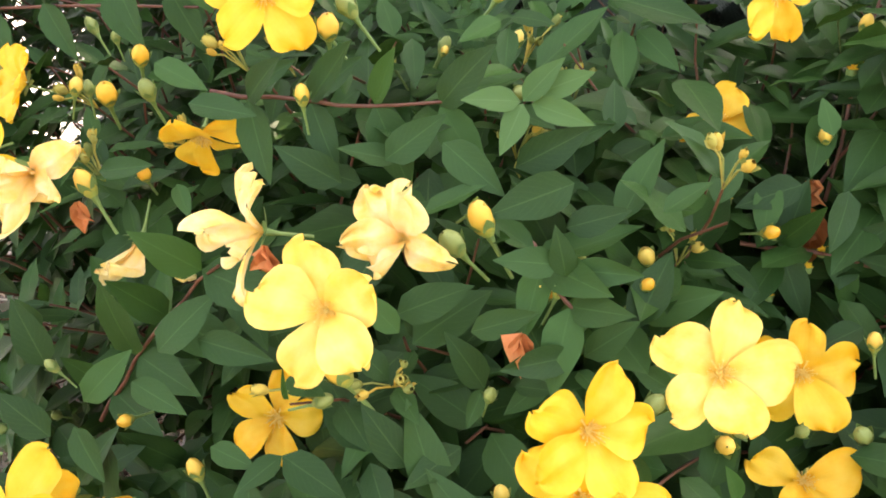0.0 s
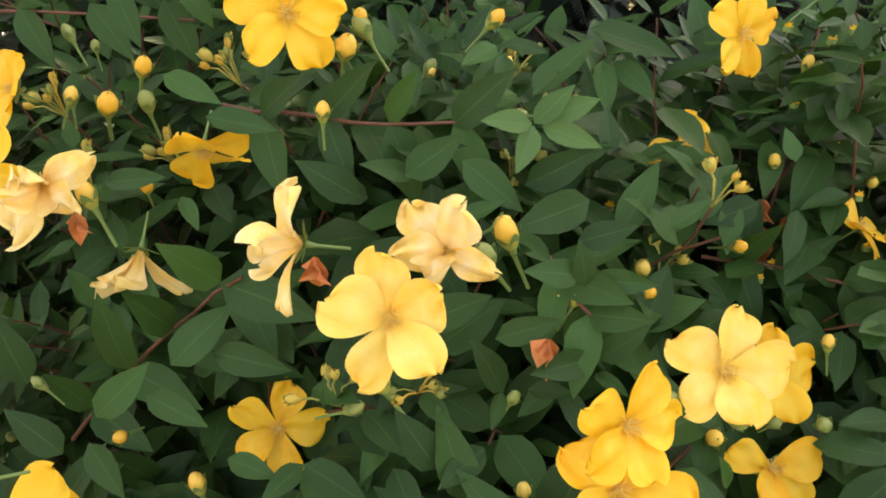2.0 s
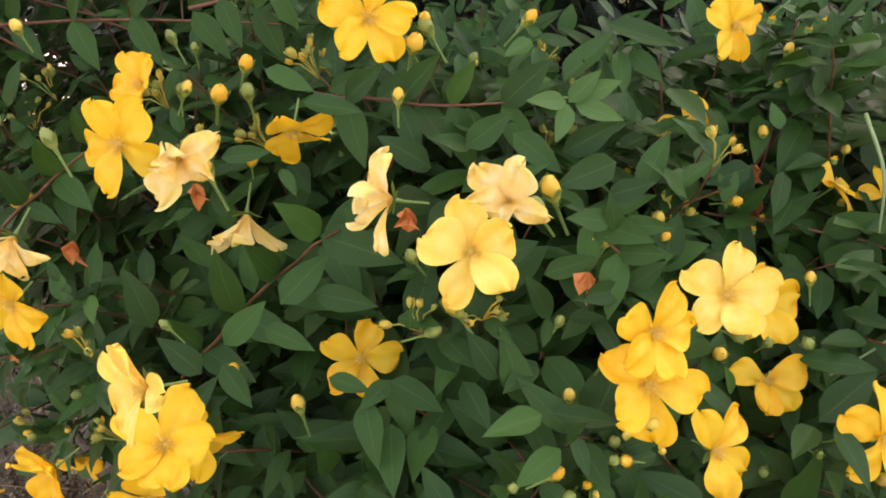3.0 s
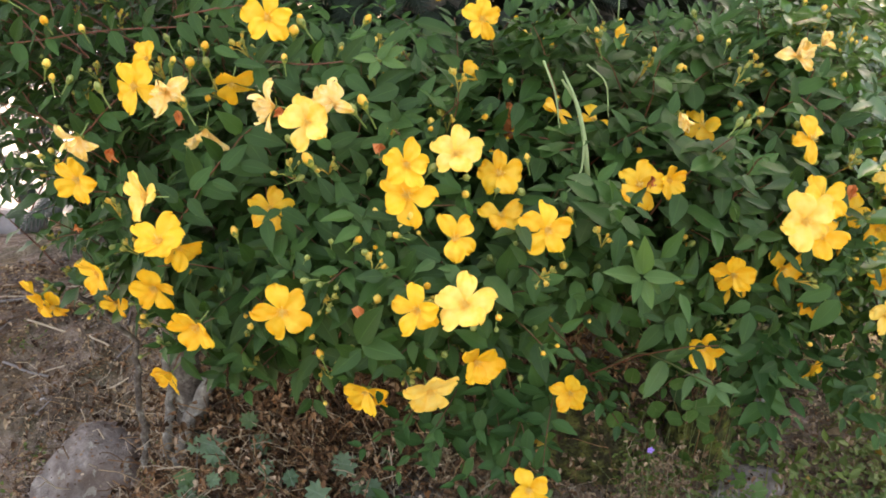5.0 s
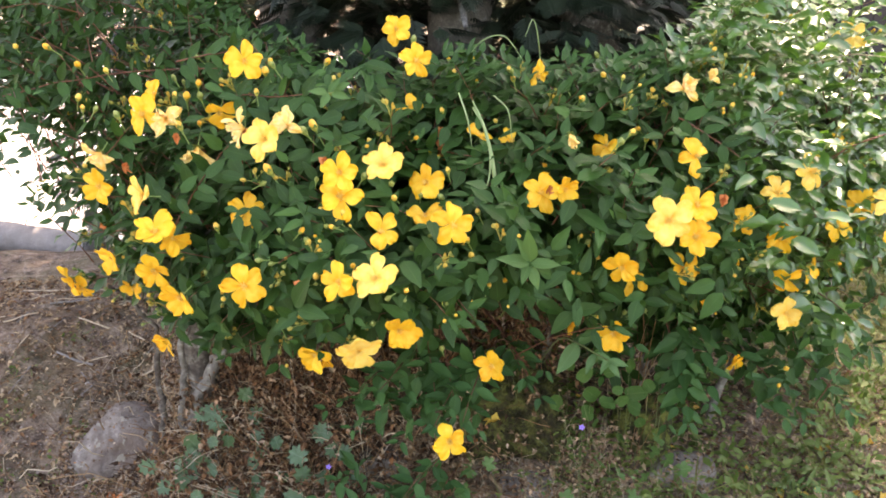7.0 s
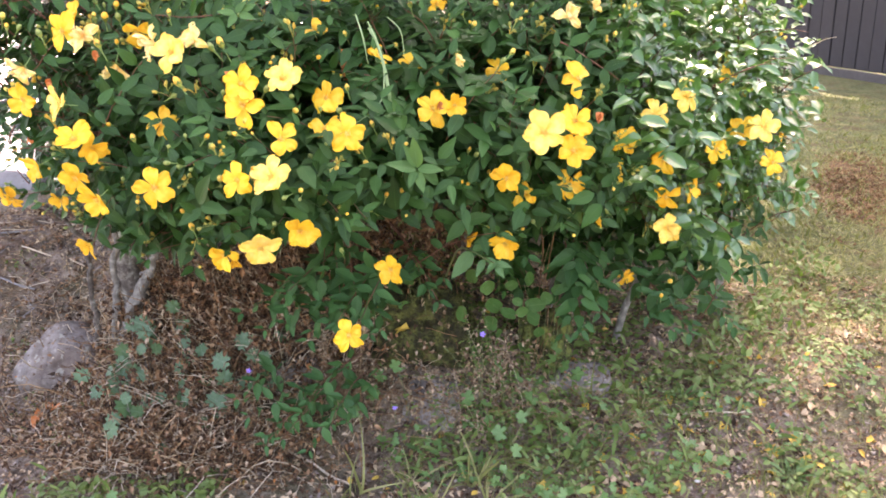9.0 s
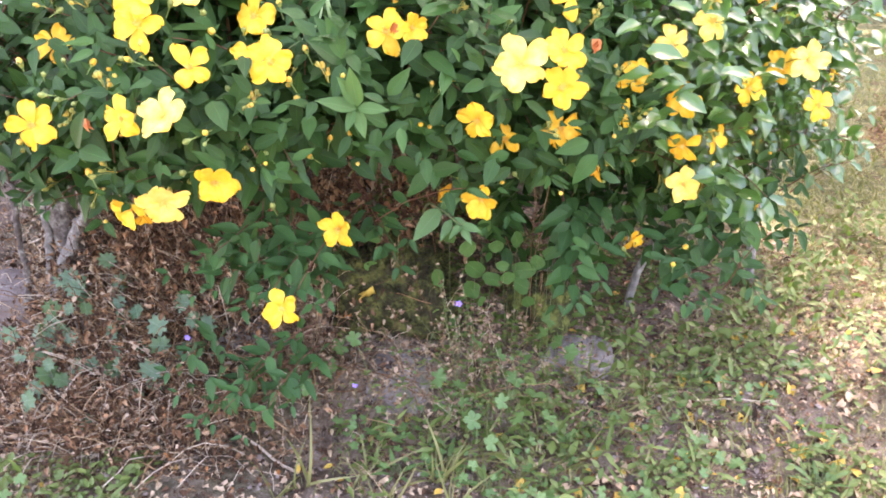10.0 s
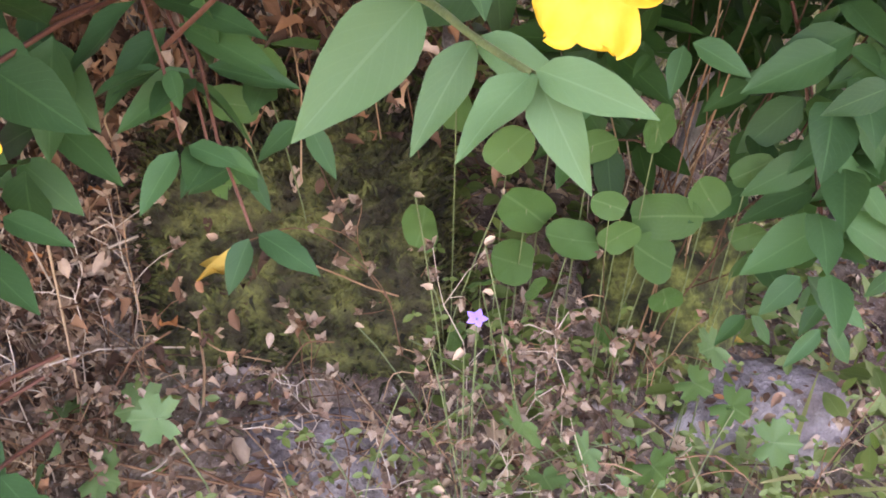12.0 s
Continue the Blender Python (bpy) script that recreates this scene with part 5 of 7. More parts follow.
def stone(place, size, mat, label, seed, name="rock", rough=0.22, turn=0, facets=0):
    bm = bmesh.new()
    rnd = random.Random(int(seed))
    cuts = [(Vector((rnd.uniform(-1, 1), rnd.uniform(-1, 0.5), rnd.uniform(-0.1, 1))).normalized(), rnd.uniform(0.62, 0.82)) for k in range(facets)]
    bmesh.ops.create_icosphere(bm, subdivisions=5, radius=1.0)
    for q in bm.verts:
        n = noise.noise(q.co * 1.1 + Vector((seed, 0, 0))) * rough * 1.6 + noise.noise(q.co * 3.1 + Vector((0, seed, 0))) * rough * 0.5 + noise.noise(q.co * 9 + Vector((0, 0, seed))) * rough * 0.14
        cut = max(abs(q.co.x), abs(q.co.y), abs(q.co.z))
        q.co *= (1 + n) * (0.72 + 0.28 / cut)
        for side, depth in cuts:
            over = q.co.dot(side) - depth
            if over > 0:
                q.co -= side * over * 0.9
    bmesh.ops.scale(bm, vec=size, verts=bm.verts)
    for fc in bm.faces:
        fc.smooth = True
    me = bpy.data.meshes.new(name)
    bm.to_mesh(me)
    bm.free()
    me.materials.append(mat)
    ob = tagged(new(name, me), label, "rock")
    ob.matrix_basis = pose(*place, 0, 0, turn)
    return ob


random.seed(21)
mossy = stone((0.342, 0.640, 0.262), (0.114, 0.102, 0.124), MOSS, "squat boulder thickly covered with olive green moss", 3.0, rough=0.13)
stone((0.605, 0.675, 0.235), (0.062, 0.055, 0.060), MOSS, "small mossy boulder half hidden by leaves under the bush", 5.0)
stone((0.350, 0.500, 0.155), (0.085, 0.055, 0.062), ROCK, "bare grey stone with pale patches in the bank", 8.0, facets=4)
stone((0.660, 0.615, 0.140), (0.082, 0.055, 0.070), ROCK, "weathered grey stone set in the foot of the bank", 11.0, facets=4)
stone((-0.480, 0.745, 0.142), (0.112, 0.085, 0.098), EARTH_ROCK, "earth-stained grey stone half sunk in the earth bank", 14.0, rough=0.16, facets=2)
stone((0.10, 0.56, 0.20), (0.07, 0.05, 0.05), ROCK, "dark grey stone behind the dry grass", 17.0)

# litter caught on the stones
for rock_ob in [o for o in scene.objects if o.name.startswith("rock")]:
    ms = []
    for q in random.sample(list(rock_ob.data.vertices), 900):
        if q.normal.z > 0.25 and random.random() < (0.10 if rock_ob is mossy else 0.30):
            ms.append(put(q.co + q.normal * 0.002, (rng(-1, 1), rng(-1, 1), rng(-.2, .2)), q.normal + Vector((rng(-.4, .4), rng(-.4, .4), 0)), rng(0.003, 0.010) * (1.6 if random.random() < 0.1 else 1)))
    v, f, uv = scatter(OVAL, ms)
    lit = new("stone_litter", mesh_of("stone_litter", v, f, DRY_LEAF, uv))
    lit.matrix_basis = rock_ob.matrix_basis
    tagged(lit, "crumbs of dead leaf caught on the stone", "leaf litter", kind="stuff")

# moss cushions on the boulder
mats = []
for q in random.choices(list(mossy.data.vertices), k=8000):
    n = q.normal
    if n.y < 0.6 and n.z > -0.5:
        for k in range(2):
            mats.append(put(q.co + Vector((rng(-.006, .006), rng(-.006, .006), rng(-.004, .004))), n + Vector((rng(-.8, .8), rng(-.8, .8), rng(-.3, .9))), (rng(-1, 1), rng(-1, 1), rng(-1, 1)), rng(0.004, 0.011)))
v, f, uv = joined(scatter(strip(0.16, 0.4, 2), mats), scatter(strip(0.10, 0.5, 2), [m @ Matrix.Scale(1.7, 4) for m in mats[::6]]))
tagged(part("moss", mesh_of("moss", v, f, MOSS, uv), mossy), kind="stuff")

# trunk and roots at the shady end
def woody(points, radii, label, name="branch"):
    pts = []
    for a, b in zip(points, points[1:]):
        pts += bent(a, b, 0, 4, 0.006)[:-1]
    pts.append(Vector(points[-1]))
    rr = list(np.interp(np.linspace(0, 1, len(pts)), np.linspace(0, 1, len(radii)), radii))
    v, f, uv = tube(pts, [r * rng(0.9, 1.12) for r in rr], 14)
    v = np.array([q + 0.006 * min(1.0, max(rr) / 0.02) * np.array(noise.noise_vector(Vector(q) * 55)) for q in v])
    return tagged(new(name, mesh_of(name, v, f, BARK, uv)), label, name)


woody([(-0.262, 0.66, 0.24), (-0.256, 0.645, 0.34), (-0.268, 0.64, 0.43), (-0.225, 0.67, 0.60), (-0.15, 0.70, 0.80)], [0.040, 0.030, 0.026, 0.018, 0.010], "gnarled grey trunk with lichen rising from the bank into the bush", "trunk")
woody([(-0.285, 0.60, 0.26), (-0.262, 0.600, 0.315), (-0.230, 0.605, 0.385), (-0.203, 0.61, 0.43), (-0.184, 0.605, 0.475), (-0.13, 0.66, 0.62)], [0.010, 0.012, 0.012, 0.010, 0.009, 0.007], "curved grey branch growing up out of the bank")
woody([(-0.335, 0.60, 0.25), (-0.326, 0.60, 0.33), (-0.331, 0.60, 0.395), (-0.322, 0.60, 0.48), (-0.355, 0.58, 0.54), (-0.38, 0.55, 0.58)], [0.005, 0.006, 0.0055, 0.005, 0.004, 0.003], "thin pale dead branch beside the trunk")
woody([(-0.31, 0.64, 0.25), (-0.295, 0.62, 0.33), (-0.290, 0.62, 0.40), (-0.26, 0.60, 0.55)], [0.010, 0.008, 0.007, 0.005], "slim dark branch leaning over the bank")
for x, y, tx, tz in ((0.30, 0.85, 0.15, 0.75), (0.42, 0.80, 0.50, 0.78), (0.62, 0.85, 0.75, 0.72), (0.20, 0.80, 0.0, 0.72), (0.80, 0.90, 1.0, 0.70), (0.05, 0.80, -0.15, 0.75)):
    woody([(x, y, height(x, y) - 0.03), ((x + tx) / 2, y - 0.08, 0.55), (tx, y - 0.22, tz)], [0.009, 0.007, 0.004], "brown woody stem of the bush rising from the ground")

# dry grass and withered weeds on the bank
random.seed(31)
rods, pale, bits = [], [], []
for n in range(1150):
    x, y = random.gauss(0.0, 0.16), rng(0.34, 0.62)
    if not -0.42 < x < 0.32 or x > 0.10 and random.random() < 0.65:
        continue
    base = sit(x, y, -0.004)
    lean = Vector((rng(-1, 1), rng(-1.0, 0.3), rng(0.15, 1.1) if random.random() < 0.6 else rng(0.0, 0.25))).normalized()
    L = rng(0.04, 0.17)
    tip = base + lean * L
    tip.z = max(tip.z, height(tip.x, tip.y) + 0.004)
    rod = tube(bent(base, tip, rng(-0.01, 0.03), 4, 0.003), rng(0.0005, 0.0011), 3)
    (pale if random.random() < 0.3 else rods).append(rod)
    for k in range(random.randint(1, 5)):
        u = rng(0.3, 1)
        bits.append(put(base.lerp(tip, u) + Vector((rng(-.01, .01), rng(-.01, .01), rng(0, .015))), (rng(-1, 1), rng(-1, 1), rng(-1, 1)), (rng(-1, 1), rng(-1, 1), 1), rng(0.005, 0.013)))
for n in range(800):
    x, y = rng(-0.30, 0.36), rng(0.48, 0.66)
    bits.append(put(sit(x, y, rng(0.0, 0.10)), (rng(-1, 1), rng(-1, 1), rng(-1, 1)), (rng(-1, 1), rng(-1, 1), 1), rng(0.006, 0.015)))
# heaped brown weeds in front of the trunk
for n in range(900):
    x, y = random.gauss(-0.13, 0.13), rng(0.36, 0.74)
    if not -0.46 < x < 0.12:
        continue
    base = sit(x, y, -0.004)
    lean = Vector((rng(-1, 1), rng(-1.0, 0.4), rng(0.0, 0.9))).normalized()
    tip = base + lean * rng(0.03, 0.13)
    tip.z = max(tip.z, height(tip.x, tip.y) + 0.004)
    (pale if random.random() < 0.35 else rods).append(tube(bent(base, tip, rng(-0.005, 0.025), 4, 0.004), rng(0.0004, 0.0010), 3))
    for k in range(random.randint(3, 8)):
        c = base.lerp(tip, rng(0.1, 1)) + Vector((rng(-.014, .014), rng(-.014, .014), rng(-.004, .016)))
        bits.append(put(c, (rng(-1, 1), rng(-1, 1), rng(-1, 1)), (rng(-1, 1), rng(-1, 1), 1), rng(0.006, 0.015)))
# short dead grass on the bare bank
for n in range(620):
    x, y = random.gauss(-0.44, 0.13), rng(0.44, 0.95)
    if not -0.85 < x < -0.24:
        continue
    base = sit(x, y, -0.003)
    tip = base + Vector((rng(-1, 1), rng(-1.0, 0.5), rng(0.05, 0.9))).normalized() * rng(0.02, 0.07)
    tip.z = max(tip.z, height(tip.x, tip.y) + 0.003)
    (pale if random.random() < 0.35 else rods).append(tube(bent(base, tip, 0.004, 3, 0.003), rng(0.0004, 0.0009), 3))
    for k in range(random.randint(1, 4)):
        bits.append(put(base + Vector((rng(-.03, .03), rng(-.03, .03), rng(0.003, .010))), (rng(-1, 1), rng(-1, 1), rng(-.4, .4)), (rng(-.6, .6), rng(-.6, .6), 1), rng(0.005, 0.014)))
# thin dead twigs that straggle round the trunk
for n in range(90):
    x, y = random.gauss(-0.38, 0.11), rng(0.54, 0.80)
    base = sit(x, y)
    tip = base + Vector((rng(-0.09, 0.09), rng(-0.07, 0.05), rng(0.01, 0.09)))
    tip.z = max(tip.z, height(tip.x, tip.y) + 0.004)
    (pale if n % 3 == 0 else rods).append(tube(bent(base, tip, 0.008, 4, 0.008), rng(0.0005, 0.0014), 4))
# thin withered stems hanging in the gap below the bush
for n in range(190):
    x = rng(-0.18, 0.22) if n % 6 else rng(0.56, 0.66)
    y = rng(0.50, 0.72) if n % 6 else rng(0.66, 0.76)
    base = sit(x, y)
    tip = base + Vector((rng(-0.08, 0.08), rng(-0.08, 0.02), rng(0.08, 0.24)))
    (pale if random.random() < 0.15 else rods).append(tube(bent(base, tip, 0.0, 4, 0.010), rng(0.0004, 0.0009), 3))
    if x < 0.45:
        for k in range(5):
            u = rng(0.2, 1)
            bits.append(put(base.lerp(tip, u) + Vector((rng(-.012, .012), rng(-.012, .012), 0)), (rng(-1, 1), rng(-1, 1), rng(-1, 1)), (rng(-1, 1), rng(-1, 1), 1), rng(0.006, 0.014)))
# brown withered stalks that hang in the hollow below the leaves
for n in range(230):
    x, y = rng(-0.05, 0.43), rng(0.56, 0.74)
    top = Vector((x, y, rng(0.46, 0.66)))
    low = Vector((x + rng(-.10, .10), y + rng(-.06, .05), max(height(x, y), top.z - rng(0.06, 0.24))))
    if n % 2:
        rods.append(tube(bent(low, top, 0.0, 4, 0.008), rng(0.0004, 0.0007), 3))
    for k in range(11):
        c = low.lerp(top, rng(0, 1)) + Vector((rng(-.015, .015), rng(-.015, .015), rng(-.01, .01)))
        bits.append(put(c, (rng(-1, 1), rng(-1, 1), rng(-1, 1)), (rng(-1, 1), rng(-1, 1), 1), rng(0.007, 0.017)))
stuff("dry_grass", rods, STRAW, "tangle of brown dry grass stems on the bank", "dry grass")
stuff("pale_straw", pale, PALE_STRAW, "bleached straw stems among the dry grass", "dry grass")
stuff("withered_leaves", [scatter(CRISP, bits)], DRY_LEAF, "small curled brown leaves and seed heads in the dry grass", "dry leaves")


def stick(points, r, label, mat=PALE_STRAW):
    v, f, uv = tube(points, r, 5)
    return tagged(new("stick", mesh_of("stick", v, f, mat, uv)), label, "stick")


def lying(*spots):
    out = []
    for (x0, y0), (x1, y1) in zip(spots, spots[1:]):
        for i in range(5):
            u = i / 5
            x, y = x0 + (x1 - x0) * u, y0 + (y1 - y0) * u
            out.append(sit(x, y, 0.004))
    out.append(sit(*spots[-1], 0.004))
    return out


stick(lying((0.80, 0.56), (0.90, 0.553), (1.014, 0.549)), 0.0022, "thin bleached stick lying on the lawn's edge")
stick(lying((-0.124, 0.337), (-0.028, 0.439), (0.068, 0.427), (0.15, 0.375), (0.223, 0.329)), 0.0026, "long bent dry stem lying on the earth", PALE_STRAW)
stick(lying((-0.274, 0.35), (-0.235, 0.47), (-0.19, 0.58)), 0.0026, "long straight dry stem lying across the straw")
stick(lying((-0.72, 0.95), (-0.62, 0.92)), 0.003, "short dead stick on the bare earth", LOG)
stick(lying((-0.80, 1.10), (-0.70, 1.13)), 0.003, "weathered stick on the bare earth", LOG)
for k in range(7):
    top = Vector((0.585 + 0.018 * k + rng(-.01, .01), 0.60 + rng(-.03, .03), rng(0.46, 0.54)))
    stick(bent(sit(0.60 + rng(-.03, .03), 0.62 + rng(-.03, .03)), top, 0.004, 5, 0.005), rng(0.0004, 0.0008), "dry brown stalk standing among the weeds", STRAW)
stick(flow([(0.325, 0.535, 0.335), (0.365, 0.538, 0.345), (0.41, 0.53, 0.315), (0.425, 0.52, 0.27)]), 0.0004, "thin straw leaning over the mossy boulder", STRAW)

# lawn, clover and litter
random.seed(41)
blades, clover, litter, pale_bits = [[], [], []], [], [], []
for n in range(34000):
    far = random.random() ** 1.7
    x, y = 0.25 + rng(0, 1) * (0.9 + 2.6 * far), 0.02 + far * 3.6 + rng(0, 0.45)
    cover = noise.noise((x * 2.6, y * 2.6, 5.0)) + 0.5 * noise.noise((x * 9, y * 9, 3.0)) + 0.9 * step(0.7, 1.7, x + 0.6 * max(0.0, y - 0.8)) - 0.45
    if cover < rng(-0.65, 0.30) or shell(x, 0.4) + 0.1 < y < shell(x, 0.4) + 0.5 and y < 1.2:
        continue
    L = rng(0.012, 0.034) * (1 + 0.6 * (random.random() < 0.08)) * (1 + 0.5 * far)
    blades[n % 3].append(put(sit(x, y, -0.002), (rng(-1, 1), rng(-1, 1), rng(0.3, 1.6)), (rng(-1, 1), rng(-1, 1), 1.0), L))
for n in range(3600):
    x, y = rng(-0.60, 0.0), rng(0.02, 0.36)
    if noise.noise((x * 5, y * 5, 1.0)) > -0.05:
        blades[n % 3].append(put(sit(x, y, -0.002), (rng(-1, 1), rng(-1, 1), rng(0.3, 1.6)), (rng(-1, 1), rng(-1, 1), 1.0), rng(0.012, 0.03)))
for n in range(26000):
    x, y = rng(1.05, 3.3), rng(0.8, 5.2)
    if noise.noise((x * 1.9, y * 1.9, 5.0)) + 0.6 * noise.noise((x * 8, y * 8, 3.0)) < rng(-0.6, 0.25):
        continue
    if abs(x - 0.35 * y - 1.22) < 0.17 and abs(y - 2.5) < 0.5 and n % 5:
        continue
    blades[n % 3].append(put(sit(x, y, -0.002), (rng(-1, 1), rng(-1, 1), rng(0.3, 1.4)), (rng(-1, 1), rng(-1, 1), 1.0), rng(0.025, 0.055)))
for n in range(15000):
    x, y = (rng(0.25, 2.1), rng(0.05, 1.2)) if n % 8 else (rng(-0.55, 0.0), rng(0.0, 0.34))
    if 1.3 * noise.noise((x * 5, y * 5, 9.0)) + 0.4 * step(0.22, 0.5, y) * (1.2 - 0.9 * step(0.5, 1.4, x)) > rng(0.12, 0.6):
        clover.append(put(sit(x, y, rng(0.002, 0.022)), (rng(-1, 1), rng(-1, 1), rng(-0.2, 0.4)), (rng(-.5, .5), rng(-.6, .2), 1), rng(0.009, 0.022)))
for n in range(24000):
    x, y = rng(-1.2, 1.9), rng(0.02, 1.35)
    m = put(sit(x, y, 0.003), (rng(-1, 1), rng(-1, 1), rng(-.2, .3)), (rng(-.4, .4), rng(-.4, .4), 1), rng(0.004, 0.013) * (1 + 0.6 * (n % 9 == 0)))
    (pale_bits if random.random() < 0.36 else litter).append(m)
for n in range(4200):
    x, y = random.gauss(0.62, 0.26), random.gauss(0.36, 0.15)
    if x < 0.26 or noise.noise((x * 8, y * 8, 6.0)) + 0.5 * noise.noise((x * 25, y * 25, 1.0)) < rng(-0.15, 0.35):
        continue
    blades[n % 3].append(put(sit(x, y, -0.002), (rng(-1, 1), rng(-1, 1), rng(0.3, 1.6)), (rng(-1, 1), rng(-1, 1), 1.0), rng(0.012, 0.04)))
    if noise.noise((x * 9, y * 9, 2.0)) > 0.05:
        clover.append(put(sit(x, y, rng(0.004, 0.03)), (rng(-1, 1), rng(-1, 1), rng(-0.4, 0.7)), (rng(-.8, .8), rng(-.9, .4), 1), rng(0.006, 0.016)))
# leafy weeds along the hem of the bush
for n in range(1700):
    x = rng(0.55, 1.55)
    y = shell(x, 0.40) + random.gauss(-0.06, 0.09)
    if noise.noise((x * 7, y * 7, 8.0)) < rng(-0.5, 0.25):
        continue
    m = put(sit(x, y, rng(0.0, 0.07)), (rng(-1, 1), rng(-1, 1), rng(-0.2, 1.2)), (rng(-.8, .8), rng(-.9, .3), 1), rng(0.010, 0.028))
    (clover if n % 3 else blades[1]).append(m)
stuff("lawn_grass", [scatter(STRIPS[k], blades[k]) for k in range(3)], GRASS, "short patchy lawn grass, green and straw-coloured", "grass")
stuff("clover", [scatter(OVAL, clover)], CLOVER, "small-leaved clover and creeping weeds in the lawn", "weeds")
stuff("leaf_litter", [scatter(CRISP, litter)], DRY_LEAF, "brown leaf litter strewn over the earth", "leaf litter")
stuff("pale_litter", [scatter(CRISP, pale_bits)], PALE_LEAF, "bleached bits of dead leaf on the ground", "leaf litter")
straw_bits = [tube(bent(sit(x, y, 0.003), sit(x + rng(-.05, .05), y + rng(-.04, .04), 0.006), 0.003, 3), rng(0.0003, 0.0007), 3) for x, y in ((rng(-1.1, 1.7), rng(0.02, 1.3)) for k in range(2000))]
straw_bits += [tube(bent(sit(x, y, 0.003), sit(x + rng(-.05, .05), y + rng(-.03, .03), rng(0.004, 0.012)), 0.004, 3, 0.003), rng(0.0003, 0.0006), 3) for x, y in ((rng(-1.15, -0.25), rng(0.40, 1.35)) for k in range(1300))]
stuff("straw_bits", straw_bits, STRAW, "scraps of brown straw lying on the ground", "straw")
# a bare brown strip of dead needles beyond the lawn's edge
bare = [put(sit(x, y, 0.004), (rng(-1, 1), rng(-1, 1), rng(-.1, .2)), (rng(-.4, .4), rng(-.4, .4), 1), rng(0.008, 0.022)) for x, y in ((random.gauss(2.12, 0.11) + 0.35 * (yy - 2.45), yy) for yy in (random.gauss(2.55, 0.32) for _ in range(1700)))]
stuff("dead_leaves", [scatter(CRISP, bare)], BARE, "strip of dead brown leaves on the lawn", "dead leaves")

# sparse green tufts and thin twigs on the bare earth
for bx, by, n in ((-0.60, 0.78, 9), (-0.72, 0.66, 10), (-0.52, 0.60, 9), (-0.66, 0.56, 12), (-0.80, 0.90, 8), (-0.44, 0.56, 9), (-0.56, 0.48, 14), (-0.86, 0.74, 10), (-0.36, 0.66, 8), (-0.68, 1.00, 8), (-0.62, 0.68, 8), (-0.78, 0.80, 9), (-0.40, 0.50, 10), (-0.50, 0.66, 6), (-0.76, 0.56, 10), (-0.33, 0.56, 7)):
    ms = [put(sit(bx + random.gauss(0, 0.022), by + random.gauss(0, 0.022), -0.002), (rng(-1, 1), rng(-1, 1), rng(0.2, 1.3)), (rng(-1, 1), rng(-1, 1), 0.8), rng(0.010, 0.026)) for _ in range(n * 5)]
    v, f, uv = joined(scatter(STRIPS[0], ms[::2]), scatter(OVAL, [m @ Matrix.Scale(0.6, 4) for m in ms[1::2]]))
    tagged(new("weed_tuft", mesh_of("weed_tuft", v, f, CLOVER, uv)), "small thin green weed tuft on the bare earth", "weed", "weed tufts", "stuff")
random.seed(43)
for n in range(60):
    x, y, a = rng(-0.95, -0.28), rng(0.50, 1.25), rng(0, math.pi)
    L = rng(0.02, 0.07)
    stick(lying((x, y), (x + L * math.cos(a), y + L * math.sin(a))), rng(0.0008, 0.0022), "small dry twig lying on the bare earth", (PALE_STRAW, LOG, STRAW)[n % 3])
for n in range(5):
    ob = new("dead_leaf", mesh_of("dead_leaf", *CRISP[:2], DRY_PETAL, CRISP[2]))
    ob.matrix_basis = put(sit(-0.455 + rng(-.03, .03), 0.60 + rng(-.02, .02), 0.006), (rng(-1, 1), rng(-1, 1), 0.1), (rng(-.3, .3), rng(-.5, .1), 1), rng(0.022, 0.034))
    tagged(ob, "curled orange-brown dead leaf at the foot of the stone", "dead leaf", "dead leaves by the stone")

# fallen yellow leaves, one by one
petal_like = [mesh_of("fallen_leaf", *CRISP[:2], FALLEN, CRISP[2]), mesh_of("fallen_leaf", *OVAL[:2], FALLEN, OVAL[2]), mesh_of("fallen_leaf", *CRISP[:2], PALE_LEAF, CRISP[2])]
random.seed(51)
spots = [(0.327, 0.575, 0.027), (0.318, 0.572, 0.022)]
for n in range(270):
    x, y = (rng(0.3, 1.5), rng(0.08, 0.95)) if n % 2 else (random.gauss(0.90, 0.24), random.gauss(0.42, 0.16))
    spots.append((x, max(y, 0.05), rng(0.013, 0.032)))
for n in range(28):
    spots.append((rng(-0.3, 0.3), rng(0.10, 0.36), rng(0.010, 0.02)))
for i, (x, y, s) in enumerate(spots):
    z = height(x, y) + 0.004
    if i < 2:
        near = min((mossy.matrix_basis @ q.co + q.normal * 0.014 for q in mossy.data.vertices), key=lambda w: (w - Vector((x, y, 0.300))).length)
        x, y, z = near
    pale_one = i > 1 and random.random() < 0.68
    ob = new("fallen_leaf", petal_like[2 if pale_one else i % 2])
    ob.matrix_basis = put((x, y, z), (rng(-1, 1), rng(-1, 1), rng(-.1, .2)), (rng(-.3, .3), rng(-.5, .1), 1), s)
    tagged(ob, "bleached fallen leaf curled on the ground" if pale_one else "small yellow fallen leaf lying on the ground", "fallen leaf", "fallen leaves")

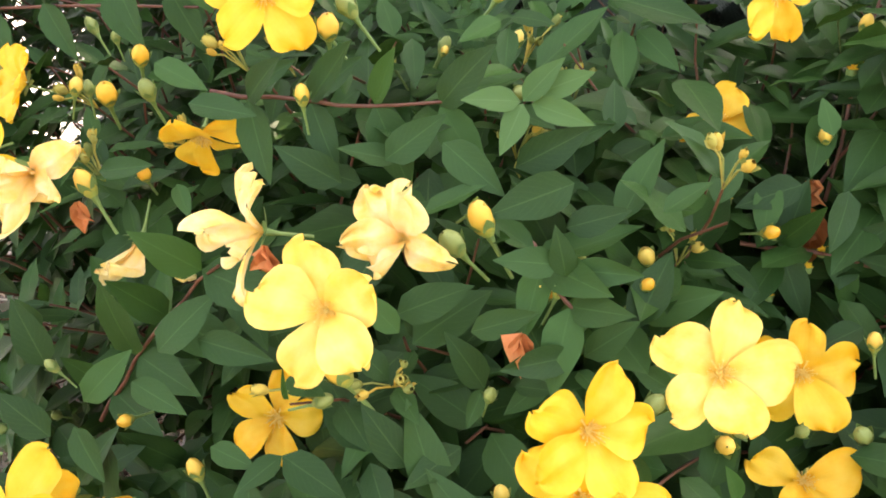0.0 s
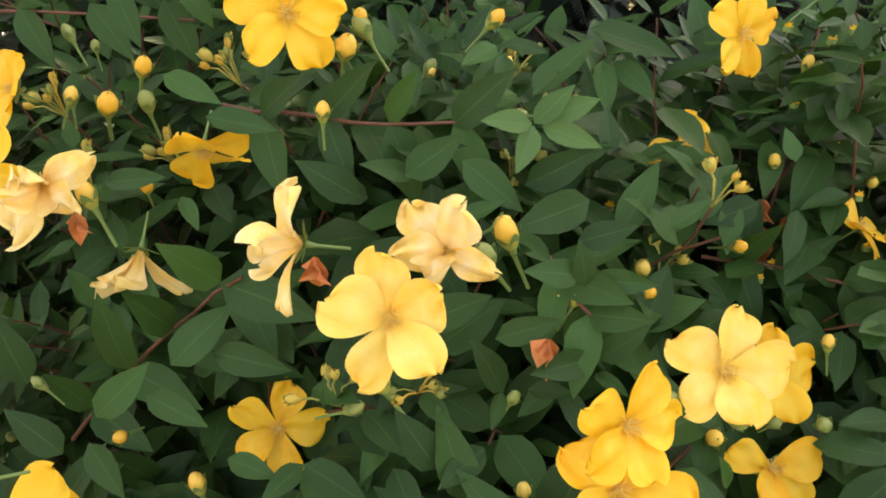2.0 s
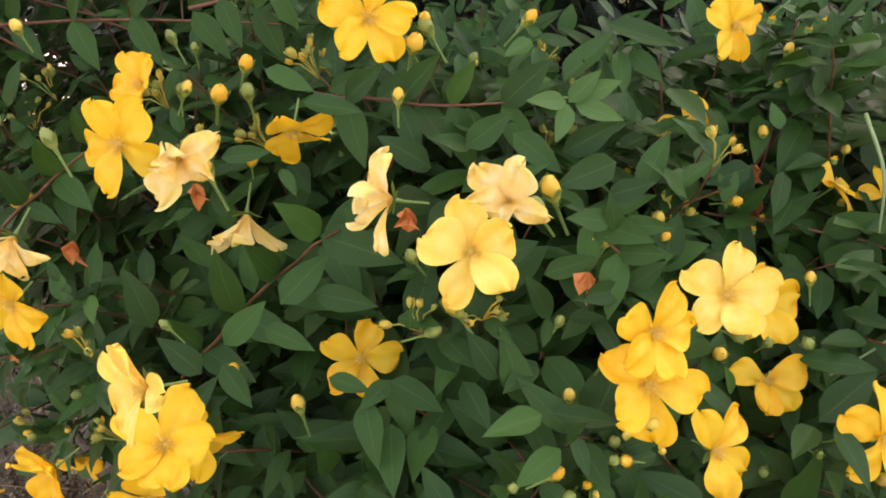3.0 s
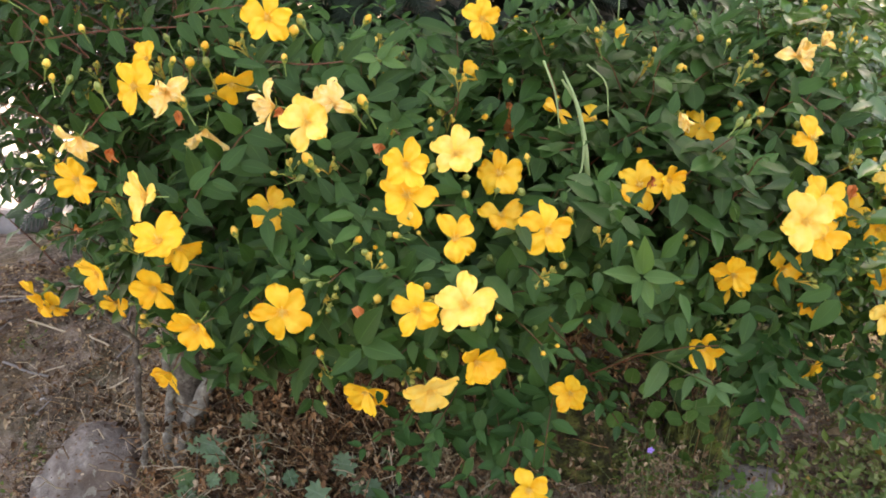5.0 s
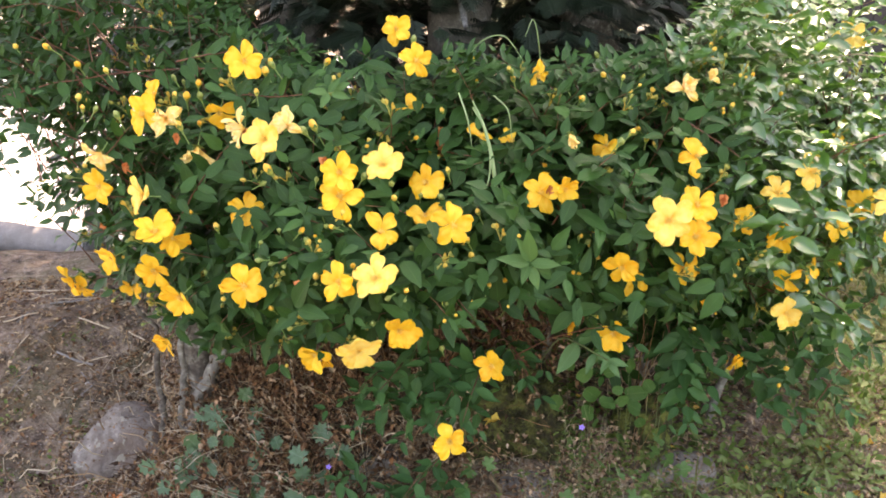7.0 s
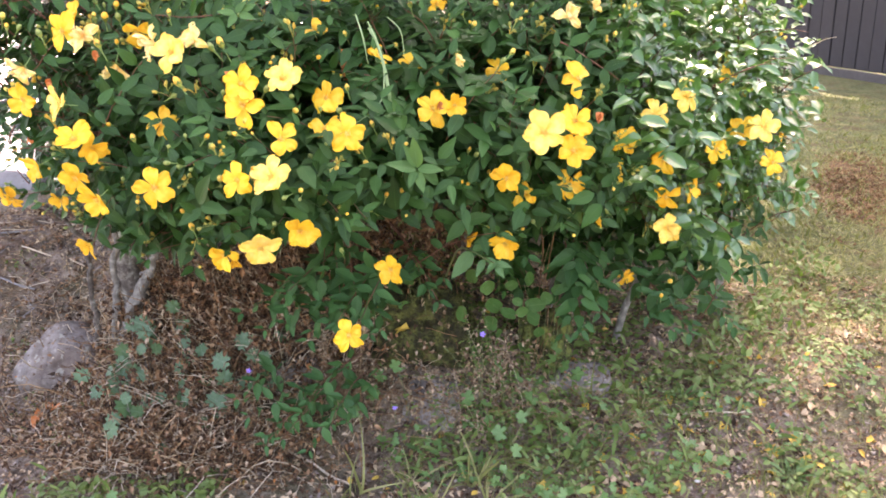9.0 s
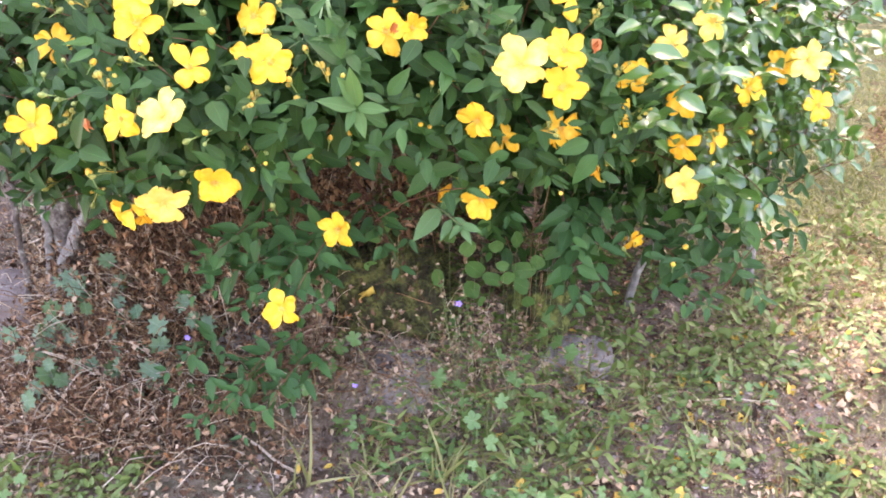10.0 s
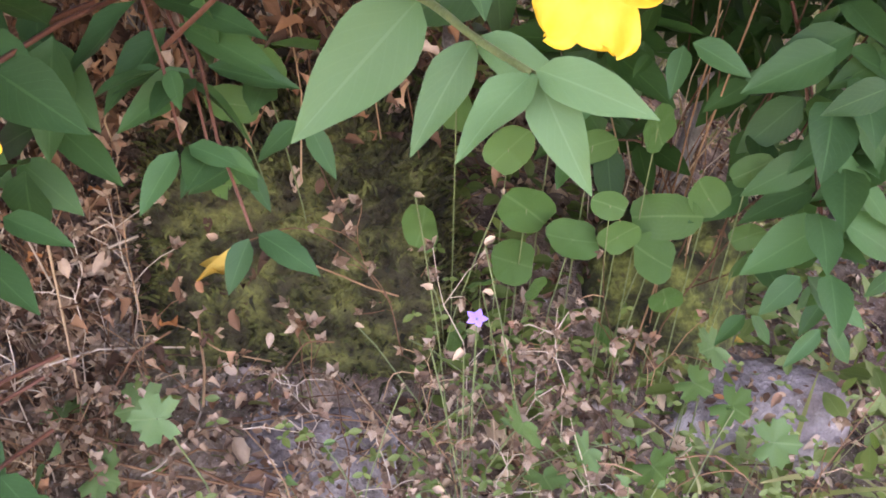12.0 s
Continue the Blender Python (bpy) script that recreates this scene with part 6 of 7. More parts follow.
lump = blob(4, 6, lambda u: 0.5 * math.sin(math.pi * (0.05 + 0.9 * u)) ** 0.7, 0.7)
clods = []
for n in range(7600):
    x, y = (rng(-1.3, 0.0), rng(0.1, 1.6)) if n % 3 else (rng(0.0, 1.6), rng(0.05, 0.6))
    s = rng(0.002, 0.005) if random.random() < 0.80 else rng(0.005, 0.013)
    clods.append(put(sit(x, y, -0.001), (rng(-1, 1), rng(-1, 1), rng(-.3, .3)), (rng(-.3, .3), rng(-.3, .3), 1), (s, s * rng(0.6, 1.2), s * rng(0.5, 0.9))))
stuff("earth_clods", [scatter(lump, clods)], CLOD, "small clods and grit on the bare earth", "clods")

pv, pf, puv = blob(6, 9, lambda u: 0.6 * math.sin(math.pi * (0.04 + 0.92 * u)) ** 0.7, 0.8)
pebble_mesh = mesh_of("pebble", pv, pf, PEBBLE, puv)
for x, y, s in ((0.945, 0.275, 0.012), (0.960, 0.268, 0.014), (0.979, 0.257, 0.012), (0.972, 0.284, 0.009), (0.962, 0.240, 0.011), (0.835, 0.252, 0.019), (1.033, 0.216, 0.014), (0.781, 0.246, 0.011), (0.86, 0.33, 0.009), (0.72, 0.20, 0.010), (-0.62, 0.88, 0.010), (-0.70, 0.70, 0.008), (1.15, 0.40, 0.009)):
    ob = new("pebble", pebble_mesh)
    ob.matrix_basis = pose(x, y, height(x, y) - 0.002, 0, 0, rng(0, 360)) @ Matrix.Diagonal((s, s * rng(0.7, 1.2), s * 0.7, 1))
    tagged(ob, "pale pebble lying on the ground", "pebble", "pebbles")


# ---- weeds ----
def stalk_curve(base, top, bow=0.02):
    base, top = Vector(base), Vector(top)
    return [base, base.lerp(top, 0.4) + Vector((0, 0, bow)), base.lerp(top, 0.8) + Vector((0, 0, bow * 0.5)), top]


def leafy(name, label, base, leaves, template, mat, stalk_mat=GREEN_STEM, r=0.0007, spread=0.012, grounded=True, own=0.0):
    """A small plant: stalks as one mesh, each leaf a part. leaves: place, ahead, up, size."""
    origin = Vector(base)
    root = tagged(new(name), label, "weed")
    root.location = origin
    for i, (p, *_) in enumerate(leaves):
        foot = origin + Vector((rng(-spread, spread), rng(-spread, spread), 0))
        foot = foot.lerp(Vector((p.x, p.y + 0.02, 0)), own)
        foot.z = height(foot.x, foot.y) - 0.002 if grounded else foot.z
        v, f, uv = tube(stalk_curve(foot, p), r, 4)
        part("stalk", mesh_of("stalk", v - np.array(origin), f, stalk_mat, uv), root)
    me = mesh_of("leaf", *template[:2], mat, template[2])
    for p, d, up, s in leaves:
        part("leaf", me, root, Matrix.Translation(-origin) @ put(p, d, up, s))
    return root


random.seed(61)
rounds = ((0.432, 0.340, 0.036), (0.495, 0.361, 0.040), (0.524, 0.344, 0.038), (0.564, 0.415, 0.030), (0.489, 0.319, 0.040), (0.542, 0.372, 0.020), (0.455, 0.259, 0.026), (0.324, 0.416, 0.030), (0.316, 0.359, 0.028), (0.550, 0.347, 0.028), (0.576, 0.357, 0.038), (0.618, 0.394, 0.022), (0.574, 0.331, 0.034), (0.505, 0.291, 0.022), (0.482, 0.397, 0.038), (0.554, 0.262, 0.024), (0.470, 0.305, 0.026), (0.600, 0.372, 0.030), (0.530, 0.400, 0.030), (0.508, 0.432, 0.034), (0.452, 0.425, 0.032), (0.586, 0.300, 0.026), (0.345, 0.440, 0.028), (0.628, 0.345, 0.024))
for i in range(6):
    some = [(Vector((x, 0.555 + rng(-0.015, 0.02), z)), (rng(-.7, .7), rng(-.5, 0), rng(0.1, 1)), (rng(-.6, .6), -0.9, rng(0.0, 1.1)), (size * rng(0.95, 1.2), size * rng(0.72, 1.0), size)) for x, z, size in rounds[i::6]]
    bx, by = sum(p.x for p, *_ in some) / len(some), 0.60
    leafy("round_leaved_weed", "low weed with flat rounded green leaves under the bush", sit(bx, by), some, ROUND_LEAF, ROUND, r=0.0005, spread=0.02, own=0.85)
lobed = ((0.268, 0.500, 0.215), (0.214, 0.500, 0.205), (0.258, 0.455, 0.200), (0.541, 0.500, 0.209), (0.582, 0.500, 0.200), (0.611, 0.555, 0.222), (0.637, 0.555, 0.205), (0.621, 0.570, 0.240), (0.660, 0.530, 0.200), (0.306, 0.443, 0.262), (0.565, 0.480, 0.175), (0.515, 0.470, 0.215), (0.500, 0.480, 0.245), (0.225, 0.44, 0.17), (0.190, 0.45, 0.175), (0.600, 0.45, 0.165), (0.545, 0.44, 0.155), (0.475, 0.44, 0.185), (0.570, 0.40, 0.150), (0.620, 0.41, 0.150), (0.500, 0.39, 0.150), (0.690, 0.50, 0.165), (0.440, 0.45, 0.190), (0.530, 0.36, 0.13))
for i in range(8):
    some = [(Vector(p) + Vector((0, -0.014, 0.026)), (rng(-1, 1), rng(-1, 0), 0.2), (rng(-.35, .35), -0.7, 0.75), rng(0.028, 0.040)) for p in lobed[i * 3:i * 3 + 3]]
    bx, by = sum(p.x for p, *_ in some) / 3, sum(p.y for p, *_ in some) / 3 + 0.02
    leafy("cranesbill", "low weed with soft lobed grey-green leaves", sit(bx, by), some, LOBED, WEED, r=0.0006, own=0.85)
for bx, by, n in ((-0.245, 0.52, 8), (-0.20, 0.52, 7), (-0.16, 0.55, 6), (-0.07, 0.50, 7), (0.02, 0.52, 6), (-0.10, 0.43, 5), (-0.19, 0.42, 6), (-0.30, 0.54, 5)):
    some = [(sit(bx + rng(-.06, .06), by + rng(-.06, .02), rng(0.045, 0.125)), (rng(-1, 1), rng(-.6, .1), rng(-.8, .3)), (rng(-.3, .3), -0.9, 0.5), rng(0.028, 0.048)) for _ in range(n)]
    leafy("ivy", "dark ivy creeping over the dry bank", sit(bx, by), some, IVY_LEAF, IVY, BARK)
for bx, by, n, s in ((1.038, 0.350, 10, 0.052), (0.46, 0.36, 8, 0.045), (0.52, 0.30, 7, 0.040), (0.38, 0.33, 7, 0.04), (0.70, 0.46, 7, 0.045), (0.62, 0.33, 6, 0.04), (0.80, 0.36, 6, 0.045), (0.56, 0.22, 7, 0.035), (0.90, 0.62, 7, 0.05)):
    some = []
    for k in range(n):
        a = 2 * math.pi * k / n + rng(-.3, .3)
        some.append((sit(bx + 0.008 * math.cos(a), by + 0.008 * math.sin(a), 0.004), (math.cos(a), math.sin(a), rng(0.15, 0.9)), (0, 0, 1), s * rng(0.7, 1.15)))
    leafy("rosette_weed", "flat rosette of toothed green leaves in the lawn", sit(bx, by), some, JAGGED, WEED)

# taller seeding stems and grass tufts at the foot of the bank
for bx, by, h, n in ((0.44, 0.47, 0.19, 2), (0.50, 0.49, 0.22, 3), (0.56, 0.50, 0.16, 2), (0.40, 0.44, 0.13, 2), (0.54, 0.44, 0.17, 2), (0.47, 0.53, 0.18, 2)):
    some = []
    for k in range(n):
        top = sit(bx + rng(-.05, .05), by + rng(-.03, .03), h * rng(0.4, 1))
        for j in range(3):
            some.append((top + Vector((rng(-.03, .03), rng(-.02, .02), rng(-.06, .01))), (rng(-1, 1), rng(-1, 1), rng(-.3, .8)), (0, -0.6, 0.8), rng(0.004, 0.009)))
    leafy("seeding_weed", "thin weed stems with tiny pale seed heads", sit(bx, by), some, CRISP, PALE_LEAF if h > 0.17 else WEED, r=0.0005, spread=0.04)
for bx, by, L, n in ((0.33, 0.33, 0.08, 16), (0.45, 0.32, 0.10, 20), (0.52, 0.40, 0.10, 18), (0.60, 0.44, 0.09, 16), (0.68, 0.40, 0.07, 14), (0.74, 0.50, 0.08, 18), (0.80, 0.56, 0.09, 18), (0.38, 0.26, 0.07, 14), (0.24, 0.30, 0.11, 10), (0.88, 0.55, 0.07, 14), (0.57, 0.34, 0.08, 16), (0.95, 0.66, 0.08, 16), (0.48, 0.24, 0.07, 14), (0.70, 0.56, 0.10, 16), (0.85, 0.44, 0.05, 12), (0.2, 0.27, 0.07, 8)):
    ms = [put(sit(bx + rng(-.012, .012), by + rng(-.012, .012), -0.002), (rng(-.8, .8), rng(-.9, .5), rng(0.5, 1.6)), (rng(-1, 1), rng(-1, 1), 0.6), (L * rng(0.5, 1.2),) * 3) for _ in range(n * 2 // 3)]
    v, f, uv = joined(*[scatter(strip(0.020, c, 6), ms[k::3]) for k, c in enumerate((0.25, 0.6, 1.0))])
    tagged(new("grass_tuft", mesh_of("grass_tuft", v, f, GRASS, uv)), "tuft of longer green grass at the foot of the bank", "grass", "grass tufts", "stuff")


# withered weeds with tiny seed heads, in front of and beside the boulder
head_blade = blade(lambda u: 0.30 * math.sin(math.pi * min(1, 0.1 + 0.9 * u)) + 0.02, 0.3, -0.3, 2)
head_meshes = []
for k in range(4):
    ms = [put((0, 0, 0), (math.cos(a), math.sin(a), rng(0.2, 1.1)), (-math.cos(a), -math.sin(a), 1), rng(0.7, 1.1)) for a in (2 * math.pi * i / 4 + rng(-.4, .4) for i in range(4))]
    v, f, uv = joined(scatter(head_blade, ms), blob(3, 6, lambda u: 0.22 * math.sin(math.pi * (0.1 + 0.8 * u)), 0.5))
    head_meshes.append(mesh_of("seed_head", v, f, SEED, uv))


def seed_weed(x, y, tall, heads, pale):
    """A thin dry stem with a few forks, each ending in a seed head."""
    base = sit(x, y, -0.003)
    top = base + Vector((rng(-.35, .35) * tall, rng(-.30, .10) * tall, tall))
    main = bent(base, top, 0.0, 6, 0.004)
    mat = PALE_STRAW if pale else STRAW
    forks, tips = [], [main[-1]]
    for k in range(heads - 1):
        p = main[random.randint(2, 5)]
        q = p + Vector((rng(-1, 1), rng(-1, 0.4), rng(0.1, 1.1))) * rng(0.012, 0.035)
        forks.append(tube(bent(p, q, 0.003, 3, 0.001), 0.0004, 3))
        tips.append(q)
    v, f, uv = tube(main, [0.0006 - 0.00006 * i for i in range(7)], 4)
    root = tagged(new("seed_weed", mesh_of("seed_weed", v - np.array(base), f, mat, uv)), "withered weed with thin straw stems and tiny beige seed heads", "weed", "withered weeds")
    root.location = base
    for v, f, uv in forks:
        part("fork", mesh_of("fork", v - np.array(base), f, mat, uv), root)
    for q in tips:
        size = rng(0.005, 0.010)
        part("seed_head", random.choice(head_meshes), root, Matrix.Translation(q - base) @ Vector((rng(-1, 1), rng(-1, 0.2), rng(-.2, 1))).to_track_quat("Z", "Y").to_matrix().to_4x4() @ Matrix.Scale(size, 4))


random.seed(63)
for n in range(84):
    group = n % 7
    if group < 3:
        x, y, tall = rng(0.15, 0.265), rng(0.44, 0.56), rng(0.05, 0.17)
    elif group < 4:
        x, y, tall = random.gauss(0.53, 0.06), rng(0.46, 0.57), rng(0.08, 0.20)
    elif group < 6:
        x, y, tall = rng(0.33, 0.50), rng(0.43, 0.53), rng(0.04, 0.11)
    else:
        x, y, tall = rng(-0.30, 0.20), rng(0.36, 0.56), rng(0.06, 0.16)
    seed_weed(x, y, tall, random.randint(5, 10), n % 3 == 0)
# crooked woody weed stems lying across the stones
for a, b in (((0.215, 0.47, 0.235), (0.420, 0.45, 0.165)), ((0.240, 0.45, 0.225), (0.405, 0.46, 0.190)), ((0.335, 0.47, 0.215), (0.460, 0.44, 0.150)), ((0.300, 0.555, 0.315), (0.420, 0.540, 0.300)), ((0.170, 0.46, 0.200), (0.290, 0.45, 0.215)), ((0.500, 0.45, 0.170), (0.640, 0.47, 0.185))):
    v, f, uv = tube(bent(a, b, rng(0.004, 0.014), 7, 0.003), rng(0.0006, 0.0011), 5)
    tagged(new("dry_stem", mesh_of("dry_stem", v, f, STRAW, uv)), "long thin dry stem lying across the stones", "dry stem", "dry stems")


def violet(place, r):
    base = sit(place[0], place[1] + 0.01)
    v, f, uv = tube(stalk_curve(base, place, 0.0), 0.0007, 4)
    root = tagged(new("violet_flower", mesh_of("violet_flower", v - np.array(base), f, GREEN_STEM, uv)), "tiny violet wild flower on a thin stalk", "flower", "violet flowers")
    root.location = base
    me = mesh_of("petal", *OVAL[:2], VIOLET, OVAL[2])
    for k in range(5):
        a = 2 * math.pi * k / 5
        part("petal", me, root, Matrix.Translation(-base) @ put(Vector(place), (math.cos(a), -0.25, math.sin(a)), (0, -1, 0), (r, r * 1.3, r)))
    return root


violet((0.471, 0.486, 0.328), 0.0065)
violet((0.300, 0.440, 0.195), 0.006)
violet((0.02, 0.45, 0.27), 0.006)

# pale seedling that leans out below the flowers
seedling_blade = blade(lambda u: 0.27 * math.sin(math.pi * u ** 0.80) ** 0.9 * (1 - 0.06 * abs(math.sin(22 * u))) * (1 - 0.3 * u) + 0.003, 0.10, 0.18, 10, 0.15)
seedling_mesh = mesh_of("leaf", *seedling_blade[:2], YOUNG, seedling_blade[2])
v, f, uv = tube(flow([(0.40, 0.56, 0.42), (0.425, 0.44, 0.515), (0.450, 0.382, 0.531), (0.471, 0.335, 0.534), (0.487, 0.295, 0.539)], 4), [0.0019 - 0.00006 * i for i in range(17)], 6)
seedling = tagged(new("seedling", mesh_of("seedling", v, f, GREEN_STEM, uv)), "pale green seedling with broad pointed leaves leaning out of the bush", "seedling")


def seedling_leaf(base, tip):
    base, tip = Vector(base), Vector(tip)
    L = (tip - base).length
    part("leaf", seedling_mesh, seedling, put(base, tip - base, (rng(-.5, .5), -0.8, rng(0.3, 0.9)), (L, L * rng(0.75, 1.0), L)))


seedling_leaf((0.450, 0.384, 0.530), (0.417, 0.343, 0.497))
seedling_leaf((0.471, 0.336, 0.533), (0.455, 0.315, 0.508))
seedling_leaf((0.472, 0.335, 0.534), (0.500, 0.318, 0.524))
seedling_leaf((0.487, 0.296, 0.539), (0.471, 0.270, 0.532))
seedling_leaf((0.488, 0.294, 0.539), (0.500, 0.272, 0.522))
seedling_leaf((0.488, 0.295, 0.540), (0.512, 0.276, 0.540))
seedling_leaf((0.451, 0.384, 0.532), (0.480, 0.372, 0.552))


# long grass that has grown up through the bush
for pts, w in (([(0.33, 0.36, 0.76), (0.322, 0.32, 0.80), (0.315, 0.315, 0.85), (0.305, 0.318, 0.89), (0.29, 0.325, 0.925)], 0.0032), ([(0.29, 0.33, 0.915), (0.307, 0.32, 0.885), (0.314, 0.31, 0.845), (0.305, 0.305, 0.80), (0.262, 0.30, 0.768)], 0.0016),
               ([(0.27, 0.34, 0.935), (0.282, 0.325, 0.90), (0.288, 0.325, 0.86)], 0.0014), ([(0.32, 0.34, 0.93), (0.34, 0.33, 0.91), (0.345, 0.33, 0.87)], 0.0010), ([(0.28, 0.52, 0.97), (0.305, 0.50, 1.0), (0.34, 0.495, 1.005), (0.37, 0.49, 0.965)], 0.0012), ([(0.40, 0.55, 0.93), (0.395, 0.52, 0.99), (0.385, 0.50, 1.03), (0.372, 0.49, 1.005)], 0.0011)):
    line = flow(pts, 5)
    v, f, uv = tube(line, [w * (1 - 0.65 * (i / (len(line) - 1)) ** 3) for i in range(len(line))], 5)
    tagged(new("grass_blade", mesh_of("grass_blade", v, f, LONG_GRASS, uv)), "long pale green grass blade arching out of the bush", "grass", "long grass blades")


# withered flowers and dead leaf among the shoots
def withered(place, d, n=3, s=0.016):
    ms = [put((0, 0, 0), Vector(d) + Vector((rng(-.35, .35), rng(-.35, .35), rng(-.35, .35))), (rng(-1, 1), -1, rng(-1, 1)), s * rng(0.7, 1.1)) for _ in range(n)]
    v, f, uv = scatter(CRISP, ms)
    on_bush("withered_flower", mesh_of("withered_flower", v, f, DRY_PETAL, uv), Matrix.Translation(Vector(place)), label="shrivelled orange-brown spent flower")


for p in ((-0.019, 0.258, 0.902), (0.100, 0.288, 0.852), (-0.150, 0.345, 0.885), (-0.235, 0.36, 0.84), (0.085, 0.27, 0.858), (0.40, 0.33, 0.80), (0.24, 0.42, 0.875), (0.26, 0.43, 0.86), (0.06, 0.16, 0.715), (0.66, 0.36, 0.775), (-0.30, 0.40, 0.74)):
    withered(p, (rng(-.3, .3), -0.4, -1.0))


# spindly weeds with tiny yellow heads that have grown up through the bush
random.seed(71)


def tiny_weed(foot, tops, label):
    foot = Vector(foot)
    root = tagged(new("spindly_weed"), label, "weed", "spindly weeds")
    root.location = foot
    for p in tops:
        p = Vector(p)
        v, f, uv = tube(bent(foot, p, 0.01, 6, 0.003), 0.0006, 4)
        part("stalk", mesh_of("stalk", v - np.array(foot), f, GREEN_STEM, uv), root)
        ms = [put((0, 0, 0), (math.cos(a), -0.3, math.sin(a)), (0, -1, 0.3), 0.0042) for a in (2 * math.pi * k / 7 for k in range(7))]
        v, f, uv = scatter(OVAL, [m @ Matrix.Scale(0.8, 4) for m in ms])
        head = part("flower_head", mesh_of("flower_head", v, f, PETAL, uv), root, Matrix.Translation(p - foot))
        v, f, uv = blob(4, 7, lambda u: 0.0017 * math.sin(math.pi * (0.3 + 0.6 * u)), -0.0035)
        part("calyx", mesh_of("calyx", v, f, SEPAL, uv), head)
    return root


tiny_weed((0.15, 0.50, 0.80), ((0.149, 0.402, 0.874), (0.140, 0.402, 0.876), (0.144, 0.405, 0.882), (0.191, 0.404, 0.870)), "spindly weed with tiny yellow daisy heads among the leaves")
tiny_weed((0.23, 0.50, 0.76), ((0.215, 0.386, 0.821), (0.235, 0.393, 0.835), (0.223, 0.394, 0.841), (0.243, 0.397, 0.843)), "spindly weed with tiny yellow daisy heads among the leaves")
tiny_weed((0.28, 0.52, 0.80), ((0.279, 0.454, 0.969), (0.295, 0.442, 0.942), (0.265, 0.441, 0.935), (0.252, 0.458, 0.975), (0.292, 0.456, 0.975), (0.257, 0.440, 0.932), (0.285, 0.445, 0.948)), "tall thin weed with small yellow buds above the leaves")
tiny_weed((0.31, 0.50, 0.74), ((0.305, 0.406, 0.852), (0.285, 0.429, 0.908), (0.300, 0.420, 0.880)), "thin weed stalk with small yellow buds in the bush")
for p, d in (((0.237, 0.425, 0.858), (0.2, -0.2, -1)), ((0.244, 0.422, 0.846), (-0.3, -0.3, -1))):
    withered(p, d, 3, 0.026)


# earth and crumbs heaped against the sunken stone
random.seed(83)
heap = []
for n in range(520):
    a, r = rng(0, 2 * math.pi), rng(0.055, 0.13)
    x, y = -0.486 + r * math.cos(a), 0.715 + r * math.sin(a)
    s = rng(0.003, 0.009)
    heap.append(put(sit(x, y, rng(-0.002, 0.012)), (rng(-1, 1), rng(-1, 1), rng(-.3, .3)), (rng(-.3, .3), rng(-.3, .3), 1), (s, s * rng(0.6, 1.2), s * rng(0.5, 0.9))))
stuff("earth_crumbs", [scatter(lump, heap)], CLOD, "crumbled earth heaped against the stone", "earth")

# crumbs, straws and small leaves strewn over the stones at the foot of the bank
random.seed(89)
crumbs, wisps, sprigs = [], [], []
for n in range(1300):
    x, y = (rng(0.14, 0.36), rng(0.43, 0.58)) if n % 2 else (rng(0.20, 0.78), rng(0.42, 0.60))
    m = put(sit(x, y, rng(0.0, 0.09 if n % 2 else 0.05)), (rng(-1, 1), rng(-1, 1), rng(-.6, .6)), (rng(-1, 1), rng(-1, 1), 1), rng(0.004, 0.011))
    if not (0.25 < x < 0.43 and y > 0.49):
        crumbs.append(m)
for n in range(70):
    x, y, a = rng(0.18, 0.80), rng(0.42, 0.56), rng(0, 2 * math.pi)
    L = rng(0.03, 0.11)
    p = sit(x, y, rng(0.005, 0.06))
    q = sit(x + L * math.cos(a), y + 0.5 * L * math.sin(a), rng(0.005, 0.09))
    wisps.append(tube(flow(bent(p, q, rng(0.0, 0.02), 3, 0.006), 3), rng(0.0003, 0.0007), 3))
for n in range(420):
    x, y = random.gauss(0.53, 0.15), rng(0.42, 0.58)
    if x < 0.43 and y > 0.49:
        continue
    c = sit(x, y, rng(0.01, 0.09))
    for k in range(3):
        a = 2 * math.pi * k / 3 + n
        sprigs.append(put(c, (math.cos(a), math.sin(a), rng(-.2, .4)), (rng(-.4, .4), -0.7, 0.8), rng(0.004, 0.009)))
stuff("seed_heads", [scatter(CRISP, crumbs)], SEED, "tiny brown and beige seed heads and crumbs among the weeds", "seed heads")
stuff("straw_wisps", wisps, STRAW, "fine crooked brown stems lying over the stones", "straw")
stuff("trefoil", [scatter(OVAL, sprigs)], CLOVER, "tiny three-leaved weeds between the stones", "weeds")

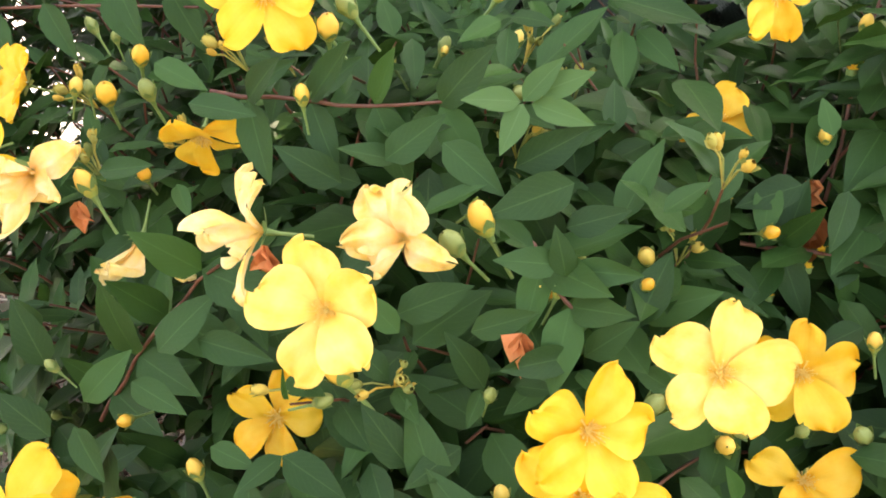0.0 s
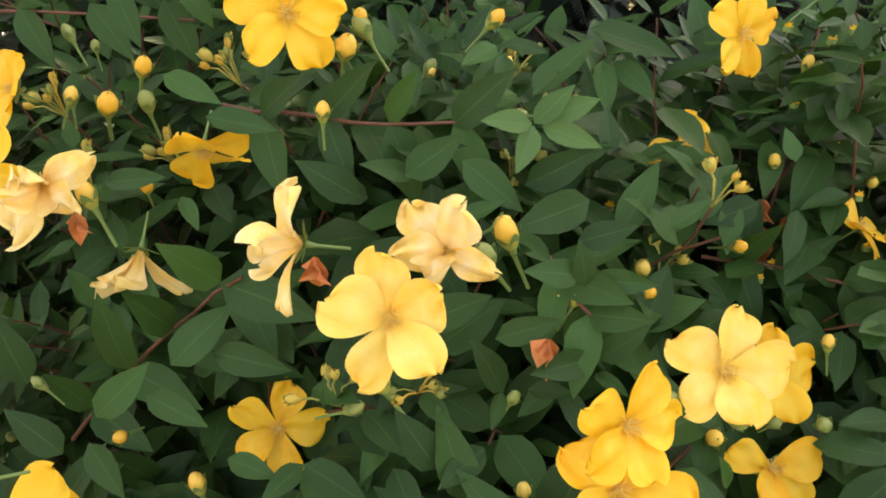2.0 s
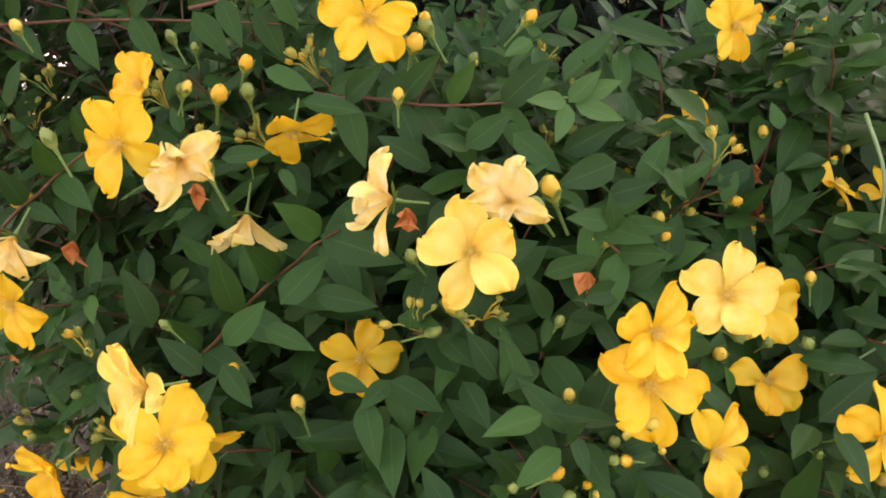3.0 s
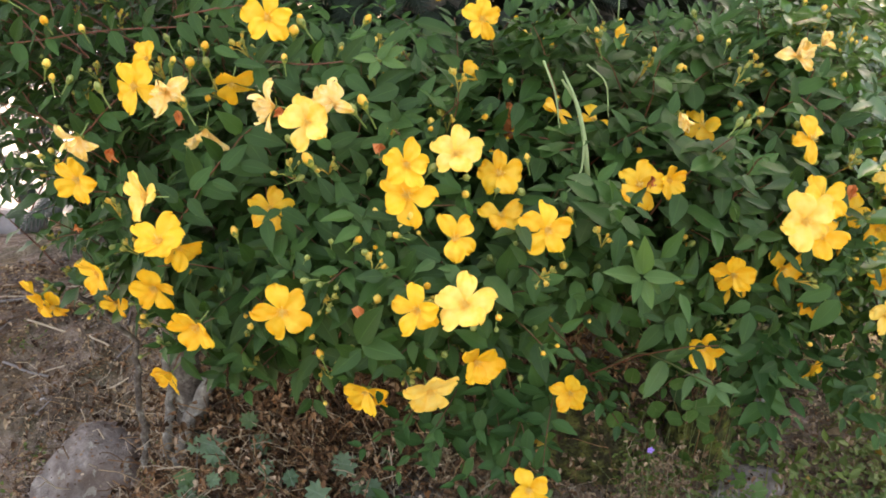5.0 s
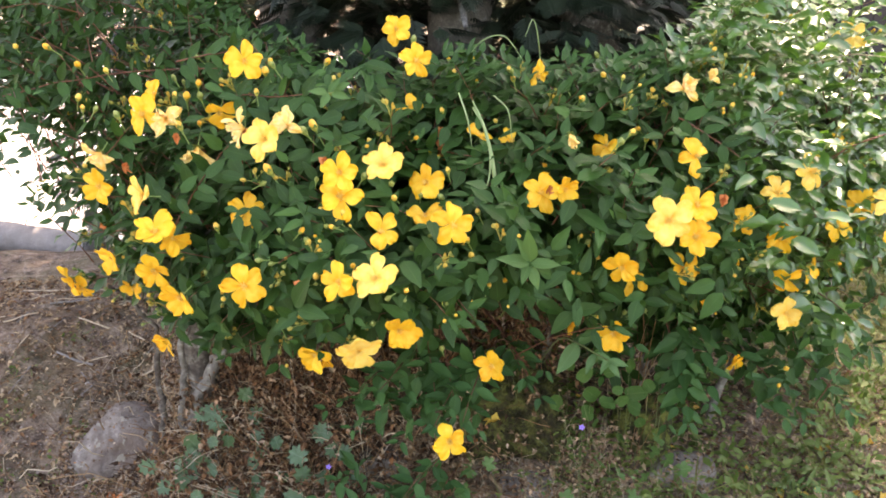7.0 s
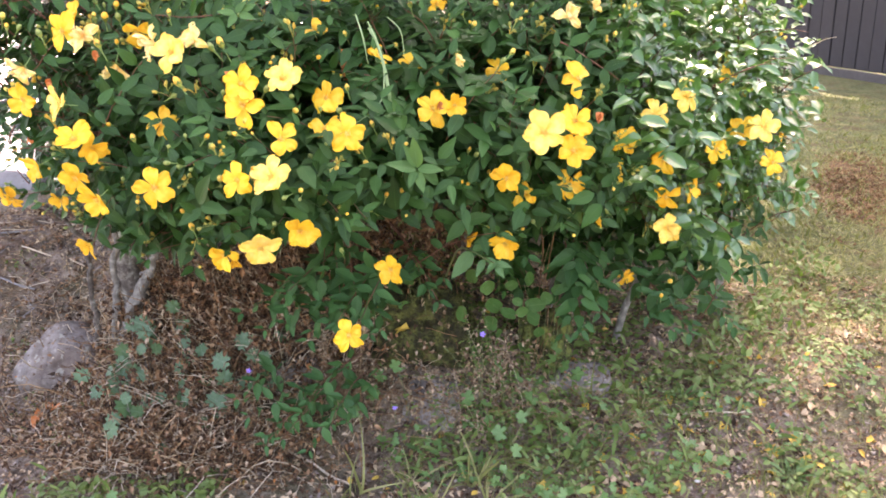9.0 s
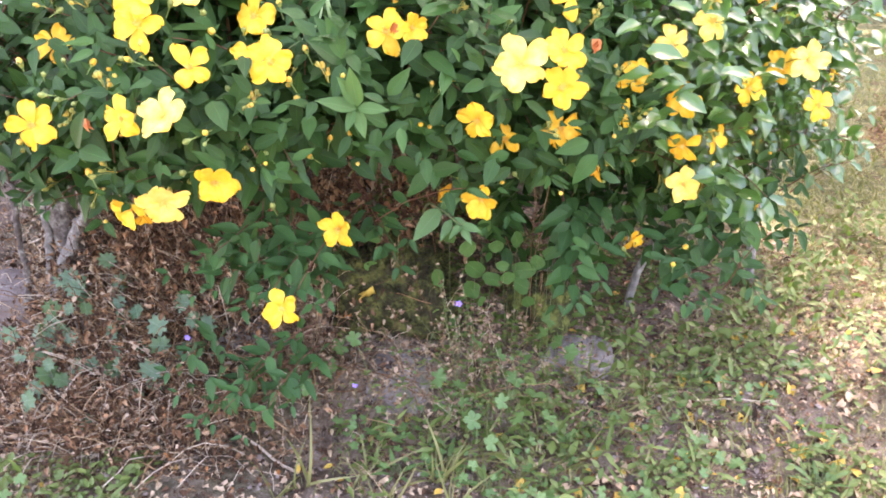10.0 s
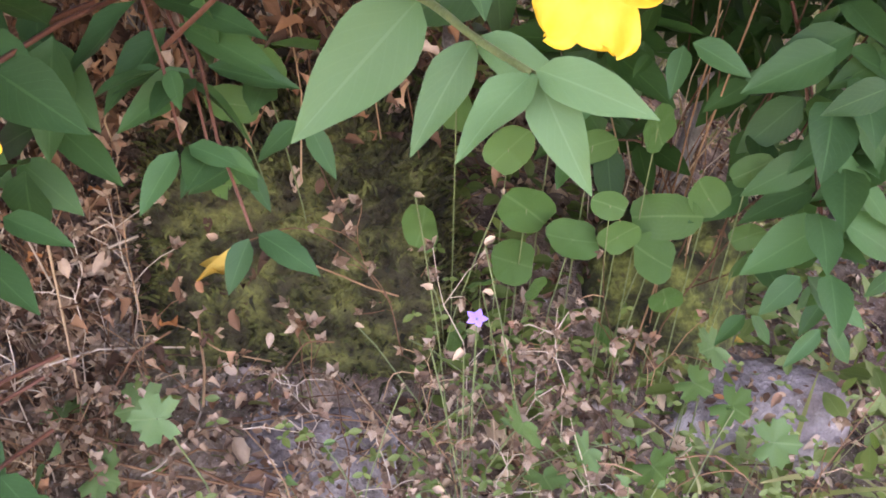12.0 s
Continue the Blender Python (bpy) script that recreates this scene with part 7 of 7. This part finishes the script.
# patches of lobed and toothed weeds before the bush
random.seed(97)
lobes, teeth = [], []
for cx, cy, r in ((0.42, 0.36, 0.07), (0.52, 0.33, 0.08), (0.64, 0.40, 0.08), (0.60, 0.26, 0.06), (0.76, 0.47, 0.08), (0.86, 0.36, 0.06), (0.95, 0.55, 0.09), (0.72, 0.28, 0.05), (1.10, 0.62, 0.09), (1.05, 0.42, 0.05), (1.25, 0.72, 0.09), (0.48, 0.44, 0.06), (0.34, 0.40, 0.05), (-0.40, 0.22, 0.10), (-0.25, 0.20, 0.08), (-0.12, 0.16, 0.06), (1.30, 0.36, 0.06), (1.42, 0.55, 0.08)):
    for k in range(34):
        x, y = random.gauss(cx, r * 0.6), random.gauss(cy, r * 0.5)
        p = sit(x, y, rng(0.004, 0.05) * (0.6 if x < 0 else 1))
        up = (rng(-.6, .6), rng(-.9, .2), 1)
        if k % 3:
            lobes.append(put(p, (rng(-1, 1), rng(-1, 1), rng(-.3, .4)), up, rng(0.010, 0.024)))
        else:
            teeth.append(put(p - Vector((0, 0, 0.004)), (rng(-1, 1), rng(-1, 1), rng(0.1, 1.2)), up, rng(0.020, 0.045)))
stuff("creeping_weed", [scatter(LOBED, lobes)], WEED, "patches of low weeds with lobed grey-green leaves", "weeds")
stuff("toothed_weed", [scatter(JAGGED, teeth)], CLOVER, "ragged toothed weed leaves among the grass", "weeds")

# bleached chips of wood on the bare earth
random.seed(101)
for x, y, a, L in ((-0.80, 1.12, 0.2, 0.11), (-0.70, 1.04, -0.3, 0.09), (-0.88, 1.02, 0.5, 0.08), (-0.74, 1.22, -0.1, 0.10), (-0.62, 1.10, 0.9, 0.06), (-0.92, 1.20, 0.1, 0.12), (-0.66, 0.92, 0.3, 0.07), (-0.56, 1.00, -0.6, 0.06), (-0.82, 0.94, 1.2, 0.05), (-0.50, 0.88, 0.1, 0.05)):
    stick(lying((x, y), (x + 0.5 * L * math.cos(a) + rng(-.006, .006), y + 0.5 * L * math.sin(a)), (x + L * math.cos(a), y + L * math.sin(a))), rng(0.0012, 0.0024), "bleached splinter of wood lying on the bare earth")
